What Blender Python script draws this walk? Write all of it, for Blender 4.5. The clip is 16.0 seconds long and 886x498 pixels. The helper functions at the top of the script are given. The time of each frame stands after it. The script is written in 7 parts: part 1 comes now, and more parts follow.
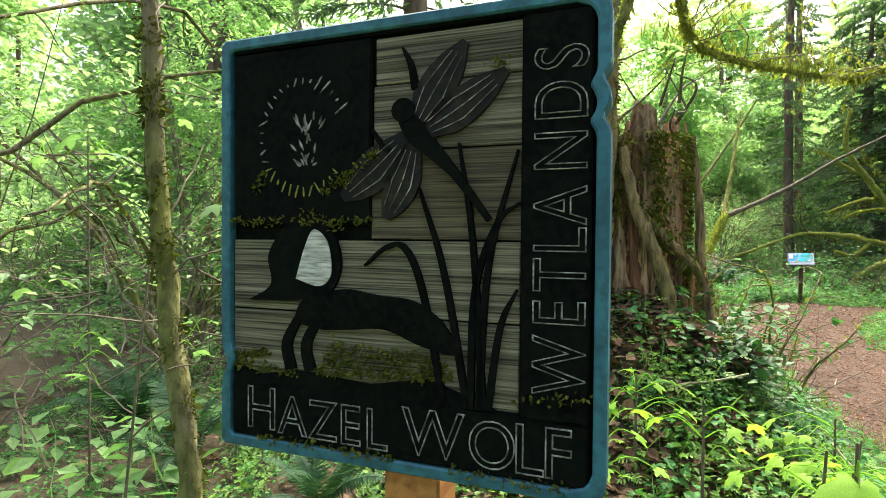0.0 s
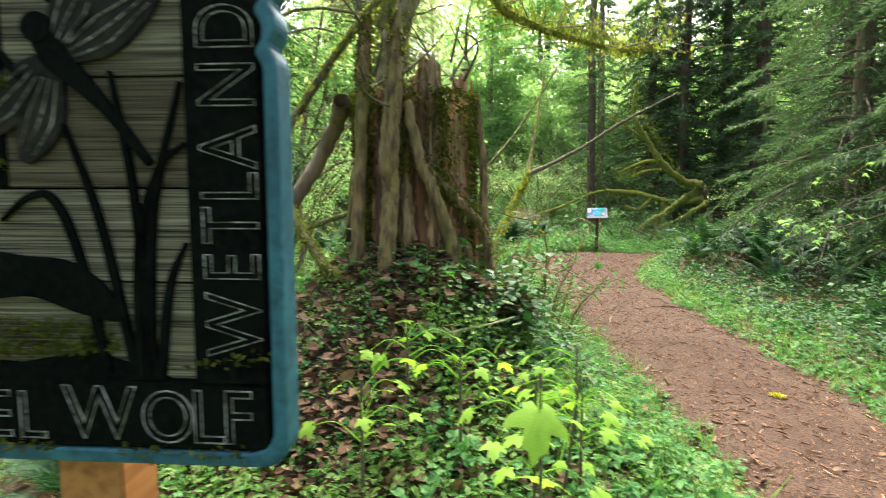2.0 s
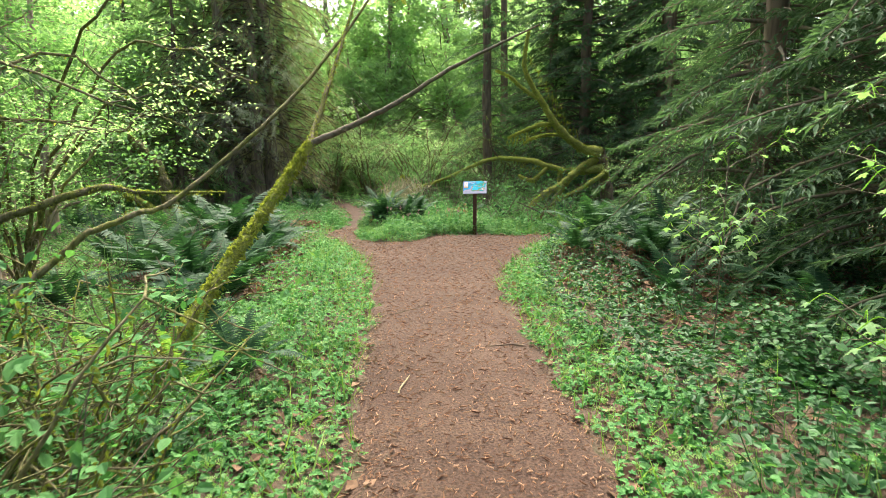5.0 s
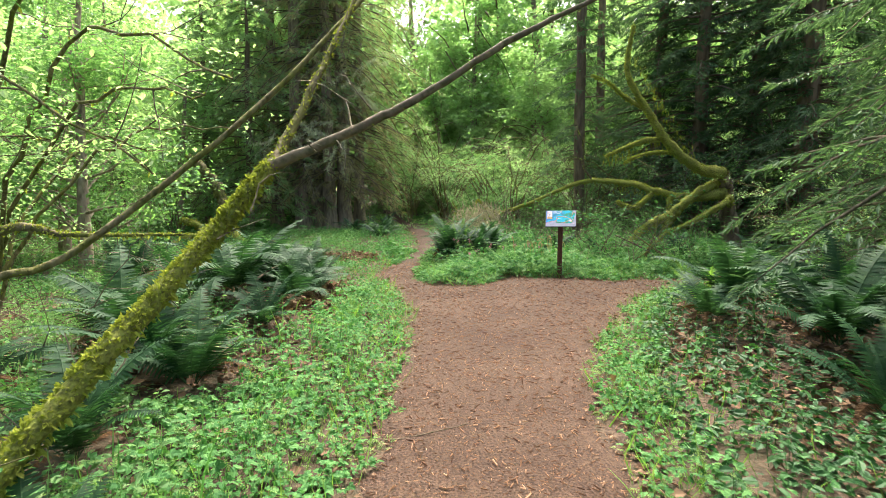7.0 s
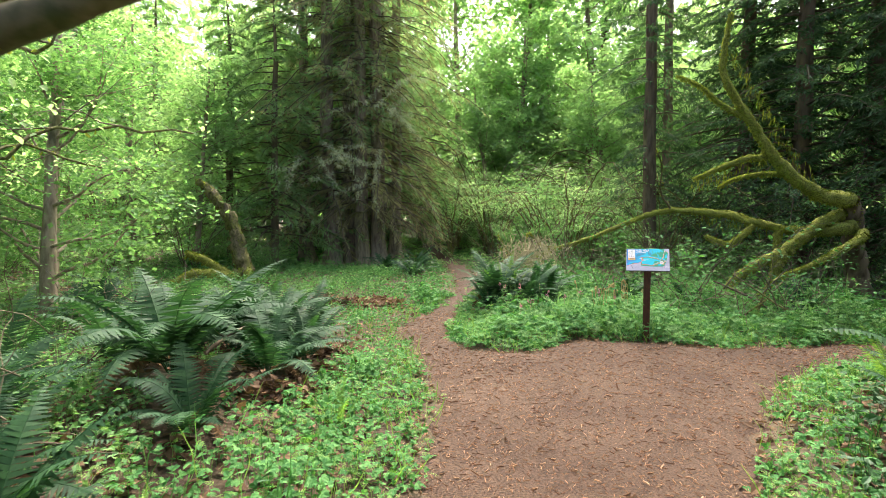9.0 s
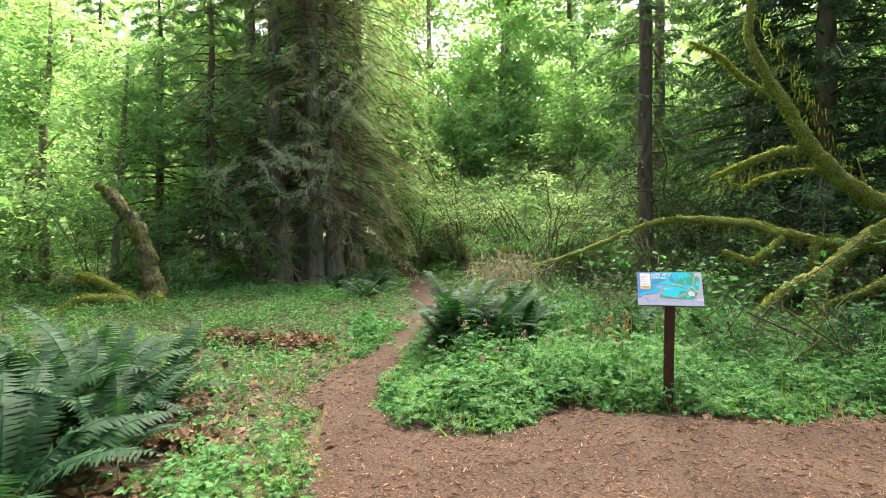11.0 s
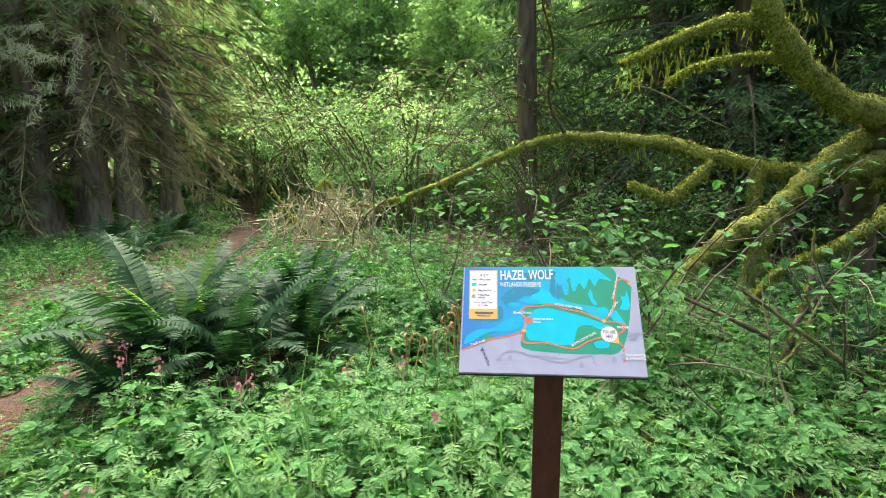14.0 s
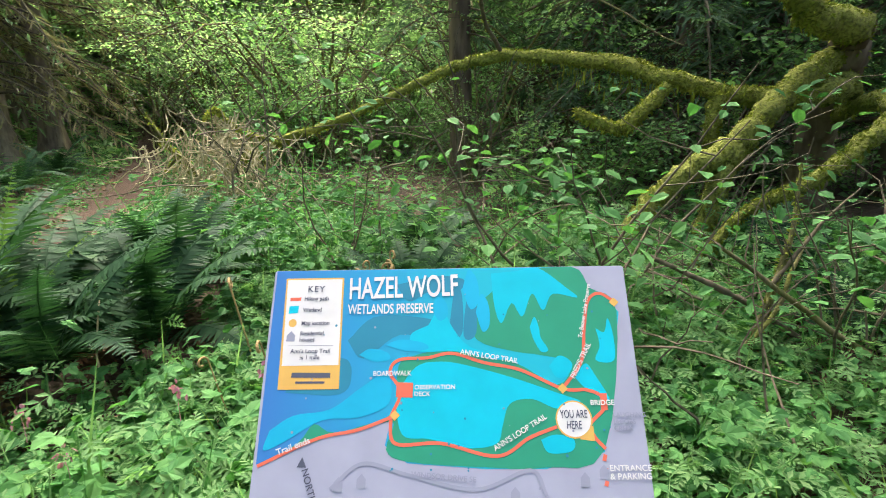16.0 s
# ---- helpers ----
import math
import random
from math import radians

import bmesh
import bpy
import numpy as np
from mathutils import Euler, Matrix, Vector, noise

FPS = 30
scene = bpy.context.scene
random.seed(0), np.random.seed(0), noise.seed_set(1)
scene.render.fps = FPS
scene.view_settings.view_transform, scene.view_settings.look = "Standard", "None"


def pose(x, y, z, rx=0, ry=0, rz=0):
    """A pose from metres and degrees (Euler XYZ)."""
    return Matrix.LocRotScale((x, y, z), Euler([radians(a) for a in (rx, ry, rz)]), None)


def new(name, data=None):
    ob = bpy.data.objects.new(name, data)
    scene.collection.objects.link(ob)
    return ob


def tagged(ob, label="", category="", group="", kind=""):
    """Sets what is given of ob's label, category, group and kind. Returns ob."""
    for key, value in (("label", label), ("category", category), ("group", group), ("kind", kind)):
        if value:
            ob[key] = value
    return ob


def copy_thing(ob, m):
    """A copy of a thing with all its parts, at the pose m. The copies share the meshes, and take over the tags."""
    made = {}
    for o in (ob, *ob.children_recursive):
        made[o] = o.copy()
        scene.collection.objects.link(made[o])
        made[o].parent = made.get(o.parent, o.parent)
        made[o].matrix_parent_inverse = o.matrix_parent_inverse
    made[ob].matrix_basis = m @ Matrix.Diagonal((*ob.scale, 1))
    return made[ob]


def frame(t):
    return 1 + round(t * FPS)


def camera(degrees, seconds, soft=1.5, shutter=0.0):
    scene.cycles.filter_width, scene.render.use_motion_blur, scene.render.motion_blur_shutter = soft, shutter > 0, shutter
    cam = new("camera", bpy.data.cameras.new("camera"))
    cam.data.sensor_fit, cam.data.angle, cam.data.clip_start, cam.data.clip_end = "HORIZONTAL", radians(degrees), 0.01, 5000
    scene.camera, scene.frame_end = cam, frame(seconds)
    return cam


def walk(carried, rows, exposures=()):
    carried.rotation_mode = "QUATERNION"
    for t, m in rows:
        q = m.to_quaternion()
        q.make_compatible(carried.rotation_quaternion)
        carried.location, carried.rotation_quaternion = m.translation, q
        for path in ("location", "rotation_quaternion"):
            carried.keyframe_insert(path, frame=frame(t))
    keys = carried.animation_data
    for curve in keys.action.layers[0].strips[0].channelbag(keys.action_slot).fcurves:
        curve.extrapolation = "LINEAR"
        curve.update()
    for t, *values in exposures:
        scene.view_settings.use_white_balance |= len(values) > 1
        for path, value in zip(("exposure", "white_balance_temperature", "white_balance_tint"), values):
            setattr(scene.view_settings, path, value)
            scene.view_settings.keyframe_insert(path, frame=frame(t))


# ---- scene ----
cam = camera(78.7, 16.0, soft=0.8, shutter=0.2)
METRES, EYE = 15.5, 1.55
ROWS = [
    (0.0, 0.0, 0.0, 0.0, 0.01, -1.1, -0.46),
    (0.5, 0.0018, 0.0, -0.0006, 0.65, -1.16, -0.46),
    (1.0, 0.0018, 0.0006, 0.0004, 0.21, -1.49, -0.39),
    (1.5, 0.0037, 0.0011, 0.0007, -7.6, -2.51, -0.15),
    (2.0, 0.0207, 0.0021, -0.0015, -16.71, -5.34, 0.03),
    (2.5, 0.0558, 0.003, -0.0031, -24.04, -8.86, 0.13),
    (3.0, 0.0795, 0.0181, -0.0138, -27.16, -9.28, 0.11),
    (3.5, 0.108, 0.0459, -0.006, -27.12, -9.11, 0.03),
    (4.0, 0.1343, 0.0754, 0.0023, -26.74, -9.31, 0.04),
    (6.5, 0.2475, 0.2267, 0.0161, -17.36, -7.94, 0.09),
    (7.0, 0.2608, 0.264, 0.0169, -14.74, -7.26, -0.01),
    (7.5, 0.2702, 0.3006, 0.0156, -12.51, -6.88, -0.11),
    (8.0, 0.2789, 0.3401, 0.0135, -10.65, -5.75, -0.09),
    (10.5, 0.3488, 0.5215, 0.0102, -9.68, -2.71, -0.14),
    (11.0, 0.3636, 0.5587, 0.0088, -11.67, -2.51, -0.04),
    (11.5, 0.3817, 0.5942, 0.0108, -14.33, -2.21, 0.04),
    (12.0, 0.4036, 0.6251, 0.0116, -16.75, -2.26, 0.09),
    (12.5, 0.4244, 0.6602, 0.0108, -18.44, -2.72, 0.17),
    (13.0, 0.4478, 0.6894, 0.0103, -20.18, -4.05, 0.24),
    (13.5, 0.4671, 0.7212, 0.0071, -21.16, -6.78, 0.22),
    (14.0, 0.4921, 0.7441, 0.0048, -22.59, -10.16, 0.29),
    (14.5, 0.5096, 0.7656, 0.0009, -23.09, -13.31, 0.33),
    (15.0, 0.5212, 0.7832, -0.0001, -23.66, -15.91, 0.31),
    (15.5, 0.5268, 0.7885, -0.0007, -24.22, -17.75, 0.24),
    (16.0, 0.5278, 0.791, -0.0007, -28.96, -17.18, 0.04),
]
EXPOSURES = [(0.0, 2.6), (2.0, 2.5), (4.0, 2.35), (10.5, 2.37), (13.5, 2.48), (14.7, 2.48), (16.0, 2.36)]
walk(cam, [(t, pose(METRES * x, METRES * y, EYE + METRES * z, 90 + pitch, roll, yaw)) for t, x, y, z, yaw, pitch, roll in ROWS], EXPOSURES)

# ---- sky and sun: a bright overcast day ----
world = bpy.data.worlds.new("overcast_sky")
scene.world = world
world.use_nodes = True
wn = world.node_tree
sky = wn.nodes.new("ShaderNodeTexSky")
sky.sky_type, sky.sun_disc = "NISHITA", False
sky.sun_elevation, sky.sun_rotation = radians(58), radians(20)
sky.air_density, sky.dust_density, sky.ozone_density = 0.7, 8.0, 0.2
wn.links.new(sky.outputs[0], wn.nodes["Background"].inputs[0])
wn.nodes["Background"].inputs[1].default_value = 0.13
sun = new("sun", bpy.data.lights.new("sun", "SUN"))
sun.data.energy, sun.data.angle, sun.data.color = 1.5, radians(30), (1.0, 0.96, 0.88)
sun.rotation_euler = (radians(32), 0, radians(160))


# ---- materials ----
def mat_base(name, rough=0.8):
    m = bpy.data.materials.new(name)
    m.use_nodes = True
    nt = m.node_tree
    b = nt.nodes["Principled BSDF"]
    b.inputs["Roughness"].default_value = rough
    b.inputs["Specular IOR Level"].default_value = 0.3
    return m, nt, b


def noise_tex(nt, scale, detail=4.0, stretch=(1, 1, 1), coords="Object"):
    tc, mp, nz = nt.nodes.new("ShaderNodeTexCoord"), nt.nodes.new("ShaderNodeMapping"), nt.nodes.new("ShaderNodeTexNoise")
    mp.inputs["Scale"].default_value = stretch
    nz.inputs["Scale"].default_value, nz.inputs["Detail"].default_value = scale, detail
    nt.links.new(tc.outputs[coords], mp.inputs[0])
    nt.links.new(mp.outputs[0], nz.inputs["Vector"])
    return nz


def ramp(nt, src, stops):
    r = nt.nodes.new("ShaderNodeValToRGB")
    while len(r.color_ramp.elements) < len(stops):
        r.color_ramp.elements.new(0.5)
    for e, (p, c) in zip(r.color_ramp.elements, stops):
        e.position, e.color = p, (*c, 1)
    nt.links.new(src, r.inputs[0])
    return r


def mixc(nt, fac, a, b, mode="MIX"):
    m = nt.nodes.new("ShaderNodeMix")
    m.data_type, m.blend_type = "RGBA", mode
    for sock, v in ((m.inputs[0], fac), (m.inputs[6], a), (m.inputs[7], b)):
        if isinstance(v, (float, int)):
            sock.default_value = v
        elif isinstance(v, tuple):
            sock.default_value = (*v, 1)
        else:
            nt.links.new(v, sock)
    return m.outputs[2]


def bump(nt, b, src, strength, dist):
    n = nt.nodes.new("ShaderNodeBump")
    n.inputs["Strength"].default_value, n.inputs["Distance"].default_value = strength, dist
    nt.links.new(src, n.inputs["Height"])
    nt.links.new(n.outputs[0], b.inputs["Normal"])


def two_scale(name, big, small, c1, c2, c3, rough=0.85, stretch=(1, 1, 1), bump_d=0.01, bump_s=0.6, detail=6.0):
    """A surface with large stains and fine grain."""
    m, nt, b = mat_base(name, rough)
    n1, n2 = noise_tex(nt, big, 3, stretch), noise_tex(nt, small, detail, stretch)
    r1 = ramp(nt, n1.outputs[0], [(0.35, c1), (0.65, c2)])
    r2 = ramp(nt, n2.outputs[0], [(0.4, (0, 0, 0)), (0.68, (1, 1, 1))])
    nt.links.new(mixc(nt, r2.outputs[0], r1.outputs[0], c3), b.inputs["Base Color"])
    bump(nt, b, n2.outputs[0], bump_s, bump_d)
    return m


def leaf_mat(name, stops, trans=0.45, rough=0.5, coat=0.3):
    """Thin leaves: each one its own shade, some light comes through."""
    m, nt, b = mat_base(name, rough)
    b.inputs["Specular IOR Level"].default_value = coat
    geo, oi = nt.nodes.new("ShaderNodeNewGeometry"), nt.nodes.new("ShaderNodeObjectInfo")
    add = nt.nodes.new("ShaderNodeMath")
    add.operation = "MULTIPLY_ADD"
    nt.links.new(oi.outputs["Random"], add.inputs[0])
    add.inputs[1].default_value = 0.35
    sub = nt.nodes.new("ShaderNodeMath")
    sub.operation = "MULTIPLY"
    nt.links.new(geo.outputs["Random Per Island"], sub.inputs[0])
    sub.inputs[1].default_value = 0.65
    nt.links.new(sub.outputs[0], add.inputs[2])
    r = ramp(nt, add.outputs[0], stops)
    nz = noise_tex(nt, 40, 3)
    dirt = ramp(nt, nz.outputs[0], [(0.3, (0.8, 0.8, 0.8)), (0.7, (1.1, 1.1, 1.1))])
    col = mixc(nt, 1.0, r.outputs[0], dirt.outputs[0], "MULTIPLY")
    nt.links.new(col, b.inputs["Base Color"])
    t, ms = nt.nodes.new("ShaderNodeBsdfTranslucent"), nt.nodes.new("ShaderNodeMixShader")
    nt.links.new(mixc(nt, 1.0, col, (1.26, 1.38, 0.74), "MULTIPLY"), t.inputs[0])
    ms.inputs[0].default_value = trans
    nt.links.new(b.outputs[0], ms.inputs[1])
    nt.links.new(t.outputs[0], ms.inputs[2])
    nt.links.new(ms.outputs[0], nt.nodes["Material Output"].inputs[0])
    return m


def plain(name, col, rough=0.6, vary=0.15, scale=30.0):
    m, nt, b = mat_base(name, rough)
    nz = noise_tex(nt, scale, 5)
    lo, hi = tuple(c * (1 - vary) for c in col), tuple(min(1, c * (1 + vary)) for c in col)
    r = ramp(nt, nz.outputs[0], [(0.3, lo), (0.7, hi)])
    nt.links.new(r.outputs[0], b.inputs["Base Color"])
    bump(nt, b, nz.outputs[0], 0.15, 0.002)
    return m


M_HERB = leaf_mat("herb_leaf", [(0.0, (0.026, 0.088, 0.028)), (0.5, (0.064, 0.19, 0.054)), (1.0, (0.14, 0.31, 0.095))], 0.36, 0.62, 0.14)
M_GRASS = leaf_mat("grass_blade", [(0.0, (0.10, 0.20, 0.035)), (0.6, (0.16, 0.30, 0.06)), (1.0, (0.24, 0.34, 0.09))], 0.4)
M_FERN = leaf_mat("fern_pinna", [(0.0, (0.012, 0.042, 0.018)), (0.6, (0.027, 0.076, 0.030)), (1.0, (0.056, 0.125, 0.046))], 0.28, 0.6, 0.16)
M_FERN_NEW = leaf_mat("young_fern_pinna", [(0.0, (0.11, 0.22, 0.04)), (1.0, (0.19, 0.32, 0.07))], 0.45)
M_BROAD = leaf_mat("spring_leaf", [(0.0, (0.20, 0.35, 0.16)), (0.5, (0.29, 0.44, 0.225)), (1.0, (0.40, 0.53, 0.31))], 0.62, 0.6, 0.2)
M_SHRUB = leaf_mat("shrub_leaf", [(0.0, (0.095, 0.205, 0.078)), (0.5, (0.15, 0.285, 0.11)), (1.0, (0.24, 0.38, 0.16))], 0.52, 0.6, 0.15)
M_MAPLE = leaf_mat("maple_leaf", [(0.0, (0.20, 0.40, 0.04)), (1.0, (0.30, 0.50, 0.07))], 0.55, 0.6, 0.2)
M_SALAL = leaf_mat("salal_leaf", [(0.0, (0.017, 0.062, 0.020)), (0.6, (0.038, 0.115, 0.032)), (1.0, (0.075, 0.175, 0.05))], 0.25, 0.5, 0.2)
M_NEEDLE = leaf_mat("conifer_needle", [(0.0, (0.055, 0.105, 0.054)), (0.6, (0.092, 0.160, 0.082)), (1.0, (0.145, 0.225, 0.12))], 0.4, 0.6, 0.18)
# conifer_needle raised for farther trees: the light on them is put into the colour
M_NEEDLE_LIT = leaf_mat("distant_conifer_needle", [(0.0, (0.19, 0.295, 0.17)), (1.0, (0.31, 0.43, 0.25))], 0.65, 0.7, 0.15)
M_LITTER = leaf_mat("dead_leaf", [(0.0, (0.06, 0.036, 0.022)), (0.5, (0.15, 0.092, 0.054)), (0.85, (0.28, 0.18, 0.115)), (1.0, (0.42, 0.30, 0.21))], 0.15, 0.8, 0.15)
M_LICHEN = leaf_mat("hanging_lichen", [(0.0, (0.40, 0.42, 0.33)), (1.0, (0.62, 0.64, 0.54))], 0.4, 0.9, 0.1)
M_MOSSTUFT = leaf_mat("moss_tuft", [(0.0, (0.12, 0.145, 0.025)), (0.6, (0.23, 0.265, 0.05)), (1.0, (0.36, 0.38, 0.085))], 0.4, 0.9, 0.05)
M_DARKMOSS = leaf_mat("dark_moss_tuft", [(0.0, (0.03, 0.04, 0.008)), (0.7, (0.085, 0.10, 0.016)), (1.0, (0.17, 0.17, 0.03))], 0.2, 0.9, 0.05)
M_CHIP = leaf_mat("wood_chip", [(0.0, (0.03, 0.016, 0.010)), (0.3, (0.13, 0.068, 0.038)), (0.6, (0.29, 0.165, 0.095)), (0.85, (0.44, 0.29, 0.185)), (1.0, (0.62, 0.48, 0.35))], 0.0, 0.85, 0.12)
M_BARK = two_scale("bark", 1.2, 9, (0.15, 0.11, 0.072), (0.24, 0.19, 0.13), (0.085, 0.062, 0.042), 0.9, (1, 1, 0.22), 0.03, 0.9)
M_BARK_GREY = two_scale("grey_bark", 1.5, 12, (0.26, 0.205, 0.145), (0.35, 0.29, 0.215), (0.13, 0.10, 0.07), 0.9, (1, 1, 0.25), 0.02, 0.8)
M_TWIG = two_scale("twig_bark", 3, 25, (0.10, 0.08, 0.055), (0.19, 0.155, 0.105), (0.06, 0.06, 0.03), 0.9, (1, 1, 1), 0.004, 0.5)
M_DEADTWIG = two_scale("dead_twig", 3, 25, (0.36, 0.31, 0.18), (0.50, 0.44, 0.28), (0.22, 0.20, 0.10), 0.9, (1, 1, 1), 0.004, 0.5)
M_MOSS = two_scale("moss", 2.5, 40, (0.19, 0.21, 0.038), (0.30, 0.32, 0.065), (0.10, 0.11, 0.025), 1.0, (1, 1, 1), 0.02, 1.0)
M_MOSSBARK = two_scale("mossy_bark", 5, 22, (0.20, 0.165, 0.10), (0.15, 0.16, 0.035), (0.06, 0.06, 0.02), 0.95, (1, 1, 0.5), 0.03, 1.0)
M_YMOSS = two_scale("yellow_moss_coat", 4, 45, (0.19, 0.22, 0.04), (0.30, 0.32, 0.07), (0.10, 0.11, 0.03), 1.0, (1, 1, 1), 0.02, 1.0)
M_YTUFT = leaf_mat("yellow_moss_tuft", [(0.0, (0.16, 0.19, 0.03)), (0.6, (0.29, 0.32, 0.06)), (1.0, (0.42, 0.44, 0.12))], 0.35, 0.9, 0.05)
M_ROT = two_scale("rotten_wood", 4, 14, (0.17, 0.075, 0.033), (0.10, 0.07, 0.045), (0.055, 0.04, 0.026), 0.95, (1, 1, 0.16), 0.03, 1.0)


# ---- mesh helpers ----
def nmesh(name, V, F, mat, smooth=False):
    V, F = np.asarray(V, dtype=np.float32), np.asarray(F, dtype=np.int32)
    me = bpy.data.meshes.new(name)
    m, k = F.shape
    me.vertices.add(len(V))
    me.vertices.foreach_set("co", V.ravel())
    me.loops.add(m * k)
    me.loops.foreach_set("vertex_index", F.ravel())
    me.polygons.add(m)
    me.polygons.foreach_set("loop_start", np.arange(0, m * k, k, dtype=np.int32))
    me.update(calc_edges=True)
    me.polygons.foreach_set("use_smooth", np.full(m, smooth))
    me.materials.append(mat)
    return me


class Pile:
    """Collects pieces of quads and makes one mesh of them."""

    def __init__(self):
        self.V, self.F, self.n = [], [], 0

    def add(self, V, F):
        self.V.append(np.asarray(V, float))
        self.F.append(np.asarray(F) + self.n)
        self.n += len(V)

    def tube(self, pts, radii, segs=6, wobble=0.0, rng=None):
        P = np.asarray(pts, float)
        R = np.interp(np.linspace(0, 1, len(P)), np.linspace(0, 1, len(radii)), radii)
        T = np.gradient(P, axis=0)
        T /= np.linalg.norm(T, axis=1)[:, None] + 1e-9
        ref = np.array([0.3, 0.9, 0.1]) if abs(T[:, 2]).mean() > 0.6 else np.array([0.05, 0.1, 1.0])
        A = np.cross(T, ref)
        A /= np.linalg.norm(A, axis=1)[:, None] + 1e-9
        B = np.cross(T, A)
        a = np.linspace(0, 2 * np.pi, segs, endpoint=False)
        W = np.ones((len(P), segs))
        if wobble:
            W += (rng or np.random.default_rng(1)).normal(0, wobble, W.shape)
        V = P[:, None] + (R[:, None] * W)[..., None] * (np.cos(a)[None, :, None] * A[:, None] + np.sin(a)[None, :, None] * B[:, None])
        i, j = np.meshgrid(np.arange(len(P) - 1), np.arange(segs), indexing="ij")
        F = np.stack([i * segs + j, i * segs + (j + 1) % segs, (i + 1) * segs + (j + 1) % segs, (i + 1) * segs + j], -1).reshape(-1, 4)
        V = V.reshape(-1, 3)
        self.add(V, F)

    def leaves(self, shape, pos, along, up, size, width=1.0):
        """Copies of a leaf shape (x along it, y across, z up), one at each place."""
        TV, TF = shape
        pos, along, up = (np.asarray(q, float) for q in (pos, along, up))
        n = len(pos)
        if not n:
            return
        X = along / (np.linalg.norm(along, axis=1)[:, None] + 1e-9)
        Y = np.cross(up, X)
        Y /= np.linalg.norm(Y, axis=1)[:, None] + 1e-9
        Z = np.cross(X, Y)
        s = np.broadcast_to(np.asarray(size, float), (n,))[:, None, None]
        w = np.broadcast_to(np.asarray(width, float), (n,))[:, None, None]
        V = pos[:, None] + s * (TV[None, :, :1] * X[:, None] + w * TV[None, :, 1:2] * Y[:, None] + TV[None, :, 2:] * Z[:, None])
        F = TF[None] + (np.arange(n) * len(TV))[:, None, None]
        self.add(V.reshape(-1, 3), F.reshape(-1, TF.shape[1]))

    def mesh(self, name, mat, smooth=False):
        return nmesh(name, np.vstack(self.V), np.vstack(self.F), mat, smooth)


LEAF = (np.array([(0, 0, 0), (0.28, 0.27, 0.05), (0.68, 0.24, 0.04), (1, 0, -0.1), (0.68, -0.24, 0.04), (0.28, -0.27, 0.05)]), np.array([(0, 3, 2, 1), (0, 5, 4, 3)]))
LEAF_FAR = (np.array([(0, 0, 0), (0.48, 0.33, 0.06), (1, 0, -0.1), (0.48, -0.33, 0.06)]), np.array([(0, 3, 2, 1)]))
LEAF_LONG = (np.array([(0, 0, 0), (0.3, 0.09, 0.03), (0.65, 0.08, 0.03), (1, 0, -0.08), (0.65, -0.08, 0.03), (0.3, -0.09, 0.03)]), np.array([(0, 3, 2, 1), (0, 5, 4, 3)]))
LEAF_ROUND = (np.array([(0, 0, 0), (0.16, 0.3, 0.05), (0.55, 0.4, 0.06), (0.85, 0.22, 0.0), (1, 0, -0.08), (0.85, -0.22, 0.0), (0.55, -0.4, 0.06), (0.16, -0.3, 0.05), (0.5, 0, -0.03)]), np.array([(0, 8, 2, 1), (8, 4, 3, 2), (0, 7, 6, 8), (8, 6, 5, 4)]))
def three_leaflets():
    """A compound leaf of three toothed leaflets."""
    V, F = [], []
    for a, s, x0 in ((-62, 0.55, 0.25), (0, 0.72, 0.32), (62, 0.55, 0.25)):
        c, sn = math.cos(radians(a)), math.sin(radians(a))
        F.append(LEAF[1] + 6 * len(V))
        P = LEAF[0] * s * (1, 1.25, 1)
        V.append(np.stack([x0 + c * P[:, 0] - sn * P[:, 1], sn * P[:, 0] + c * P[:, 1], P[:, 2]], -1))
    return np.vstack(V), np.vstack(F)


def lacy_leaf():
    """A leaf cut into seven narrow leaflets along its stalk."""
    V, F = [(0, -0.012, 0), (0, 0.012, 0), (0.95, 0.006, -0.03), (0.95, -0.006, -0.03)], [(0, 3, 2, 1)]
    for x, a, ln in ((0.3, 58, 0.34), (0.3, -58, 0.34), (0.52, 50, 0.36), (0.52, -50, 0.36), (0.72, 40, 0.28), (0.72, -40, 0.28), (0.85, 0, 0.3)):
        c, sn, k = math.cos(radians(a)), math.sin(radians(a)), len(V)
        for u, w, z in ((0, 0, 0), (0.55, 0.2, 0.03), (1, 0, -0.06), (0.45, -0.2, 0.03)):
            V.append((x + ln * (c * u - sn * w), ln * (sn * u + c * w), z * ln))
        F.append((k, k + 3, k + 2, k + 1))
    return np.array(V), np.array(F)


LEAF_LACE = lacy_leaf()
LEAF_TRI = three_leaflets()
BLADE = (np.array([(0, -0.02, 0), (0, 0.02, 0), (0.55, 0.018, 0.02), (0.55, -0.018, 0.02), (1, 0.003, -0.12), (1, -0.003, -0.12)]), np.array([(0, 3, 2, 1), (3, 5, 4, 2)]))
SPRAY = (np.array([(0, 0, 0), (0.4, 0.12, 0.01), (1, 0, -0.16), (0.4, -0.12, 0.01)]), np.array([(0, 3, 2, 1)]))
PINNA = (np.array([(0, -0.07, 0), (0, 0.08, 0), (1, 0.012, -0.08), (0.95, -0.02, -0.08)]), np.array([(0, 3, 2, 1)]))


def unit(v):
    return v / (np.linalg.norm(v, axis=-1, keepdims=True) + 1e-9)


def ball(rng, n):
    return unit(rng.normal(size=(n, 3)))


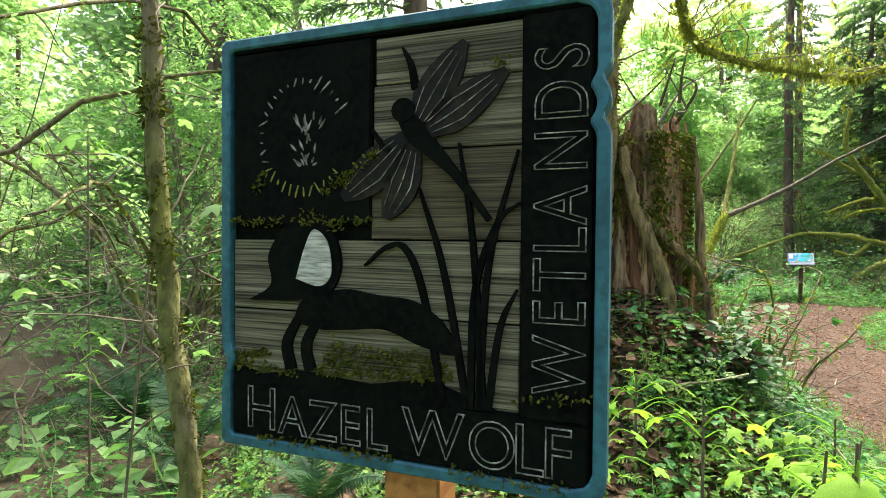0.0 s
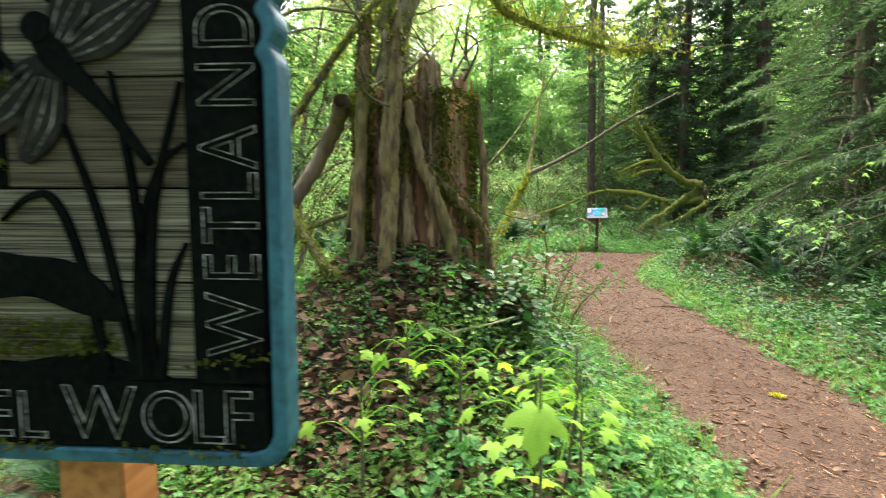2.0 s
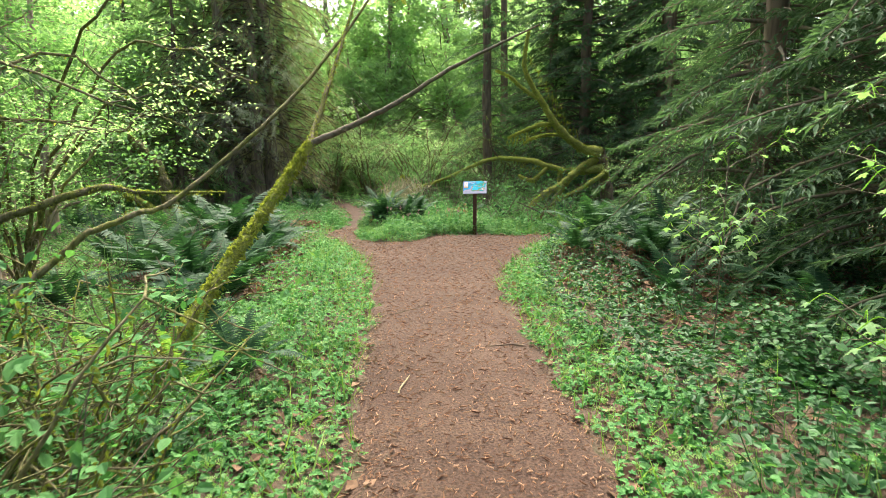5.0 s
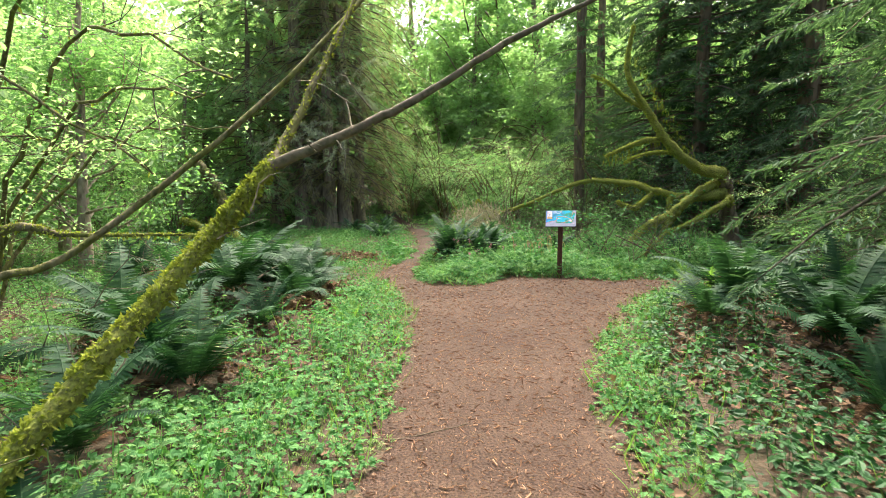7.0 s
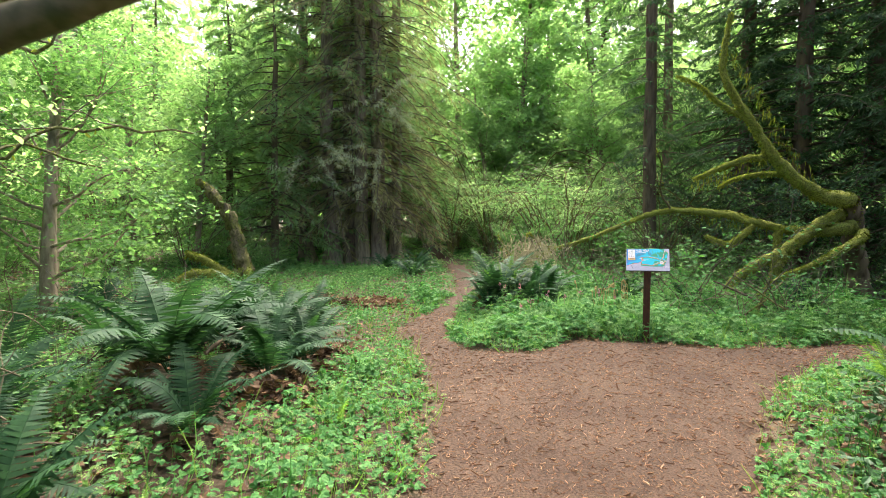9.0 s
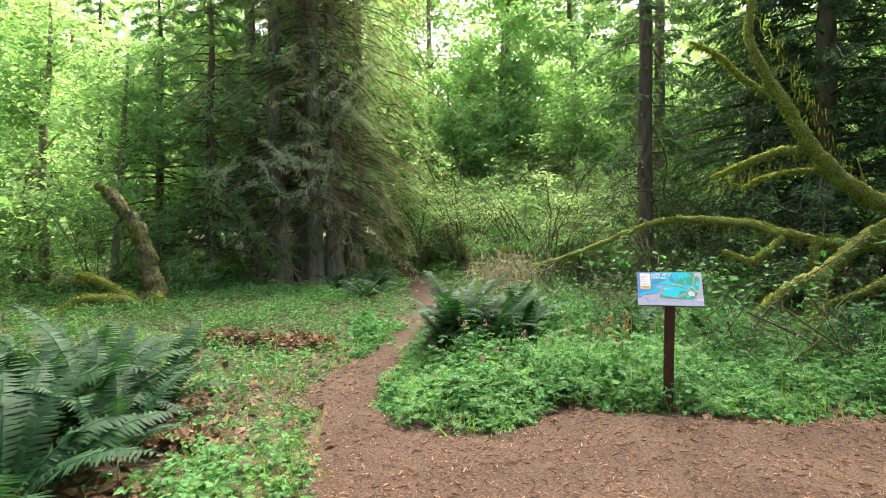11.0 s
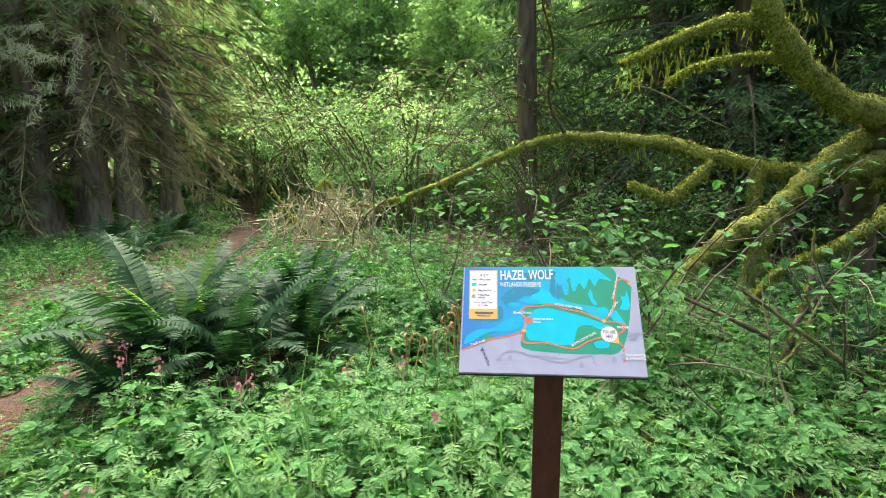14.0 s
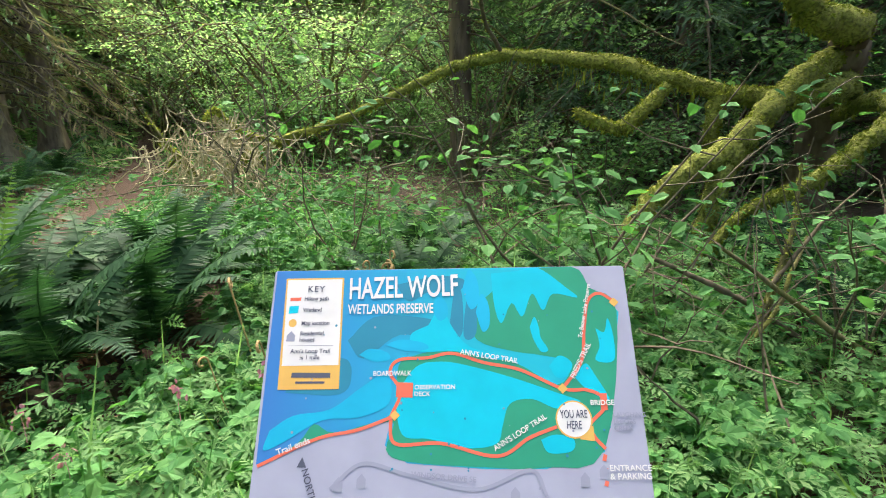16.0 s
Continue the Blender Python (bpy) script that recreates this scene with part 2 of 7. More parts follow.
def curve(pts, n=12):
    """A smooth line through a few points."""
    P = [np.array(p, float) for p in pts]
    P = [2 * P[0] - P[1], *P, 2 * P[-1] - P[-2]]
    out = []
    for i in range(1, len(P) - 2):
        for u in np.linspace(0, 1, n, endpoint=False):
            a, b, c, d = P[i - 1:i + 3]
            out.append(0.5 * (2 * b + (c - a) * u + (2 * a - 5 * b + 4 * c - d) * u * u + (3 * b - a - 3 * c + d) * u ** 3))
    return np.array(out + [P[-2]])


def thing(name, label, category, group="", kind="", at=(0, 0, 0)):
    e = new(name)
    e.empty_display_size = 0.1
    e.matrix_basis = Matrix.Translation(at)
    return tagged(e, label, category, group, kind)


def part_of(name, mesh, parent, label="", m=None):
    ob = new(name, mesh)
    ob.parent = parent
    if m is not None:
        ob.matrix_basis = m
    if label:
        tagged(ob, label)
    return ob


def part(name, bm, mat, parent, label="", m=None, smooth=False):
    me = bpy.data.meshes.new(name)
    bm.normal_update()
    bm.to_mesh(me)
    bm.free()
    me.materials.append(mat)
    if smooth:
        for p in me.polygons:
            p.use_smooth = True
    return part_of(name, me, parent, label, m)


def slab(x0, y0, z0, x1, y1, z1, bevel=0.004):
    bm = bmesh.new()
    bmesh.ops.create_cube(bm, size=1)
    bmesh.ops.transform(bm, matrix=Matrix.Translation(((x0 + x1) / 2, (y0 + y1) / 2, (z0 + z1) / 2)) @ Matrix.Diagonal((x1 - x0, y1 - y0, z1 - z0, 1)), verts=bm.verts)
    if bevel:
        bmesh.ops.bevel(bm, geom=bm.edges[:], offset=bevel, segments=2, affect="EDGES")
    return bm


def prism(poly, z0, z1, bevel=0.0):
    """A flat outline given thickness."""
    bm = bmesh.new()
    f = bm.faces.new([bm.verts.new((x, y, z0)) for x, y in poly])
    if f.normal.z < 0:
        f.normal_flip()
    r = bmesh.ops.extrude_face_region(bm, geom=[f])
    top = [v for v in r["geom"] if isinstance(v, bmesh.types.BMVert)]
    for v in top:
        v.co.z = z1
    bmesh.ops.recalc_face_normals(bm, faces=bm.faces[:])
    if bevel:
        bmesh.ops.bevel(bm, geom=[e for e in bm.edges if e.verts[0].co.z == z1 and e.verts[1].co.z == z1], offset=bevel, segments=2, affect="EDGES")
    return bm


def ribbon(pts, widths):
    """The outline of a band along a line."""
    P = np.asarray(pts, float)
    W = np.interp(np.linspace(0, 1, len(P)), np.linspace(0, 1, len(widths)), widths) / 2
    T = unit(np.gradient(P, axis=0))
    N = np.stack([-T[:, 1], T[:, 0]], 1)
    return [tuple(p) for p in np.vstack([P + N * W[:, None], (P - N * W[:, None])[::-1]])]


def smooth2(pts, n=8):
    return curve([(x, y, 0) for x, y in pts], n)[:, :2]


def letters(name, body, size, m, mat, parent, depth=0.001, align="LEFT", label="", spacing=1.0, sx=1.0, outline=0.0, bold=0.0):
    cu = bpy.data.curves.new(name, "FONT")
    cu.body, cu.size, cu.extrude, cu.align_x, cu.space_character = body, size, depth, align, spacing
    cu.offset = bold
    if outline:
        cu.fill_mode, cu.bevel_depth, cu.bevel_resolution, cu.resolution_u = "NONE", outline, 1, 5
    tmp = bpy.data.objects.new("tmp", cu)
    scene.collection.objects.link(tmp)
    me = bpy.data.meshes.new_from_object(tmp.evaluated_get(bpy.context.evaluated_depsgraph_get()))
    bpy.data.objects.remove(tmp)
    bpy.data.curves.remove(cu)
    me.materials.clear()
    me.materials.append(mat)
    me.name = name
    return part_of(name, me, parent, label, m @ Matrix.Diagonal((sx, 1, 1, 1)))


# ---- lie of the land ----
LEFT = [(1.2, -6), (2.0, -1.5), (2.3, 1.0), (2.72, 2.5), (3.2, 3.8), (3.95, 6.1), (4.5, 7.6), (5.05, 9.4), (5.5, 11.4), (5.55, 13.0), (5.4, 14.2), (5.9, 15.3), (6.5, 16.6), (7.2, 18.9), (7.75, 23.0), (8.4, 33.0)]
RIGHT = [(8.9, 33.0), (8.35, 23.0), (7.75, 18.9), (6.85, 16.2), (6.35, 14.7), (6.1, 13.7), (6.25, 12.95), (6.85, 12.72), (7.7, 13.0), (8.5, 12.7), (10.4, 12.4), (19.0, 12.8), (19.0, 11.4), (10.8, 11.5), (8.8, 10.9), (7.4, 9.5), (6.4, 8.0), (5.6, 6.0), (4.9, 4.2), (4.15, 2.5), (3.6, 1.3), (3.2, -1.5), (2.6, -6)]
TRAIL = np.vstack([smooth2(LEFT, 6), smooth2(RIGHT, 6)])


def trail_distance(x, y):
    """Metres to the trail's edge, positive on the trail."""
    x, y = np.asarray(x, float), np.asarray(y, float)
    best, inside = np.full(x.shape, 1e9), np.zeros(x.shape, bool)
    for (ax, ay), (bx, by) in zip(TRAIL, np.roll(TRAIL, -1, 0)):
        dx, dy = bx - ax, by - ay
        u = np.clip(((x - ax) * dx + (y - ay) * dy) / (dx * dx + dy * dy + 1e-9), 0, 1)
        best = np.minimum(best, np.hypot(x - ax - u * dx, y - ay - u * dy))
        if abs(dy) > 1e-9:
            inside ^= ((ay > y) != (by > y)) & (x < ax + dx * (y - ay) / dy)
    return np.where(inside, best, -best)


def lump(x, y):
    return (np.sin(x * 0.9 + 1.3 * np.sin(y * 0.37)) * np.sin(y * 0.8 + 1.1 * np.sin(x * 0.43)) + 0.5 * np.sin(x * 2.3 + y * 1.1) * np.sin(y * 2.6 - x * 0.7))


def land(x, y, d=None):
    x, y = np.asarray(x, float), np.asarray(y, float)
    d = trail_distance(x, y) if d is None else d
    off = np.clip(-d / 1.5, 0, 1)
    h = 0.05 * lump(x, y) * off + 0.05 * np.clip(off * 3, 0, 1)
    h += 1.16 * np.exp(-((x - 1.1) / 0.85) ** 2 - ((y - 3.5) / 1.12) ** 2)
    h += 0.25 * np.exp(-((x + 0.2) / 1.5) ** 2 - ((y - 4.0) / 2.0) ** 2)
    h += 0.35 * np.exp(-((x - 9.3) / 1.0) ** 2 - ((y - 8.6) / 1.2) ** 2)
    h += 0.35 * np.exp(-((x - 3.0) / 0.9) ** 2 - ((y - 11.3) / 1.3) ** 2)
    h += 0.2 * np.exp(-((x - 7.4) / 0.5) ** 2 - ((y - 15.3) / 0.5) ** 2)
    h -= 0.5 * np.exp(-((x - 4.8) / 2.2) ** 2 - ((y - 26.2) / 2.6) ** 2)
    h += 0.07 * np.exp(-((x - 8.5) / 1.5) ** 2 - ((y - 13.0) / 1.0) ** 2)
    return h


def ground_at(x, y):
    return float(land(np.array([x]), np.array([y]))[0])


def axis(lo, hi, step, far):
    a = np.arange(lo, hi + step / 2, step)
    g = np.cumsum(step * 1.35 ** np.arange(1, 40))
    g = g[g < far]
    return np.concatenate([(lo - g)[::-1], a, hi + g])


gx, gy = axis(-5, 16, 0.17, 600), axis(-2, 26, 0.17, 600)
GX, GY = np.meshgrid(gx, gy, indexing="ij")
GD = trail_distance(GX, GY)
GZ = land(GX, GY, GD)
i, j = np.meshgrid(np.arange(len(gx) - 1), np.arange(len(gy) - 1), indexing="ij")
n = len(gy)
GF = np.stack([i * n + j, (i + 1) * n + j, (i + 1) * n + j + 1, i * n + j + 1], -1).reshape(-1, 4)
M_SOIL = two_scale("forest_soil", 1.2, 22, (0.045, 0.031, 0.02), (0.055, 0.052, 0.025), (0.10, 0.066, 0.042), 0.95, (1, 1, 1), 0.03, 0.9)
ground = tagged(new("ground", nmesh("ground", np.stack([GX, GY, GZ], -1).reshape(-1, 3), GF, M_SOIL, True)), "dark brown forest soil under leaves and herbs", "ground", kind="structure")

# the trail: a bark-chip bed that sinks into the soil at its edges
M_TRAIL = two_scale("bark_chip_bed", 1.1, 55, (0.066, 0.0375, 0.0225), (0.10, 0.061, 0.038), (0.021, 0.012, 0.0075), 0.95, (1, 1, 1), 0.02, 1.0)
px, py = np.arange(1.0, 19.0, 0.09), np.arange(-6.2, 33.5, 0.09)
PX, PY = np.meshgrid(px, py, indexing="ij")
PD = trail_distance(PX, PY) + 0.09 * np.sin(PX * 7 + 2 * np.sin(PY * 3)) * np.sin(PY * 6.1)
PZ = land(PX, PY) + np.clip(PD * 0.25, -0.12, 0.035) + 0.006 * np.sin(PX * 5.3 + PY * 3) * np.sin(PY * 4.7)
i, j = np.meshgrid(np.arange(len(px) - 1), np.arange(len(py) - 1), indexing="ij")
n = len(py)
keep = (PD[:-1, :-1] > -0.2).ravel()
PF = np.stack([i * n + j, (i + 1) * n + j, (i + 1) * n + j + 1, i * n + j + 1], -1).reshape(-1, 4)[keep]
used, inv = np.unique(PF, return_inverse=True)
tagged(new("trail_path", nmesh("trail_path", np.stack([PX, PY, PZ], -1).reshape(-1, 3)[used], inv.reshape(-1, 4), M_TRAIL, True)), "reddish brown bark chip footpath winding through forest", "path", kind="structure")


# ---- carved welcome sign ----
M_BLUE = two_scale("faded_blue_paint", 6, 40, (0.022, 0.10, 0.135), (0.034, 0.145, 0.185), (0.015, 0.065, 0.085), 0.55, (1, 1, 1), 0.001, 0.3)
M_BLACK = two_scale("blackened_wood", 8, 60, (0.002, 0.003, 0.0025), (0.004, 0.006, 0.0045), (0.007, 0.008, 0.006), 0.75, (1, 1, 1), 0.001, 0.3)
M_BLACK.node_tree.nodes["Principled BSDF"].inputs["Specular IOR Level"].default_value = 0.02
M_PLANK = two_scale("weathered_plank", 5, 30, (0.075, 0.068, 0.038), (0.24, 0.22, 0.145), (0.010, 0.009, 0.005), 0.9, (0.12, 9, 1), 0.002, 1.0)
M_PLANK_DARK = two_scale("dark_weathered_plank", 5, 30, (0.07, 0.058, 0.03), (0.15, 0.128, 0.075), (0.014, 0.012, 0.007), 0.9, (0.12, 9, 1), 0.002, 1.0)
M_WING = two_scale("stained_wing", 9, 50, (0.004, 0.004, 0.003), (0.022, 0.019, 0.009), (0.002, 0.003, 0.002), 0.85, (1, 1, 1), 0.001, 0.4)
M_CARVE = two_scale("scraped_carving", 22, 70, (0.06, 0.065, 0.045), (0.42, 0.42, 0.36), (0.03, 0.03, 0.022), 0.8, (1, 1, 1), 0.001, 0.4)
M_WHITE = two_scale("worn_white_paint", 20, 60, (0.42, 0.43, 0.38), (0.6, 0.6, 0.55), (0.2, 0.19, 0.14), 0.7, (0.4, 3, 1), 0.001, 0.4)
M_CEDAR = two_scale("cedar_post", 3, 30, (0.38, 0.15, 0.045), (0.48, 0.21, 0.07), (0.27, 0.10, 0.03), 0.7, (1, 1, 0.12), 0.002, 0.4)

SW, SH = 0.94, 0.99
su = Vector((0.888, -0.335, 0)).normalized()
S_MAT = Matrix.Translation((-0.563, 1.39, 1.022)) @ Matrix(((su.x, 0.0, su.y, 0), (su.y, 0.0, -su.x, 0), (0, 1.0, 0, 0), (0, 0, 0, 1))) @ Matrix.Diagonal((1.01, 1.033, 1, 1))
sign = thing("trail_sign", "weathered carved wooden trail sign with blue painted frame", "sign")
sign.matrix_basis = S_MAT


def scallop(side):
    """One upright side of the frame: how far it is cut in, with rounded ends and carved waves."""
    vs, cut = np.linspace(0.0, SH, 110), []
    corner = 0.045 if side > 0 else 0.014
    for v in vs:
        w = 0.0
        for c, deep, wide in ((0.822, 0.014, 0.017), (0.749, 0.014, 0.017)) if side > 0 else ((0.2, 0.016, 0.03),):
            w += deep * math.exp(-((v - c) / wide) ** 2)
        e = max(0.0, corner - min(v, SH - v))
        cut.append(w + corner - math.sqrt(max(0.0, corner ** 2 - e ** 2)))
    return vs, np.array(cut)


def frame_outline(inset):
    vs, wr = scallop(1)
    _, wl = scallop(-1)
    k = (SH - 2 * inset) / SH
    right = [(SW - inset - w * (1 if inset == 0 else 0.9), inset + v * k) for v, w in zip(vs, wr)]
    left = [(inset + w * (1 if inset == 0 else 0.9), inset + v * k) for v, w in zip(vs, wl)]
    return right + left[::-1]


def ring(outer, inner, z0, z1, bevel=0.004):
    bm = bmesh.new()
    rows = []
    for poly, z in ((outer, z0), (outer, z1 - bevel), ([(o[0] * 0.85 + q[0] * 0.15, o[1] * 0.85 + q[1] * 0.15) for o, q in zip(outer, inner)], z1), ([(o[0] * 0.15 + q[0] * 0.85, o[1] * 0.15 + q[1] * 0.85) for o, q in zip(outer, inner)], z1), (inner, z1 - bevel), (inner, z0)):
        rows.append([bm.verts.new((x, y, z)) for x, y in poly])
    k = len(outer)
    for a, b in zip(rows, rows[1:] + rows[:1]):
        for q in range(k):
            bm.faces.new((a[q], a[(q + 1) % k], b[(q + 1) % k], b[q]))
    bmesh.ops.recalc_face_normals(bm, faces=bm.faces[:])
    return bm


part("sign_frame", ring(frame_outline(0.0), frame_outline(0.026), -0.055, 0.012), M_BLUE, sign, "faded blue painted frame with notched edges")
backing = part("backboard", slab(0.02, 0.02, -0.05, SW - 0.022, SH - 0.022, -0.014, 0.002), M_BLACK, sign)
for a, b, mt, u0, u1 in ((0.13, 0.335, M_PLANK, 0.03, 0.765), (0.339, 0.505, M_PLANK, 0.03, 0.765), (0.509, 0.70, M_PLANK_DARK, 0.42, 0.768), (0.704, 0.845, M_PLANK, 0.425, 0.77), (0.849, 0.95, M_PLANK, 0.43, 0.772)):
    part("plank", slab(u0, a, -0.02, u1, b, -0.003, 0.002), mt, sign)
part("emblem_panel", slab(0.037, 0.541, -0.014, 0.422, 0.952, 0.006, 0.004), M_BLACK, sign, "black square panel with worn round emblem")
part("lettering_panel", slab(0.766, 0.145, -0.014, 0.906, 0.955, 0.006, 0.004), M_BLACK, sign)
part("lettering_panel", slab(0.032, 0.028, -0.014, 0.906, 0.160, 0.006, 0.004), M_BLACK, sign)
part("top_rail", slab(0.032, 0.957, -0.014, 0.906, 0.966, 0.002, 0.002), M_BLACK, sign)


def carved(name, poly, z1, mat, label=""):
    return part(name, prism(poly, -0.006, z1, 0.002), mat, sign, label)


# duck
carved("duck_body", [tuple(p) for p in smooth2([(0.215, 0.315), (0.24, 0.365), (0.30, 0.385), (0.36, 0.395), (0.44, 0.385), (0.53, 0.375), (0.60, 0.33), (0.63, 0.27), (0.55, 0.28), (0.46, 0.31), (0.38, 0.305), (0.29, 0.30), (0.215, 0.315)], 5)[:-1]], 0.007, M_BLACK)
carved("duck_head", [tuple(p) for p in smooth2([(0.085, 0.36), (0.15, 0.40), (0.143, 0.47), (0.19, 0.535), (0.263, 0.575), (0.325, 0.52), (0.345, 0.445), (0.31, 0.38), (0.22, 0.365), (0.15, 0.362), (0.085, 0.36)], 6)[:-1]], 0.008, M_BLACK)
carved("duck_crest", [tuple(p) for p in smooth2([(0.225, 0.415), (0.25, 0.49), (0.275, 0.53), (0.312, 0.50), (0.322, 0.43), (0.29, 0.40), (0.225, 0.415)], 5)[:-1]], 0.011, M_WHITE, "worn white painted crest")
for x in (0.195, 0.25):
    carved("duck_leg", ribbon(smooth2([(x + 0.03, 0.32), (x, 0.26), (x + 0.012, 0.20)]), [0.02, 0.028, 0.03]), 0.006, M_BLACK)
carved("bank", [(0.035, 0.143), (0.75, 0.143), (0.70, 0.17), (0.56, 0.21), (0.42, 0.185), (0.22, 0.2), (0.12, 0.18), (0.035, 0.20)], 0.003, M_BLACK)
# dragonfly
for pts, ws in ((((0.53, 0.745), (0.575, 0.82), (0.645, 0.918)), (0.03, 0.085, 0.03)), (((0.545, 0.735), (0.63, 0.78), (0.735, 0.85)), (0.03, 0.08, 0.03)), (((0.51, 0.73), (0.43, 0.66), (0.35, 0.60)), (0.03, 0.09, 0.04)), (((0.53, 0.72), (0.50, 0.63), (0.46, 0.555)), (0.03, 0.08, 0.04))):
    carved("dragonfly_wing", ribbon(smooth2(pts), [ws[0], 0.7 * ws[1], ws[1], ws[1], 0.75 * ws[1], ws[2] * 0.5]), 0.008, M_WING)
    for q in (-0.3, 0.0, 0.3):
        sp = np.array(smooth2(pts))
        off = q * np.interp(np.linspace(0, 1, len(sp)), [0, 0.5, 1], ws)
        nn = unit(np.gradient(sp, axis=0))
        sp = sp + np.stack([-nn[:, 1], nn[:, 0]], 1) * off[:, None]
        part("wing_vein", prism(ribbon(sp[2:-2], [0.0012, 0.002, 0.001]), 0.006, 0.0105), M_CARVE, sign)
carved("dragonfly_body", ribbon(smooth2([(0.50, 0.79), (0.535, 0.735), (0.62, 0.65), (0.70, 0.55)]), [0.034, 0.05, 0.02, 0.012]), 0.013, M_BLACK)
carved("dragonfly_head", [(0.505 + 0.028 * math.cos(a), 0.785 + 0.026 * math.sin(a)) for a in np.linspace(0, 2 * math.pi, 20, endpoint=False)], 0.015, M_BLACK)
# reeds
for pts in (((0.408, 0.45), (0.46, 0.49), (0.507, 0.49), (0.55, 0.40), (0.60, 0.17)), ((0.54, 0.62), (0.60, 0.44), (0.655, 0.16)), ((0.632, 0.71), (0.665, 0.5), (0.69, 0.16)), ((0.76, 0.69), (0.70, 0.46), (0.68, 0.16)), ((0.765, 0.585), (0.715, 0.54), (0.67, 0.40), (0.662, 0.16)), ((0.76, 0.41), (0.725, 0.33), (0.70, 0.16)), ((0.50, 0.92), (0.52, 0.88), (0.53, 0.83)), ((0.425, 0.75), (0.45, 0.715), (0.47, 0.70))):
    carved("reed", ribbon(smooth2(pts), [0.004, 0.011, 0.014, 0.015]), 0.010, M_BLACK)
# emblem: worn ring of letter marks and a seed head
rng = np.random.default_rng(5)
for k in range(30):
    a = radians(205 - k * 10.5) if k < 18 else radians(215 + (k - 18) * 9.5)
    c = np.array([0.24 + 0.118 * math.cos(a), 0.745 + 0.128 * math.sin(a)])
    d = np.array([math.cos(a + rng.normal(0, 0.4)), math.sin(a + rng.normal(0, 0.4))]) * rng.uniform(0.003, 0.017)
    part("letter_mark", prism(ribbon(np.array([c - d, c + d * 0.3, c + d]), [0.002, 0.004, 0.002]), 0.005, 0.0085), M_CARVE if k < 18 else M_MOSS, sign)
for k in range(26):
    a = rng.uniform(-1.1, 1.1)
    r = rng.uniform(0.02, 0.10)
    c = np.array([0.25 + r * math.sin(a) * 0.8, 0.655 + r * 1.5 * math.cos(a)])
    d = np.array([math.sin(a + rng.normal(0, 0.5)), math.cos(a)]) * rng.uniform(0.006, 0.017)
    part("seed_mark", prism(ribbon(np.array([c - d, c, c + d]), [0.002, 0.006, 0.001]), 0.005, 0.0085), M_CARVE, sign)


def flat(u, v, z=0.0, turn=0.0):
    return pose(u, v, z, 0, 0, turn)


for ch, u, v, s in (("H", 0.072, 0.050, 0.145), ("A", 0.172, 0.046, 0.13), ("Z", 0.258, 0.045, 0.13), ("E", 0.340, 0.044, 0.13), ("L", 0.408, 0.043, 0.13), ("W", 0.505, 0.046, 0.145), ("O", 0.655, 0.042, 0.14), ("L", 0.752, 0.042, 0.145), ("F", 0.812, 0.042, 0.145)):
    letters("letter", ch, s, flat(u, v, 0.0065), M_CARVE, sign, 0.0, "LEFT", sx=0.95, outline=0.0019)
for ch, v in (("W", 0.206), ("E", 0.338), ("T", 0.408), ("L", 0.480), ("A", 0.540), ("N", 0.640), ("D", 0.738), ("S", 0.838)):
    letters("letter", ch, 0.15, flat(0.896, v, 0.0065, 90), M_CARVE, sign, 0.0, "LEFT", sx=0.74, outline=0.0018)
post = part("post", slab(0.43, -1.6, -0.175, 0.57, 0.6, -0.056, 0.006), M_CEDAR, sign, "orange stained square cedar post")
# moss that grows along ledges of the sign
pm = Pile()
rng = np.random.default_rng(8)
ledges = [((0.30, 0.222, -0.002), (0.62, 0.222, -0.002), 420), ((0.30, 0.242, -0.002), (0.60, 0.240, -0.002), 380), ((0.32, 0.262, -0.002), (0.56, 0.258, -0.002), 260), ((0.04, 0.215, -0.002), (0.13, 0.235, -0.002), 220), ((0.04, 0.548, 0.008), (0.42, 0.548, 0.008), 260), ((0.12, 0.03, 0.012), (0.48, 0.03, 0.012), 220), ((0.62, 0.025, 0.012), (0.86, 0.025, 0.012), 150), ((0.04, 0.20, 0.0), (0.22, 0.19, 0.0), 260), ((0.28, 0.20, 0.004), (0.56, 0.21, 0.004), 420), ((0.05, 0.985, -0.01), (0.16, 0.985, -0.01), 160), ((0.35, 0.63, 0.01), (0.44, 0.70, 0.01), 160), ((0.76, 0.182, 0.008), (0.90, 0.207, 0.008), 80), ((0.71, 0.862, 0.01), (0.74, 0.862, 0.01), 50), ((0.10, 0.62, 0.008), (0.14, 0.66, 0.008), 50), ((0.30, 0.61, 0.008), (0.36, 0.66, 0.008), 90), ((0.25, 0.57, 0.008), (0.34, 0.53, 0.008), 90)]
for a, b, k in ledges:
    k = int(k * 0.6)
    P = np.array(a) + rng.beta(0.7, 0.7, k)[:, None] * (np.array(b) - np.array(a)) + rng.normal(0, 1, (k, 3)) * (0.008, 0.005, 0.002)
    pm.leaves(LEAF, P, ball(rng, k) + (0, 0.3, 0.6), ball(rng, k), rng.uniform(0.006, 0.016, k))
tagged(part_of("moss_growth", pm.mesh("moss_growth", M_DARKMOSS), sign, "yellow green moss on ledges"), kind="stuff")

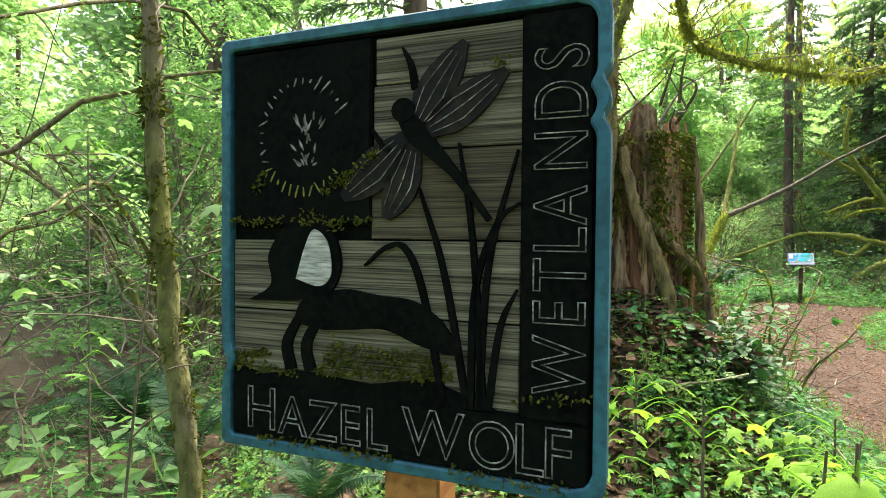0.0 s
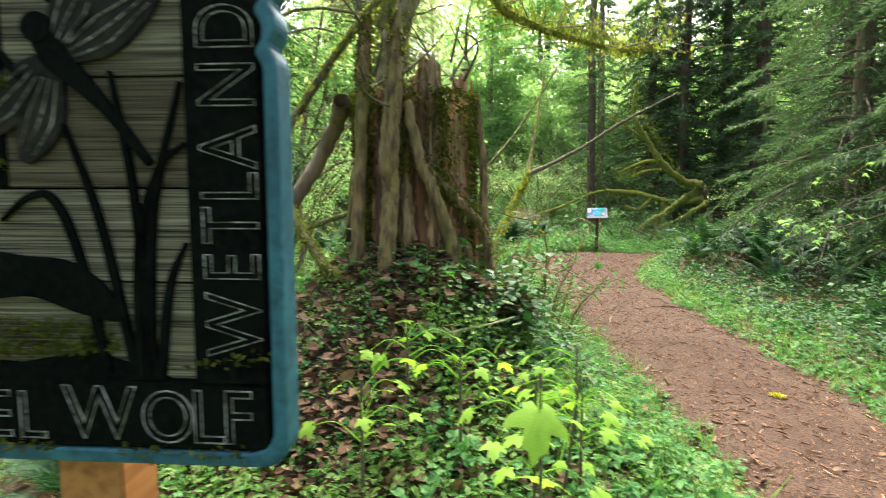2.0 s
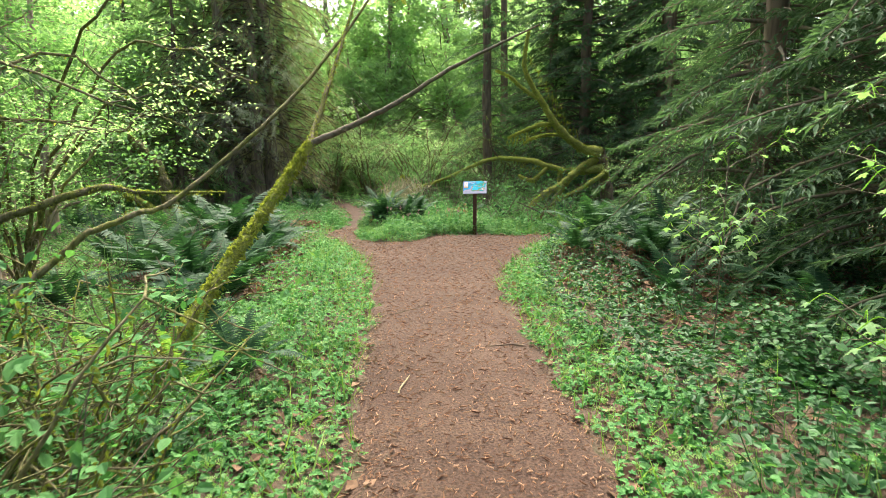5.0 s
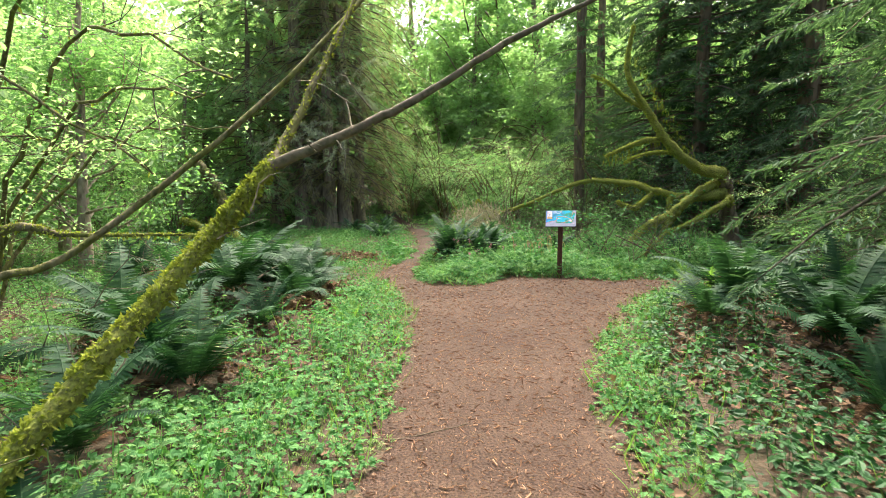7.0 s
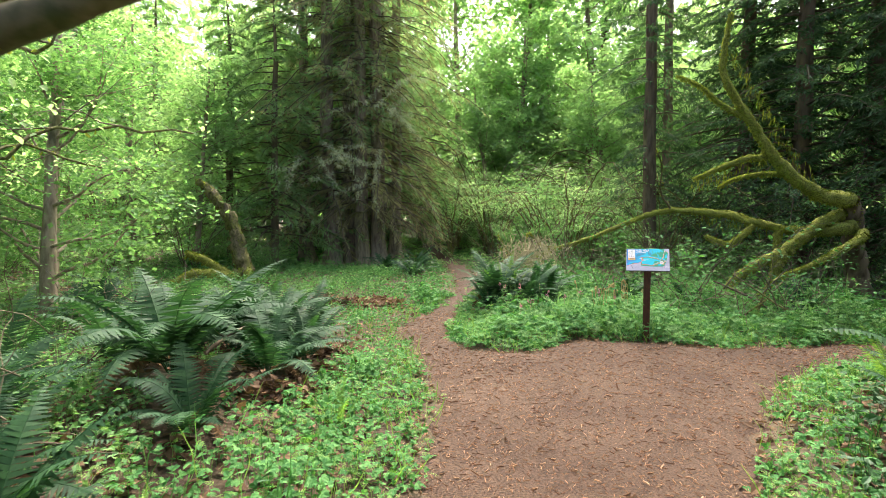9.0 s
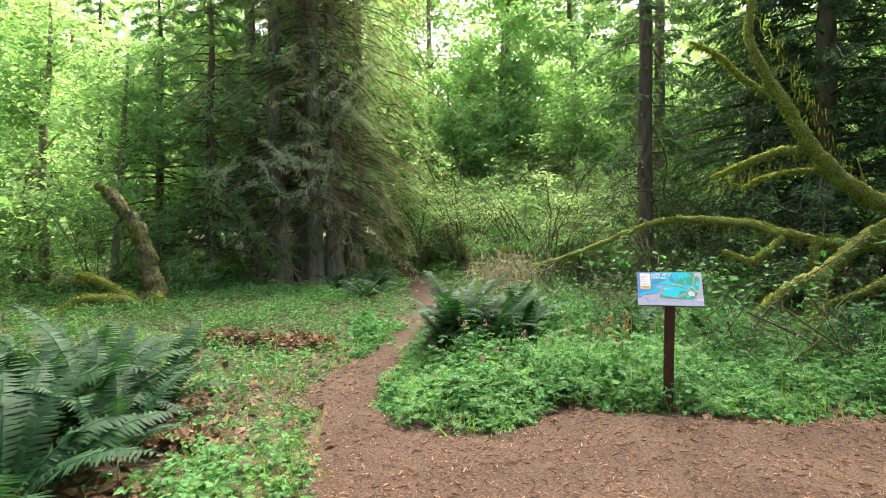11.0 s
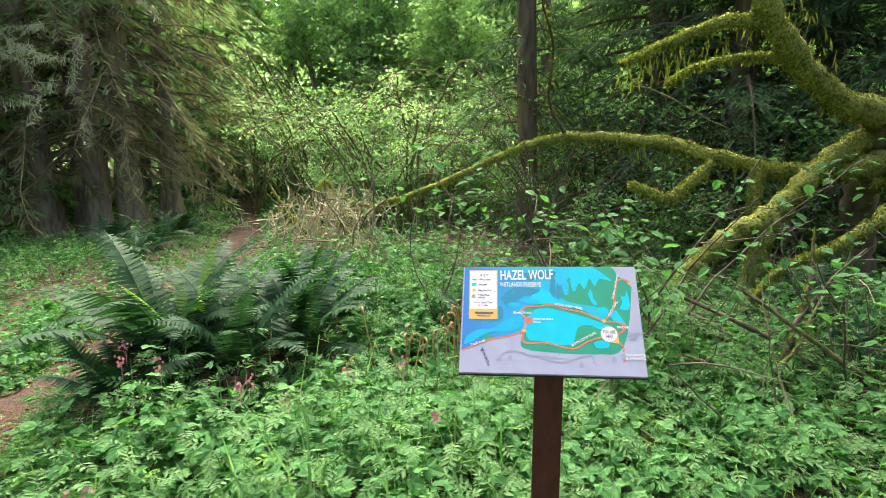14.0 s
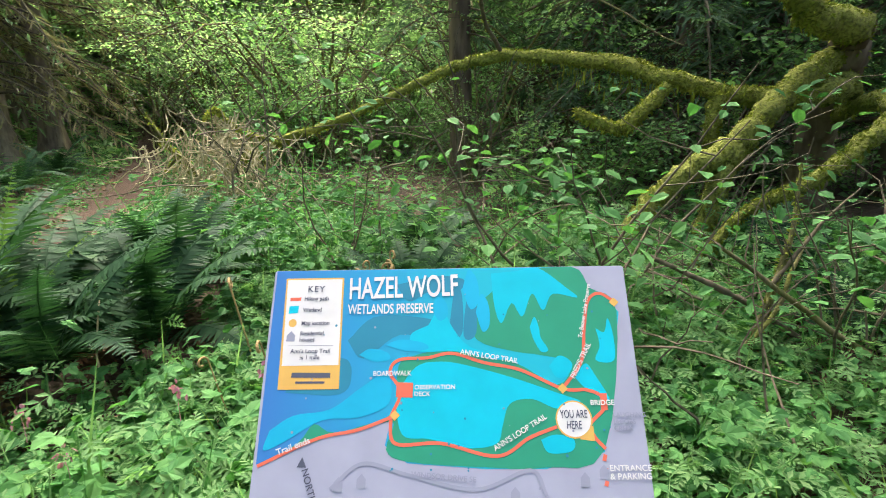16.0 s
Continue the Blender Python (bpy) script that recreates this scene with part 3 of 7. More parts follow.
# ---- map board ----
M_STEEL = two_scale("rust_brown_steel", 6, 50, (0.075, 0.028, 0.017), (0.105, 0.042, 0.026), (0.05, 0.02, 0.013), 0.5, (1, 1, 0.3), 0.001, 0.3)
M_MAPBLACK = plain("black_edge", (0.02, 0.02, 0.022), 0.4)
bu = Vector((0.85232, -0.52302, 0))
bv = Vector((0.33016, 0.53805, 0.77556))
bu, bv = (bu + 0.032 * bv).normalized(), (bv - 0.032 * bu).normalized()
bw = bu.cross(bv)
B_MAT = Matrix(((bu.x, bv.x, bw.x, 0), (bu.y, bv.y, bw.y, 0), (bu.z, bv.z, bw.z, 0), (0, 0, 0, 1)))
B_MAT = Matrix.Translation(Vector((8.22, 12.885, 1.01)) + 0.0155 * Vector((0.85232, -0.52302, 0)) - 0.012 * Vector((0.33016, 0.53805, 0.77556))) @ B_MAT
BW, BH = 0.522, 0.342
board = thing("map_sign", "angled colour trail map board on rust brown steel post", "sign")
board.matrix_basis = B_MAT


def printed(name, col, rough=0.35, vary=0.06):
    return plain(name, tuple(0.74 * c for c in col), rough, vary, 18.0)


def faded_blue():
    m, nt, b = mat_base("printed_blue_fade", 0.35)
    tc, sx = nt.nodes.new("ShaderNodeTexCoord"), nt.nodes.new("ShaderNodeSeparateXYZ")
    nt.links.new(tc.outputs["Object"], sx.inputs[0])
    mul = nt.nodes.new("ShaderNodeMath")
    mul.operation = "MULTIPLY"
    mul.inputs[1].default_value = 1 / 0.3
    nt.links.new(sx.outputs[0], mul.inputs[0])
    r = ramp(nt, mul.outputs[0], [(0.0, (0.035, 0.15, 0.42)), (0.45, (0.02, 0.25, 0.47)), (1.0, (0.01, 0.36, 0.48))])
    nt.links.new(r.outputs[0], b.inputs["Base Color"])
    return m


M_PGREY, M_PBLUE, M_PCYAN, M_PCYAN2 = printed("printed_grey", (0.40, 0.42, 0.55)), faded_blue(), printed("printed_cyan", (0.0, 0.55, 0.74)), printed("printed_sky", (0.01, 0.45, 0.72))
M_PGREEN, M_PDEEP, M_PORANGE = printed("printed_green", (0.03, 0.33, 0.20)), printed("printed_deep_blue", (0.03, 0.26, 0.40)), printed("printed_coral", (0.80, 0.17, 0.10))
M_PAMBER, M_PWHITE, M_PDARK, M_PROAD = printed("printed_amber", (0.78, 0.48, 0.12)), printed("printed_white", (0.80, 0.80, 0.80)), printed("printed_dark", (0.10, 0.11, 0.16)), printed("printed_road", (0.33, 0.35, 0.46))


def A(u, v):
    u, v = u - 0.0155, v + 0.012
    return u + 0.032 * v, v - 0.032 * u


part("panel", slab(0, 0, -0.012, BW, BH, 0.0, 0.002), M_PGREY, board, "printed map panel in blue, green and grey")
part("panel_edge", slab(-0.002, -0.002, -0.018, BW + 0.002, BH + 0.002, -0.0125, 0.001), M_MAPBLACK, board)
part("bracket", slab(0.19, 0.10, -0.05, 0.33, 0.24, -0.0185, 0.003), M_STEEL, board)
layer = [0]


def inked(name, pts, mat, smooth_n=0, level=1, parent=None):
    layer[0] += 1
    P = [A(*p) for p in pts]
    if smooth_n:
        P = [tuple(p) for p in smooth2(P + P[:1], smooth_n)[:-1]]
    P = [(min(max(x, 0.0012), BW - 0.0012), min(max(y, 0.0012), BH - 0.0012)) for x, y in P]
    z = 0.00012 * level + 0.000002 * layer[0]
    bm = bmesh.new()
    f = bm.faces.new([bm.verts.new((x, y, z)) for x, y in P])
    f.normal_update()
    if f.normal.z < 0:
        f.normal_flip()
    return part(name, bm, mat, parent or board)


inked("printed_water", [(0.008, 0.333), (0.45, 0.346), (0.475, 0.31), (0.513, 0.275), (0.478, 0.085), (0.40, 0.062), (0.322, 0.06), (0.219, 0.064), (0.188, 0.085), (0.194, 0.121), (0.095, 0.091), (0.018, 0.056)], M_PBLUE, 0, 1)
inked("printed_wood", [(0.02, 0.056), (0.07, 0.085), (0.09, 0.11), (0.12, 0.1), (0.193, 0.125), (0.2, 0.19), (0.22, 0.205), (0.275, 0.215), (0.36, 0.20), (0.42, 0.17), (0.44, 0.20), (0.40, 0.21), (0.36, 0.215), (0.31, 0.23), (0.30, 0.27), (0.33, 0.30), (0.36, 0.33), (0.45, 0.343), (0.475, 0.31), (0.51, 0.275), (0.478, 0.088), (0.40, 0.064), (0.322, 0.062), (0.219, 0.066), (0.19, 0.08), (0.193, 0.118), (0.095, 0.088)], M_PGREEN, 4, 2)
inked("printed_wood", [(0.045, 0.15), (0.12, 0.15), (0.135, 0.175), (0.12, 0.2), (0.05, 0.18)], M_PDEEP, 5, 2)
inked("printed_wood", [(0.125, 0.225), (0.16, 0.26), (0.22, 0.262), (0.27, 0.25), (0.26, 0.225), (0.2, 0.235), (0.15, 0.20)], M_PDEEP, 5, 2)
for k, u in enumerate((0.275, 0.295)):
    inked("printed_wood", [(u, 0.30), (u + 0.012, 0.30), (u + 0.014, 0.24), (u - 0.004, 0.235)], M_PDEEP, 5, 2)
for pts in (((0.33, 0.33), (0.37, 0.335), (0.40, 0.34), (0.44, 0.31), (0.455, 0.295), (0.42, 0.30), (0.405, 0.275), (0.39, 0.30), (0.375, 0.265), (0.36, 0.285), (0.345, 0.255), (0.335, 0.28)), ((0.385, 0.25), (0.392, 0.265), (0.398, 0.25), (0.40, 0.235), (0.41, 0.218), (0.40, 0.215), (0.39, 0.232)), ((0.41, 0.195), (0.425, 0.21), (0.442, 0.2), (0.435, 0.183), (0.42, 0.18)), ((0.478, 0.25), (0.49, 0.245), (0.496, 0.265), (0.502, 0.24), (0.50, 0.205), (0.475, 0.205), (0.482, 0.225)), ((0.445, 0.18), (0.46, 0.2), (0.472, 0.185), (0.49, 0.15), (0.46, 0.165))):
    inked("printed_lake", pts, M_PCYAN, 5, 3)
for pts in (((0.395, 0.098), (0.415, 0.105), (0.438, 0.1), (0.435, 0.085), (0.405, 0.082)), ((0.24, 0.25), (0.26, 0.285), (0.27, 0.255), (0.30, 0.22), (0.36, 0.205), (0.33, 0.203), (0.28, 0.213), (0.225, 0.212), (0.215, 0.235)), ((0.198, 0.151), (0.225, 0.19), (0.26, 0.198), (0.299, 0.193), (0.36, 0.178), (0.423, 0.158), (0.45, 0.148), (0.42, 0.138), (0.385, 0.15), (0.355, 0.143), (0.345, 0.115), (0.337, 0.092), (0.30, 0.085), (0.247, 0.095), (0.21, 0.1))):
    inked("printed_lake", pts, M_PCYAN, 5, 3)
inked("printed_lake", [(0.03, 0.10), (0.06, 0.12), (0.11, 0.13), (0.15, 0.16), (0.185, 0.18), (0.19, 0.14), (0.15, 0.12), (0.10, 0.115), (0.05, 0.085), (0.025, 0.075)], M_PCYAN2, 5, 3)


for u, v, w, h in ((0.30, 0.305, 0.012, 0.03), (0.318, 0.27, 0.010, 0.028), (0.255, 0.275, 0.012, 0.018), (0.21, 0.22, 0.03, 0.008), (0.165, 0.205, 0.022, 0.009)):
    inked("printed_lake", [(u - w, v), (u - 0.3 * w, v + h), (u + 0.8 * w, v + 0.5 * h), (u + w, v - 0.6 * h), (u, v - h)], M_PCYAN2, 5, 3)
inked("printed_wood", [(0.19, 0.31), (0.25, 0.325), (0.29, 0.32), (0.28, 0.30), (0.24, 0.30), (0.21, 0.285)], M_PDEEP, 5, 2)


def trail_line(pts, w, mat, name="printed_trail"):
    P = smooth2(pts, 8)
    return inked(name, ribbon(P, [w]), mat, 0, 4)


trail_line([(0.02, 0.055), (0.095, 0.091), (0.15, 0.104), (0.193, 0.121)], 0.0045, M_PORANGE)
trail_line([(0.193, 0.121), (0.202, 0.088), (0.263, 0.09), (0.337, 0.076), (0.38, 0.1), (0.417, 0.115)], 0.0045, M_PORANGE)
trail_line([(0.193, 0.121), (0.205, 0.155), (0.189, 0.181), (0.20, 0.199), (0.24, 0.203), (0.275, 0.21), (0.32, 0.198), (0.37, 0.189), (0.427, 0.165), (0.46, 0.164), (0.48, 0.155), (0.481, 0.14), (0.462, 0.12), (0.465, 0.105), (0.479, 0.089)], 0.0045, M_PORANGE)
trail_line([(0.427, 0.165), (0.455, 0.203), (0.462, 0.25), (0.47, 0.29), (0.487, 0.302), (0.509, 0.289)], 0.0045, M_PORANGE)
for a, b in ((0.082, 0.074), (0.066, 0.058), (0.05, 0.044)):
    trail_line([(0.478, a), (0.476, b)], 0.005, M_PORANGE, "printed_dash")
trail_line([(0.12, 0.03), (0.16, 0.062), (0.22, 0.05), (0.31, 0.035), (0.38, 0.06), (0.40, 0.03)], 0.005, M_PROAD, "printed_road")
inked("printed_square", [(0.199, 0.148), (0.222, 0.148), (0.222, 0.168), (0.199, 0.168)], M_PORANGE, 0, 4)
inked("printed_bridge", [(0.477, 0.138), (0.486, 0.138), (0.486, 0.16), (0.477, 0.16)], M_PORANGE, 0, 4)
for u, v in ((0.199, 0.124), (0.427, 0.165), (0.507, 0.289)):
    inked("printed_marker", [(u - 0.007, v), (u, v - 0.007), (u + 0.007, v), (u, v + 0.007)], M_PAMBER, 0, 5)
for u, v in ((0.13, 0.035), (0.16, 0.04), (0.45, 0.05), (0.475, 0.06), (0.36, 0.03)):
    inked("printed_house", [(u - 0.006, v - 0.008), (u + 0.006, v - 0.008), (u + 0.006, v + 0.003), (u, v + 0.01), (u - 0.006, v + 0.003)], M_PROAD, 0, 4)
inked("north_arrow", [(0.073, 0.055), (0.086, 0.055), (0.079, 0.068)], M_PDARK, 0, 4)
circle = lambda u, v, r, k=24: [(u + r * math.cos(a), v + r * math.sin(a)) for a in np.linspace(0, 2 * math.pi, k, endpoint=False)]
inked("printed_balloon", circle(0.440, 0.125, 0.0245) , M_PAMBER, 0, 5)
inked("printed_balloon", [(0.446, 0.1), (0.465, 0.118), (0.466, 0.098)], M_PAMBER, 0, 4)
inked("printed_balloon", circle(0.440, 0.125, 0.0225), M_PWHITE, 0, 6)
inked("key_border", [(0.024, 0.317), (0.111, 0.320), (0.119, 0.157), (0.033, 0.154)], M_PAMBER, 0, 4)
inked("key_paper", [(0.0265, 0.3145), (0.1085, 0.3175), (0.115, 0.190), (0.0345, 0.187)], M_PWHITE, 0, 5)
inked("key_path", [(0.034, 0.287), (0.05, 0.288), (0.05, 0.283), (0.034, 0.282)], M_PORANGE, 0, 6)
inked("key_water", [(0.034, 0.274), (0.048, 0.275), (0.048, 0.264), (0.034, 0.263)], M_PCYAN, 0, 6)
inked("key_marker", circle(0.042, 0.249, 0.006, 12), M_PAMBER, 0, 6)
inked("key_house", [(0.036, 0.222), (0.048, 0.222), (0.048, 0.231), (0.042, 0.237), (0.036, 0.231)], M_PROAD, 0, 6)
inked("key_rule", [(0.04, 0.216), (0.105, 0.218), (0.105, 0.2174), (0.04, 0.2154)], M_PROAD, 0, 6)
for u0, u1, v in ((0.05, 0.105, 0.171), (0.057, 0.098, 0.163)):
    inked("maker_mark", [(u0, v), (u1, v + 0.001), (u1, v + 0.008 if v > 0.17 else v + 0.004), (u0, v + 0.007 if v > 0.17 else v + 0.003)], M_PDARK, 0, 6)
layer[0] += 1


def ink(name, body, u, v, size, mat, turn=0.0, align="LEFT", sx=1.0, spacing=1.0, bold=0.00015):
    x, y = A(u, v)
    return letters(name, body, size, pose(x, y, 0.00125, 0, 0, turn - 1.8), mat, board, 0.00005, align, sx=sx, spacing=spacing, bold=bold)


ink("heading", "HAZEL WOLF", 0.1205, 0.287, 0.046, M_PWHITE, 3, sx=0.575, bold=0.0008)
ink("subheading", "WETLANDS PRESERVE", 0.1215, 0.264, 0.0205, M_PWHITE, 2, sx=0.62, bold=0.0003)
ink("key_heading", "KEY", 0.071, 0.297, 0.013, M_PDARK, 2, "CENTER", spacing=1.2)
for body, v in (("Hiking path", 0.283), ("Wetland", 0.266), ("Map location", 0.246), ("Residential", 0.231), ("houses", 0.222)):
    ink("key_text", body, 0.055, v, 0.0088, M_PDARK, 2, sx=0.9)
ink("key_text", "Ann's Loop Trail", 0.073, 0.206, 0.0085, M_PDARK, 2, "CENTER")
ink("key_text", "is 1 mile", 0.073, 0.197, 0.0085, M_PDARK, 2, "CENTER")
ink("place_name", "BOARDWALK", 0.192, 0.177, 0.0095, M_PWHITE, 2, "CENTER", sx=0.9)
ink("place_name", "OBSERVATION", 0.224, 0.159, 0.0085, M_PWHITE, 2)
ink("place_name", "DECK", 0.224, 0.150, 0.0085, M_PWHITE, 2)
ink("place_name", "ANN'S LOOP TRAIL", 0.286, 0.209, 0.0105, M_PWHITE, -8, sx=0.9)
ink("place_name", "ANN'S LOOP TRAIL", 0.335, 0.082, 0.0105, M_PWHITE, 32, sx=0.9)
ink("place_name", "FRED'S TRAIL", 0.444, 0.178, 0.0105, M_PWHITE, 62, sx=0.9)
ink("place_name", "To Beaver Lake Preserve", 0.458, 0.235, 0.0085, M_PWHITE, 78, sx=0.95)
ink("place_name", "BRIDGE", 0.463, 0.144, 0.0095, M_PWHITE, 2)
ink("place_name", "YOU ARE", 0.440, 0.127, 0.0145, M_PDARK, 2, "CENTER", sx=0.6)
ink("place_name", "HERE", 0.440, 0.113, 0.0145, M_PDARK, 2, "CENTER", sx=0.6)
ink("place_name", "Trail ends", 0.045, 0.069, 0.0115, M_PWHITE, 22)
ink("place_name", "NORTH", 0.080, 0.052, 0.0125, M_PDARK, -68)
ink("place_name", "WINDSOR DRIVE SE", 0.225, 0.048, 0.0095, M_PROAD, -3)
ink("place_name", "ENTRANCE", 0.482, 0.062, 0.0105, M_PWHITE, 2)
ink("place_name", "& PARKING", 0.482, 0.052, 0.0105, M_PWHITE, 2)
for k, body in enumerate(("LAUGHING", "JACOBS", "CREEK")):
    ink("place_name", body, 0.492, 0.129 - 0.0085 * k, 0.0085, M_PROAD, 2)
rng = np.random.default_rng(3)
for k in range(46):
    u, v, r = rng.uniform(0.02, 0.50), rng.uniform(0.03, 0.32), rng.uniform(0.0006, 0.0022)
    inked("dirt_speck", circle(u, v, r, 7), M_PDEEP if k % 3 else M_PROAD, 0, 7)
base_xy = Vector((8.53, 12.88))
gz = ground_at(*base_xy)
inv_b = B_MAT.inverted()
post_top = B_MAT @ Vector((0.262, 0.12, -0.03))
part("post", slab(-0.042, -0.03, -0.25, 0.042, 0.03, post_top.z - gz, 0.004), M_STEEL, board, "rust brown square steel post", inv_b @ Matrix.Translation((post_top.x, post_top.y, gz)) @ pose(0, 0, 0, 0, 0, -31.5))

# ---- tall old stump on its mound ----
SX, SY = 1.19, 3.60
stump = thing("tree_stump", "tall rotten mossy stump with orange wood and hanging roots", "stump")
rng = np.random.default_rng(11)
na, nz_ = 96, 46
th = np.linspace(0, 2 * np.pi, na, endpoint=False)
flute = 0.06 * np.sin(5 * th + 0.7) + 0.05 * np.sin(9 * th + 2.1) + 0.03 * np.sin(17 * th) + 0.02 * np.sin(31 * th + 1)
topz = 2.16 + 0.12 * np.sin(3 * th + 0.5) + 0.10 * np.sin(7 * th) + rng.normal(0, 0.05, na)
tt = np.linspace(0, 1, nz_)
V = []
for t_ in tt:
    z = 0.75 + (topz - 0.75) * t_
    r = 0.40 * (1 + flute * (0.7 + 0.5 * (1 - t_))) + 0.14 * np.exp(-t_ * 6) - 0.05 * t_ + rng.normal(0, 0.008, na)
    r -= 0.10 * np.exp(-((np.mod(th - 4.15 + np.pi, 2 * np.pi) - np.pi) / 0.22) ** 2) * (t_ > 0.25)
    V.append(np.stack([SX + r * np.cos(th), SY + r * np.sin(th), z], -1))
for t_ in np.linspace(0, 1, 10):
    z = topz - 0.02 - 0.7 * t_
    r = 0.32 * (1 + flute * 0.8) - 0.12 * t_
    V.append(np.stack([SX + r * np.cos(th), SY + r * np.sin(th), z], -1))
V.append(np.stack([SX + 0.02 * np.cos(th), SY + 0.02 * np.sin(th), np.full(na, 1.4)], -1))
rows_ = len(V)
i, j = np.meshgrid(np.arange(rows_ - 1), np.arange(na), indexing="ij")
F = np.stack([i * na + j, i * na + (j + 1) % na, (i + 1) * na + (j + 1) % na, (i + 1) * na + j], -1).reshape(-1, 4)
M_STUMP = two_scale("stump_wood", 3.5, 16, (0.44, 0.215, 0.09), (0.35, 0.26, 0.14), (0.11, 0.07, 0.036), 0.95, (1.8, 1.8, 0.16), 0.08, 1.0)
M_ROOT = two_scale("hanging_root_bark", 5, 26, (0.27, 0.175, 0.09), (0.21, 0.18, 0.06), (0.075, 0.052, 0.027), 0.95, (1.2, 1.2, 0.3), 0.05, 1.0)
part_of("trunk", nmesh("trunk", np.vstack(V), F, M_STUMP, False), stump)
for pts, rr in ((((1.0, 3.25, 2.6), (0.97, 3.2, 2.15), (0.93, 3.18, 1.75), (0.95, 3.2, 1.6), (0.92, 3.14, 1.3), (0.88, 3.1, 0.9)), (0.04, 0.05, 0.058, 0.055, 0.05, 0.06)),
                (((1.05, 3.2, 2.1), (1.12, 3.17, 1.75), (1.2, 3.15, 1.55), (1.29, 3.13, 1.3), (1.31, 3.09, 1.0)), (0.03, 0.036, 0.038, 0.04)),
                (((1.12, 3.18, 1.75), (1.3, 3.2, 1.58), (1.44, 3.2, 1.44), (1.55, 3.2, 1.3), (1.58, 3.14, 1.0)), (0.026, 0.03, 0.028, 0.03)),
                (((0.84, 3.35, 2.6), (0.80, 3.3, 2.1), (0.78, 3.3, 1.6), (0.74, 3.25, 1.05), (0.70, 3.2, 0.8)), (0.04, 0.035, 0.042, 0.05)),
                (((1.56, 3.4, 2.2), (1.60, 3.38, 1.7), (1.62, 3.34, 1.1)), (0.022, 0.028, 0.03))):
    pl = Pile()
    pl.tube(curve(pts, 8) + rng.normal(0, 0.003, (8 * (len(pts) - 1) + 1, 3)), rr, 12, 0.06, rng)
    part_of("root", pl.mesh("root", M_ROOT, True), stump)
for k in range(29):
    a = k * 2 * np.pi / 29 + rng.normal(0, 0.08)
    top_ = rng.uniform(1.5, 2.4)
    rr = 0.39 + rng.normal(0, 0.02)
    zz = np.linspace(0.8, top_, 14)
    ww = rr + 0.13 * np.exp(-(zz - 0.75) / 0.3) - 0.03 * (zz - 0.8) / 1.5
    aa = a + rng.normal(0, 0.015, 14).cumsum()
    pl = Pile()
    pl.tube(np.stack([SX + ww * np.cos(aa), SY + ww * np.sin(aa), zz], -1), (0.05, rng.uniform(0.014, 0.04), 0.006), 9, 0.4, rng)
    part_of("bark_strip", pl.mesh("bark_strip", (M_STUMP, M_ROT)[k % 2], False), stump)
pl = Pile()
for k in range(22):
    a = rng.uniform(0, 2 * np.pi)
    p = np.array([SX + 0.36 * math.cos(a), SY + 0.36 * math.sin(a), rng.uniform(2.0, 2.5)])
    q = p + np.array([rng.normal(0, 0.25), rng.normal(0, 0.25), rng.uniform(0.1, 0.45)])
    pl.tube(curve([p, (p + q) / 2 + rng.normal(0, 0.05, 3), q], 5), (0.012, 0.003), 5)
tagged(part_of("splinter_rest", pl.mesh("splinter_rest", M_TWIG), stump), kind="stuff")


def moss_on(pile, pts, radius, count, size, rng_, hang=0.0):
    """Tufts of moss round a limb, longer below."""
    P = np.asarray(pts, float)
    k = rng_.uniform(0, len(P) - 1.001, count)
    i0 = k.astype(int)
    base = P[i0] + (P[i0 + 1] - P[i0]) * (k - i0)[:, None]
    R = np.interp(k / (len(P) - 1), np.linspace(0, 1, len(radius)), radius)
    d = ball(rng_, count)
    d[:, 2] = np.where(rng_.random(count) < 0.7, np.abs(d[:, 2]), d[:, 2])
    pos = base + d * R[:, None] * 0.9
    along = d * 0.7 + ball(rng_, count) * 0.6
    along[:, 2] -= hang * (d[:, 2] < 0.2)
    pile.leaves(LEAF, pos, along, ball(rng_, count), rng_.uniform(0.5, 1.3, count) * size * (1 + 1.2 * hang * (d[:, 2] < 0)), 0.8)


pl = Pile()
for pts in (((1.0, 3.25, 2.6), (0.97, 3.2, 2.15), (0.93, 3.18, 1.75)), ((1.12, 3.18, 1.75), (1.3, 3.2, 1.58), (1.44, 3.2, 1.44), (1.55, 3.2, 1.3), (1.58, 3.14, 1.0)), ((0.84, 3.35, 2.6), (0.80, 3.3, 2.1))):
    moss_on(pl, curve(pts, 6), (0.045,), 500, 0.025, rng, 0.6)
a = rng.uniform(0, 2 * np.pi, 1600)
hz = 2.2 - rng.exponential(0.16, 1600)
P = np.stack([SX + 0.39 * np.cos(a), SY + 0.39 * np.sin(a), hz], -1)
pl.leaves(LEAF, P, np.stack([np.cos(a), np.sin(a), rng.normal(-0.4, 0.5, 1600)], -1), ball(rng, 1600), rng.uniform(0.02, 0.05, 1600))
for a0, z0, z1, k in ((4.9, 1.5, 2.2, 500), (5.6, 0.9, 2.2, 700), (4.35, 1.7, 2.3, 400), (3.7, 0.9, 2.2, 600)):
    a = a0 + rng.normal(0, 0.08, k)
    P = np.stack([SX + 0.41 * np.cos(a), SY + 0.41 * np.sin(a), rng.uniform(z0, z1, k)], -1)
    pl.leaves(LEAF, P, np.stack([np.cos(a), np.sin(a), rng.normal(-0.9, 0.5, k)], -1), ball(rng, k), rng.uniform(0.02, 0.045, k))
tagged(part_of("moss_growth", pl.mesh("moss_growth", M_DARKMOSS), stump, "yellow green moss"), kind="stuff")


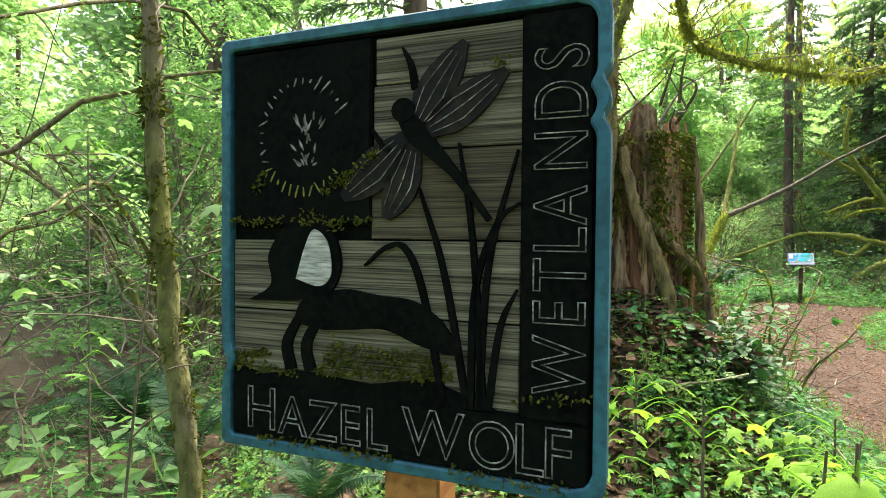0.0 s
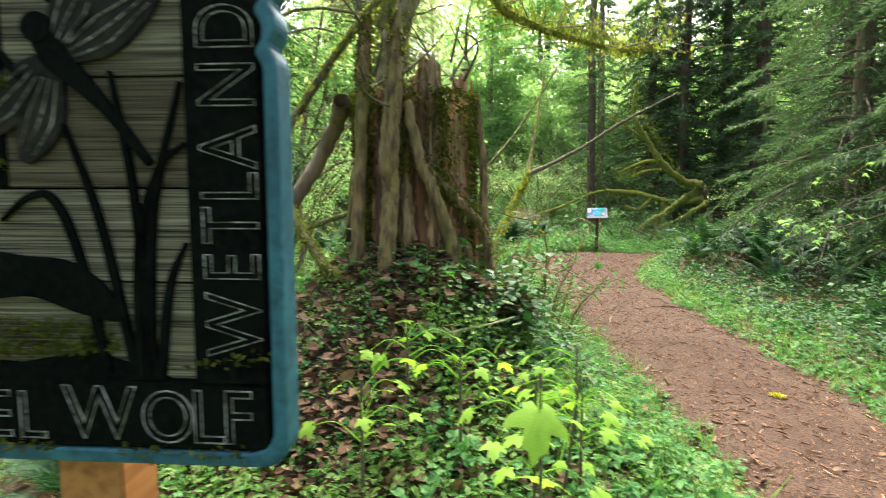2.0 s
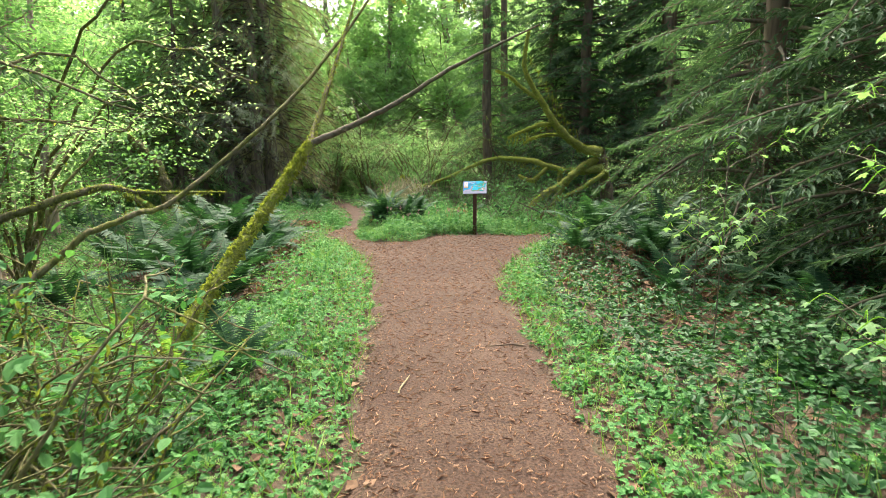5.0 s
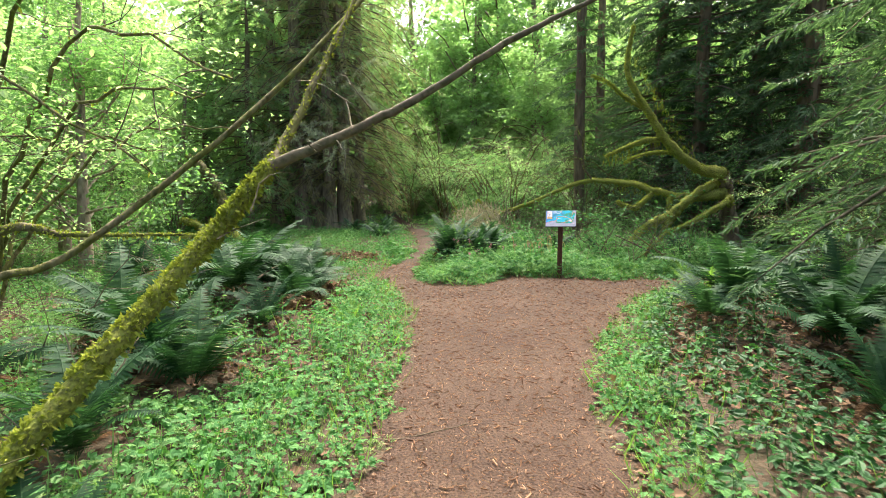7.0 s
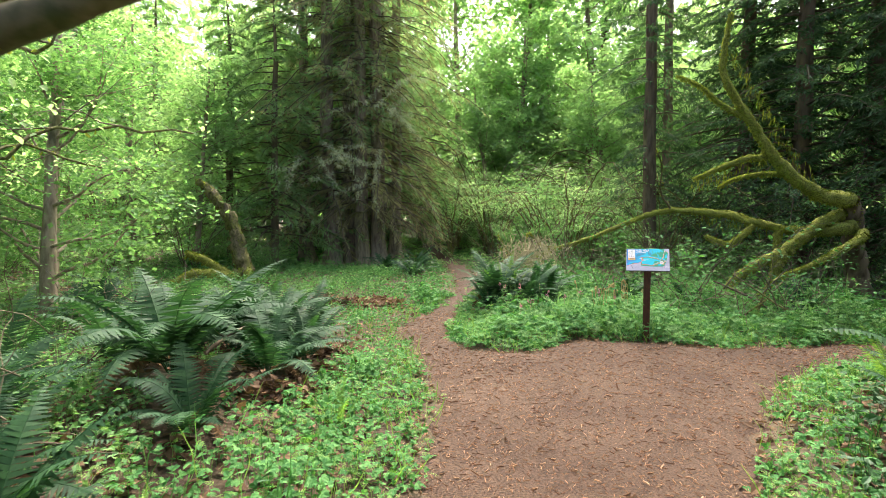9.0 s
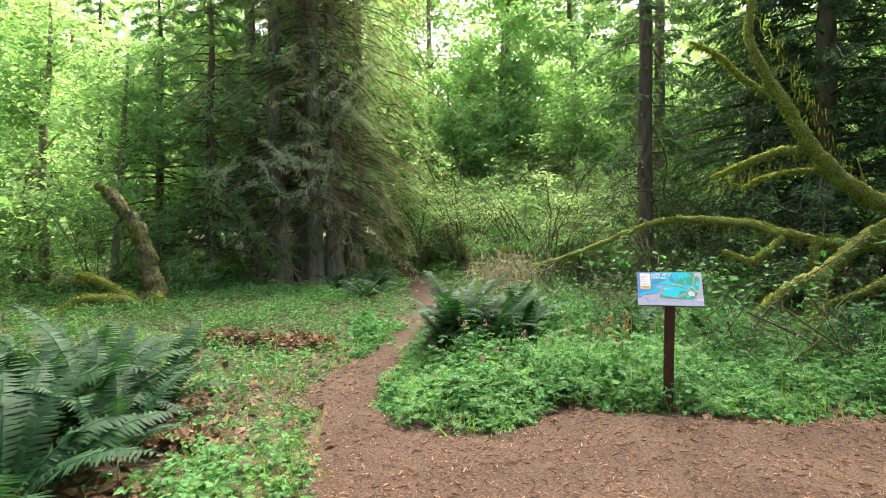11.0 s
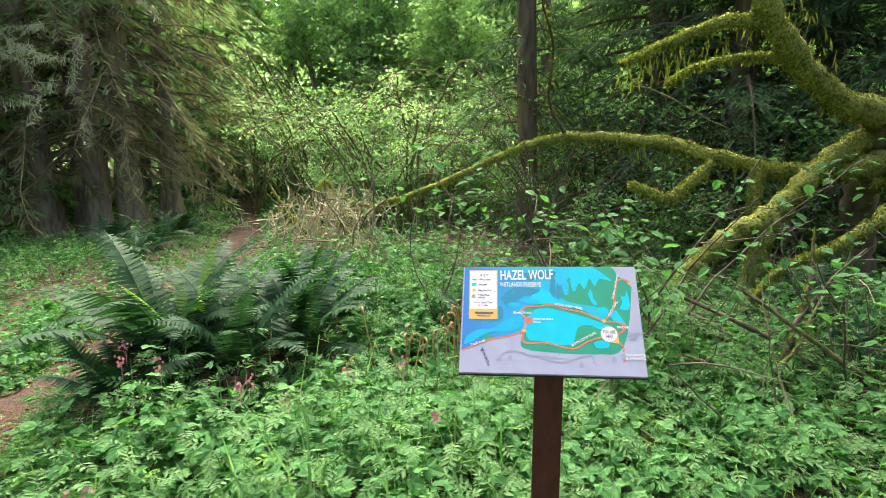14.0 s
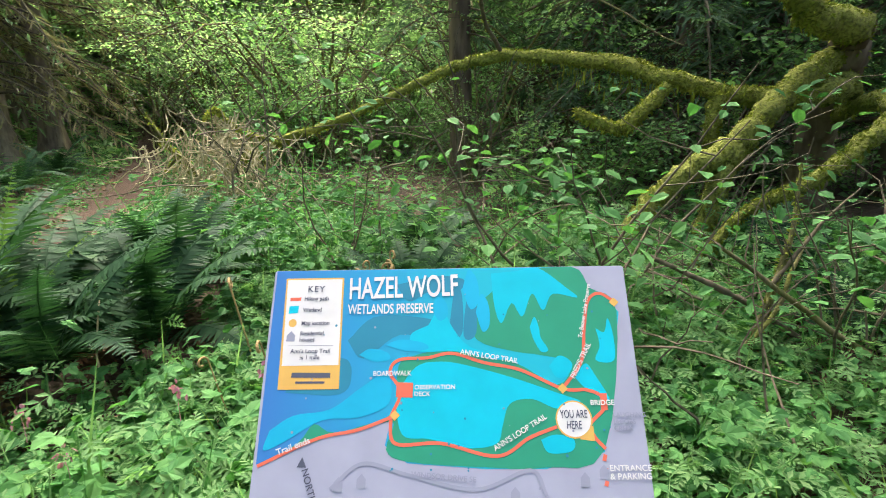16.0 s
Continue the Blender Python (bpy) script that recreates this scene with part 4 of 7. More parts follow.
# ---- plants: ferns ----
def frond(rng_, length, arch, pairs, wide):
    """One fern frond that grows along +x and arches over."""
    s = np.linspace(0, 1, 14)
    x = length * (s * 0.78 + 0.05 * s * s)
    z = length * (1.1 * s - 0.95 * arch * s * s)
    y = length * rng_.normal(0, 0.06) * s * s
    P = np.stack([x, y, z], -1)
    pl_ = Pile()
    pl_.tube(P, (0.005, 0.0015), 4)
    k = np.linspace(0.14, 0.99, pairs)
    c = np.stack([np.interp(k, s, P[:, q]) for q in range(3)], -1)
    T = unit(np.stack([np.interp(k, s, np.gradient(P[:, q])) for q in range(3)], -1))
    side = unit(np.cross(np.tile([0, 0, 1.0], (pairs, 1)), T))
    up = np.cross(T, side)
    ln = wide * np.sin(np.clip(k * 1.02, 0, 1) ** 0.62 * np.pi) ** 0.7 * length + 0.012
    for sg in (-1, 1):
        d = side * sg + T * 0.28 - up * rng_.uniform(0.0, 0.35, pairs)[:, None]
        pl_.leaves(PINNA, c, d, up, ln * rng_.uniform(0.85, 1.1, pairs), np.clip(0.92 * length / pairs / 0.15 / (ln + 1e-6), 0.8, 2.8))
    return pl_


rngf = np.random.default_rng(21)
FRONDS = [frond(rngf, 1.0, a, 27, 0.135).mesh("frond", M_FERN) for a in (0.55, 0.7, 0.85, 1.0, 0.62, 0.78)]
FRONDS_NEW = [frond(rngf, 1.0, a, 30, 0.10).mesh("frond", M_FERN_NEW) for a in (0.15, 0.3, 0.4)]


M_DEADFERN = leaf_mat("dead_fern_pinna", [(0.0, (0.05, 0.028, 0.014)), (0.6, (0.12, 0.068, 0.032)), (1.0, (0.22, 0.14, 0.07))], 0.2, 0.9, 0.1)
FRONDS_DEAD = [frond(rngf, 1.0, a, 26, 0.09).mesh("frond", M_DEADFERN) for a in (1.15, 1.3)]


def fern(x, y, size, count, seed, kinds=None, tilt=(0, 0), label="dark green sword fern with long arching fronds"):
    kinds = kinds or FRONDS
    r = np.random.default_rng(seed)
    e = thing("sword_fern", label, "fern", "sword ferns", at=(x, y, ground_at(x, y) - 0.02))
    for q in range(count):
        az = 360 * (q + r.uniform(-0.4, 0.4)) / count
        s = size * r.uniform(0.7, 1.12)
        m = pose(0, 0, 0, r.normal(0, 8), r.uniform(-28, 6), az) @ Matrix.Diagonal((s, s, s, 1)) @ pose(0.02, 0, 0)
        part_of("frond", kinds[int(r.integers(len(kinds)))], e, "", m)
    for q in range(count // 5 if kinds is FRONDS else 0):
        s = size * r.uniform(0.5, 0.85)
        part_of("frond", FRONDS_DEAD[q % 2], e, "dead brown frond", pose(0, 0, 0.03, r.normal(0, 12), r.uniform(2, 18), r.uniform(0, 360)) @ Matrix.Diagonal((s, s, s, 1)))
    return e


WEST_FERNS = [(3.2, 11.3, 1.25, 22), (3.9, 11.9, 1.0, 17), (2.5, 12.2, 1.1, 18), (2.75, 9.4, 1.1, 18), (2.2, 10.3, 1.1, 16), (3.3, 13.2, 1.15, 18), (3.8, 13.2, 1.2, 20), (4.15, 13.75, 0.9, 16), (3.5, 14.2, 1.1, 16), (4.2, 12.6, 0.8, 14), (2.5, 13.6, 1.1, 16), (2.6, 7.8, 0.95, 14), (3.1, 8.95, 0.95, 17), (3.05, 6.25, 0.7, 13), (1.6, 11.8, 1.0, 14)]
EAST_FERNS = [(3.6, 10.4, 0.8, 14), (1.4, 9.0, 1.0, 14), (9.3, 9.6, 1.2, 20), (9.0, 8.0, 1.25, 22), (10.2, 8.9, 1.2, 18), (9.9, 7.4, 1.1, 17), (8.5, 9.1, 0.9, 14), (10.9, 10.2, 1.1, 16), (11.5, 8.0, 1.2, 16), (12.6, 9.9, 1.0, 14), (8.3, 7.0, 0.9, 15), (9.4, 6.3, 1.0, 15), (7.25, 15.4, 1.05, 22)]
BOARD_FERNS = [(7.65, 15.15, 0.85, 18), (7.5, 15.8, 0.9, 16), (7.0, 15.05, 0.7, 14), (7.75, 16.1, 0.95, 20), (7.5, 16.5, 0.9, 16), (8.1, 15.5, 1.0, 20), (8.3, 16.2, 0.95, 16), (10.2, 16.3, 0.8, 14), (9.7, 15.4, 0.75, 14), (10.6, 14.9, 0.7, 14), (6.6, 21.8, 0.9, 14), (6.4, 20.6, 0.9, 14), (5.8, 23.0, 0.9, 14), (6.9, 23.4, 0.9, 14), (9.6, 22.5, 0.8, 12), (0.2, 17.0, 0.9, 14), (1.2, 14.6, 1.0, 16), (-0.5, 13.0, 0.9, 14)]
OTHER_FERNS = [(-1.6, 3.3, 0.65, 14), (-2.4, 4.2, 0.7, 14), (-0.6, 2.6, 0.5, 12), (-1.1, 5.0, 0.7, 14), (-0.2, 5.5, 0.8, 16), (0.1, 3.2, 0.5, 12), (11.6, 13.6, 0.8, 14), (12.2, 14.3, 0.8, 14), (13.4, 13.4, 0.8, 14), (10.9, 5.5, 0.9, 14), (8.6, 5.4, 0.8, 12)]
FERNS = WEST_FERNS + EAST_FERNS + BOARD_FERNS + OTHER_FERNS
for q, (x, y, s, c) in enumerate(FERNS):
    fern(x, y, s, c, 100 + q)
for q, (x, y, s, c) in enumerate([(2.15, 6.9, 0.75, 9), (2.7, 6.2, 0.8, 10), (9.1, 9.9, 0.75, 9), (2.9, 12.6, 0.8, 8), (4.6, 10.6, 0.4, 6), (7.4, 15.5, 0.7, 7), (-0.15, 4.3, 0.75, 10), (0.2, 4.9, 0.8, 10), (-0.4, 5.3, 0.8, 9), (0.0, 3.1, 0.45, 8)]):
    fern(x, y, s, c, 300 + q, FRONDS_NEW, label="fresh light green fern with upright young fronds")


# ---- trees ----
def limb_path(rng_, p, d, length, n=7, bend=0.25, rise=0.0):
    pts, p, d = [np.array(p, float)], np.array(p, float), unit(np.array(d, float))
    for _ in range(n):
        d = unit(d + rng_.normal(0, bend, 3) / n ** 0.5 + np.array([0, 0, rise / n]))
        p = p + d * length / n
        pts.append(p)
    return np.array(pts)


def broadleaf(seed, height, leaves, leaf_size, mat=None, spread=0.33, low=0.1, bark=None):
    r = np.random.default_rng(seed)
    e = thing("broadleaf_tree", "slender forest tree with fresh light green leaves", "tree", "broadleaf trees of the wood")
    bole, wood, crown, tips = Pile(), Pile(), Pile(), []
    trunk = limb_path(r, (0, 0, -0.2), (r.normal(0, 0.08), r.normal(0, 0.08), 1), height * 0.85, 12, 0.16, 0.3)
    rad = height * 0.011
    bole.tube(trunk, (rad * 1.5, rad, rad * 0.8, rad * 0.3), 8, 0.04, r)
    for q in range(int(16 + height)):
        u = r.uniform(low, 1.0)
        k = u * (len(trunk) - 1)
        b = trunk[int(min(k, len(trunk) - 2))] * (1 - k % 1) + trunk[int(min(k + 1, len(trunk) - 1))] * (k % 1)
        a = r.uniform(0, 2 * np.pi)
        ln = height * spread * r.uniform(0.45, 1.0) * (1.15 - 0.6 * u)
        lp = limb_path(r, b, (math.cos(a), math.sin(a), r.uniform(0.1, 0.8)), ln, 6, 0.35, 0.1)
        wood.tube(lp, (rad * 0.38 * (1.2 - u), rad * 0.06), 5)
        for _ in range(2):
            st = lp[int(r.integers(2, len(lp)))]
            tw = limb_path(r, st, ball(r, 1)[0] * (1, 1, 0.4), ln * 0.4, 4, 0.4)
            wood.tube(tw, (rad * 0.07, rad * 0.02), 3)
            tips += [*tw[1:]]
        tips += [*lp[2:]]
    tips = np.array(tips)
    c = tips[r.integers(len(tips), size=leaves)] + r.normal(0, 1, (leaves, 3)) * (0.36, 0.36, 0.16)
    al = ball(r, leaves) * (1, 1, 0.4) - (0, 0, 0.25)
    crown.leaves(LEAF_FAR, c, al, ball(r, leaves) * 0.6 + (0, 0, 1), r.uniform(0.6, 1.3, leaves) * leaf_size, 1.15)
    part_of("trunk", bole.mesh("trunk", bark or M_BARK_GREY, True), e)
    tagged(part_of("branchwork", wood.mesh("branchwork", bark or M_BARK_GREY, True), e), kind="stuff")
    tagged(part_of("crown", crown.mesh("crown", mat or M_BROAD), e), kind="stuff")
    return e


def conifer(seed, height, branches, sprays, z0, reach, mat, spray=0.3, radius=0.2, dead=0):
    r = np.random.default_rng(seed)
    e = thing("conifer", "tall dark conifer with drooping branches and furrowed bark", "tree", "conifers of the wood")
    bole, wood, crown = Pile(), Pile(), Pile()
    trunk = np.stack([r.normal(0, 0.03, 12).cumsum(), r.normal(0, 0.03, 12).cumsum(), np.linspace(-0.2, height, 12)], -1)
    bole.tube(trunk, (radius * 1.25, radius, radius * 0.8, radius * 0.1), 10, 0.05, r)
    for q in range(branches):
        u = z0 / height + (1 - z0 / height) * (q + r.random()) / branches
        z = height * u * 0.98
        a = q * 2.4 + r.normal(0, 0.4)
        ln = reach * (1 - 0.8 * max(0, u - 0.15)) * r.uniform(0.55, 1.1)
        c, s_ = math.cos(a), math.sin(a)
        s = np.linspace(0, 1, 5)
        rise, droop = r.uniform(-0.1, 0.2), r.uniform(0.25, 0.6)
        P = np.stack([c * ln * s, s_ * ln * s, z + ln * (rise * s - droop * s * s)], -1)
        P[:, :2] += np.array([np.interp(z, trunk[:, 2], trunk[:, 0]), np.interp(z, trunk[:, 2], trunk[:, 1])])
        wood.tube(P, (0.028 * ln / 2 + 0.006, 0.004), 3)
        if q < dead:
            continue
        k = r.uniform(0.12, 1, sprays) ** 0.75
        b = np.stack([np.interp(k, s, P[:, w]) for w in range(3)], -1)
        side = np.array([-s_, c, 0]) * r.choice([-1, 1], sprays)[:, None]
        off = r.uniform(0, 0.32, sprays) * ln * (1.1 - k) * 0.8
        b += side * off[:, None] + np.array([c, s_, 0]) * off[:, None] * 0.5
        b[:, 2] -= off * r.uniform(0.1, 0.6, sprays)
        d = side * r.uniform(0.2, 1.3, sprays)[:, None] + np.array([c, s_, -0.4]) + r.normal(0, 0.5, (sprays, 3))
        crown.leaves(SPRAY, b, d, np.array([0, 0, 1.0]) + r.normal(0, 0.35, (sprays, 3)), r.uniform(0.6, 1.3, sprays) * spray, 1.0)
    part_of("trunk", bole.mesh("trunk", M_BARK, True), e)
    tagged(part_of("branchwork", wood.mesh("branchwork", M_TWIG, True), e), kind="stuff")
    if crown.n:
        tagged(part_of("crown", crown.mesh("crown", mat), e), kind="stuff")
    return e


def shrub(seed, height, leaves, leaf_size, mat, stems=7, label="leafy light green understorey shrub with thin stems", shape=LEAF):
    r = np.random.default_rng(seed)
    e = thing("shrub", label, "shrub", "understorey shrubs")
    wood, crown, tips = Pile(), Pile(), []
    for q in range(stems):
        a = r.uniform(0, 2 * np.pi)
        st = limb_path(r, (r.normal(0, 0.12), r.normal(0, 0.12), -0.05), (0.45 * math.cos(a), 0.45 * math.sin(a), 1), height * r.uniform(0.6, 1.05), 8, 0.4)
        stem = Pile()
        stem.tube(st, (0.011 * height / 2, 0.003), 5)
        part_of("stem", stem.mesh("stem", M_TWIG, True), e)
        tips += [*st[3:]]
        for _ in range(5):
            tw = limb_path(r, st[int(r.integers(2, 8))], ball(r, 1)[0] * (1, 1, 0.35) + (0, 0, 0.2), height * 0.3, 4, 0.4)
            wood.tube(tw, (0.005, 0.002), 3)
            tips += [*tw[1:], *tw[1:]]
    tips = np.array(tips)
    c = tips[r.integers(len(tips), size=leaves)] + r.normal(0, 1, (leaves, 3)) * (0.12, 0.12, 0.06)
    crown.leaves(shape, c, ball(r, leaves) * (1, 1, 0.3) - (0, 0, 0.2), ball(r, leaves) * 0.5 + (0, 0, 1), r.uniform(0.6, 1.3, leaves) * leaf_size, 1.1)
    tagged(part_of("twig_spray", wood.mesh("twig_spray", M_TWIG, True), e), kind="stuff")
    tagged(part_of("foliage", crown.mesh("foliage", mat), e), kind="stuff")
    return e


def put(ob, x, y, turn, size, first):
    m = pose(x, y, ground_at(x, y), 0, 0, turn) @ Matrix.Scale(size, 4)
    if first:
        ob.matrix_basis = m
        return ob
    return copy_thing(ob, m)


BROAD = [broadleaf(40 + q, h, 6000, 0.18) for q, h in enumerate((9.0, 11.0, 13.0, 10.0))]
FINE = [broadleaf(48 + q, h, 9500, 0.105, M_SHRUB) for q, h in enumerate((9.5, 11.5))]
CONES = [conifer(60 + q, h, 100, 110, 1.0, 2.6, M_NEEDLE_LIT, 0.24, 0.14) for q, h in enumerate((16.0, 19.0, 14.0))]
NEARCONE = [conifer(70 + q, h, 150, 200, 0.8, 3.0, M_NEEDLE, 0.135, 0.16) for q, h in enumerate((9.0, 10.0))]
SHRUBS = [shrub(80 + q, h, 1600, 0.09, M_SHRUB, shape=LEAF_FAR) for q, h in enumerate((2.6, 3.4, 2.0))]
placed = set()


def plant(pool, q, x, y, turn, size):
    ob = pool[q % len(pool)]
    put(ob, x, y, turn, size, ob.name not in placed)
    placed.add(ob.name)


# the dark conifers beside the trail
for q, (x, y, s) in enumerate([(10.4, 5.4, 1.0), (11.7, 8.3, 1.1), (13.9, 10.3, 1.05), (9.0, 2.7, 0.9), (8.3, -0.6, 0.9), (12.8, 5.2, 1.1), (17.0, 15.6, 1.1), (15.8, 18.2, 1.1), (15.6, 20.0, 1.2), (17.5, 18.0, 1.2), (15.5, 9.0, 1.1)]):
    plant(NEARCONE, q, x, y, q * 77, s)

# leafy bushes under the conifers
for q, (x, y, s) in enumerate([(11.3, 9.2, 0.7), (12.4, 8.8, 0.9), (10.6, 6.6, 0.7), (13.0, 17.0, 1.0), (14.2, 16.3, 1.1), (12.2, 17.6, 0.9)]):
    plant(SHRUBS, q, x, y, q * 53, s)

# the wood all round: nearer trees first
CAMPTS = np.array([(METRES * x, METRES * y) for _, x, y, *_ in ROWS])
rngw = np.random.default_rng(2)


def free(x, y, gap_trail, gap_walk):
    return -trail_distance(np.array([x]), np.array([y]))[0] > gap_trail and np.hypot(CAMPTS[:, 0] - x, CAMPTS[:, 1] - y).min() > gap_walk


def wood_ring(pool, number, angles, reach, gaps, sizes, keep_out):
    done, tries = 0, 0
    while done < number and tries < 6000:
        tries += 1
        a, d = rngw.uniform(*angles), rngw.uniform(*reach)
        x, y = 4 + d * math.sin(radians(a)), 2 + d * math.cos(radians(a))
        if free(x, y, *gaps) and not keep_out(x, y):
            plant(pool, done, x, y, rngw.uniform(0, 360), rngw.uniform(*sizes))
            done += 1


glade = lambda x, y: (1.0 < x < 14.5 and y < 27) or (3 < x < 8 and y < 30)
wood_ring(BROAD, 40, (-55, 60), (15, 36), (2.2, 7.0), (0.8, 1.25), glade)
wood_ring(BROAD, 12, (-8, 50), (27, 42), (2.2, 7.0), (1.2, 1.7), glade)
wood_ring(BROAD, 24, (-48, 55), (34, 58), (2.5, 8.0), (1.3, 1.9), glade)
wood_ring(CONES, 12, (-50, 65), (28, 58), (4.0, 9.0), (1.0, 1.5), lambda x, y: 0 < x < 17 and y < 42)
wood_ring(SHRUBS, 42, (-55, 70), (7, 24), (2.5, 4.8), (0.6, 1.15), lambda x, y: (5 < x < 13.5 and y < 18) or (-1 < x < 8 and 4 < y < 24))
wood_ring(SHRUBS, 30, (3, 26), (20, 36), (1.6, 3.2), (0.8, 1.5), lambda x, y: 3.0 < x < 7 and y < 28)
wood_ring(SHRUBS, 52, (-48, 58), (22, 48), (1.6, 3.2), (1.0, 2.0), lambda x, y: 3.0 < x < 7 and y < 28)
# tall trees where the narrow path runs out of sight
for q, (x, y, s_) in enumerate([(8.8, 37.0, 1.5), (6.6, 39.5, 1.7), (11.2, 36.5, 1.6), (9.8, 42.0, 1.9), (4.5, 41.0, 1.8), (13.4, 33.5, 1.4), (7.6, 44.5, 2.0)]):
    plant(BROAD, q, x, y, q * 97, s_)
for q, (x, y, s_) in enumerate([(8.4, 35.0, 1.6), (9.9, 34.0, 1.4), (7.0, 35.5, 1.5), (10.6, 30.0, 1.2), (11.8, 27.5, 1.2)]):
    plant(SHRUBS, q, x, y, q * 97, s_)
# a few behind, to close the place
for q, (x, y) in enumerate([(-7, -6), (4, -11), (12, -7), (-10, 1), (-3, -9), (9, -9), (16, -3), (-13, -3), (0, -15), (7, -15)]):
    plant(BROAD, q, x, y, q * 50, 1.0)
for q, (x, y) in enumerate([(-4, -4), (-2, -6), (6, -5), (8, -3.5), (-6, -2), (10, -4)]):
    plant(SHRUBS, q, x, y, q * 50, 0.9)
for q, (x, y, s_) in enumerate([(0.0, 15.8, 0.85), (-2.4, 10.8, 0.8), (-3.4, 14.2, 0.9), (-1.6, 19.2, 0.95), (-3.2, 7.2, 0.75), (0.6, 9.8, 0.6)]):
    plant(FINE, q, x, y, q * 131, s_)
# leafy thicket west of the narrow path
for q, (x, y, s_) in enumerate([(-1.8, 22.5, 1.3), (0.2, 23.2, 1.1), (1.4, 23.6, 0.9), (-3.6, 21.0, 1.3), (-5.2, 23.0, 1.6), (-2.6, 25.0, 1.7), (-0.6, 27.0, 1.8), (-6.5, 19.0, 1.3), (-4.2, 17.5, 1.0), (2.4, 22.6, 0.7)]):
    plant(SHRUBS, q, x, y, q * 97, s_)


# ---- fallen and mossy timber ----
def limb(name, parent, pts, radii, mat, n=8, segs=10, wobble=0.05, moss=0, tuft=0.035, hang=0.4, seed=1, label="", tuft_mat=None):
    r = np.random.default_rng(seed)
    P = curve(pts, n)
    P[1:-1] += r.normal(0, 0.12, (len(P) - 2, 3)) * np.interp(np.linspace(0, 1, len(P) - 2), np.linspace(0, 1, len(radii)), radii)[:, None]
    pl_ = Pile()
    pl_.tube(P, radii, segs, wobble, r)
    ob = part_of(name, pl_.mesh(name, mat, True), parent, label)
    if moss:
        pm_ = Pile()
        moss_on(pm_, P, radii, moss, tuft, r, hang)
        tagged(part_of("moss_growth", pm_.mesh("moss_growth", tuft_mat or M_MOSSTUFT), ob), kind="stuff")
    return ob


def twig_rest(parent, starts, length, seed, mat, radius=0.006, n=5, lean=(0, 0, 0)):
    r = np.random.default_rng(seed)
    pl_ = Pile()
    for p in starts:
        d = ball(r, 1)[0] + np.array(lean)
        P = limb_path(r, p, d, length * r.uniform(0.4, 1.2), n, 0.5)
        pl_.tube(P, (radius, radius * 0.3), 4)
    return tagged(part_of("twig_rest", pl_.mesh("twig_rest", mat), parent), kind="stuff")


log = thing("leaning_log", "leaning forked dead trunk covered in yellow green moss", "log")
limb("trunk", log, [(2.3, 6.0, 0.0), (2.9, 6.6, 0.72), (3.46, 7.11, 1.38), (3.87, 7.42, 1.88)], (0.068, 0.056, 0.046, 0.04), M_YMOSS, 10, 10, 0.12, 5200, 0.032, 0.4, 31, tuft_mat=M_YTUFT)
limb("fork", log, [(3.87, 7.42, 1.88), (3.98, 7.62, 2.08), (4.3, 8.05, 2.75), (4.7, 8.6, 3.6)], (0.042, 0.03, 0.018, 0.012), M_MOSSBARK, 8, 8, 0.05, 900, 0.022, 0.3, 32, tuft_mat=M_YTUFT)
limb("fork", log, [(3.87, 7.42, 1.88), (4.3, 7.4, 2.08), (4.78, 7.38, 2.32), (5.3, 7.31, 2.65), (5.87, 7.3, 2.94), (6.4, 7.3, 3.2)], (0.034, 0.028, 0.022, 0.016, 0.008), M_TWIG, 8, 8, 0.05, 120, 0.012, 0.4, 33)
limb("thin_stem", log, [(1.9, 7.7, 1.08), (2.31, 7.81, 1.24), (2.69, 7.94, 1.39), (3.79, 8.19, 2.34), (4.55, 8.52, 3.2), (5.0, 8.7, 3.8)], (0.03, 0.024, 0.02, 0.012), M_MOSSBARK, 8, 7, 0.05, 420, 0.014, 0.3, 34)
limb("thin_stem", log, [(0.6, 8.9, 1.0), (1.78, 9.01, 1.42), (2.29, 8.88, 1.39), (3.14, 8.86, 1.37)], (0.045, 0.04, 0.02, 0.008), M_MOSSBARK, 8, 7, 0.05, 1100, 0.022, 0.5, 35)
limb("prop", log, [(0.6, 8.9, 1.05), (0.5, 8.9, 0.4), (0.4, 8.85, -0.1)], (0.05, 0.06), M_MOSSBARK, 5, 7, 0.05, 300, 0.022, 0.5, 36)
limb("prop", log, [(1.9, 7.7, 1.08), (1.3, 7.5, 0.5), (0.9, 7.35, -0.05)], (0.03, 0.045), M_MOSSBARK, 5, 7, 0.05, 200, 0.02, 0.5, 37)
r_ = np.random.default_rng(4)
twig_rest(log, [np.array([3.46, 7.11, 1.38]) + (np.array([5.3, 7.4, 2.9]) - np.array([3.46, 7.11, 1.38])) * u for u in r_.random(14)], 0.5, 5, M_TWIG, 0.005)

maple = thing("mossy_maple", "old leaning maple with thick limbs wrapped in green moss", "tree")
TH = dict(tuft=0.028, hang=0.6)
limb("trunk", maple, [(14.85, 15.7, -0.1), (14.55, 15.5, 0.8), (14.1, 15.15, 1.6), (13.75, 14.94, 1.98)], (0.24, 0.19, 0.16, 0.15), M_BARK, 8, 14, 0.1, 1200, seed=41, **TH)
limb("limb", maple, [(13.75, 14.94, 1.98), (13.15, 14.99, 2.09), (12.59, 15.04, 2.42), (12.16, 15.04, 2.82), (11.75, 15.05, 3.35), (11.2, 15.1, 4.2), (11.3, 15.1, 5.2)], (0.15, 0.115, 0.10, 0.08, 0.06, 0.035), M_MOSS, 8, 12, 0.14, 7500, seed=42, **TH)
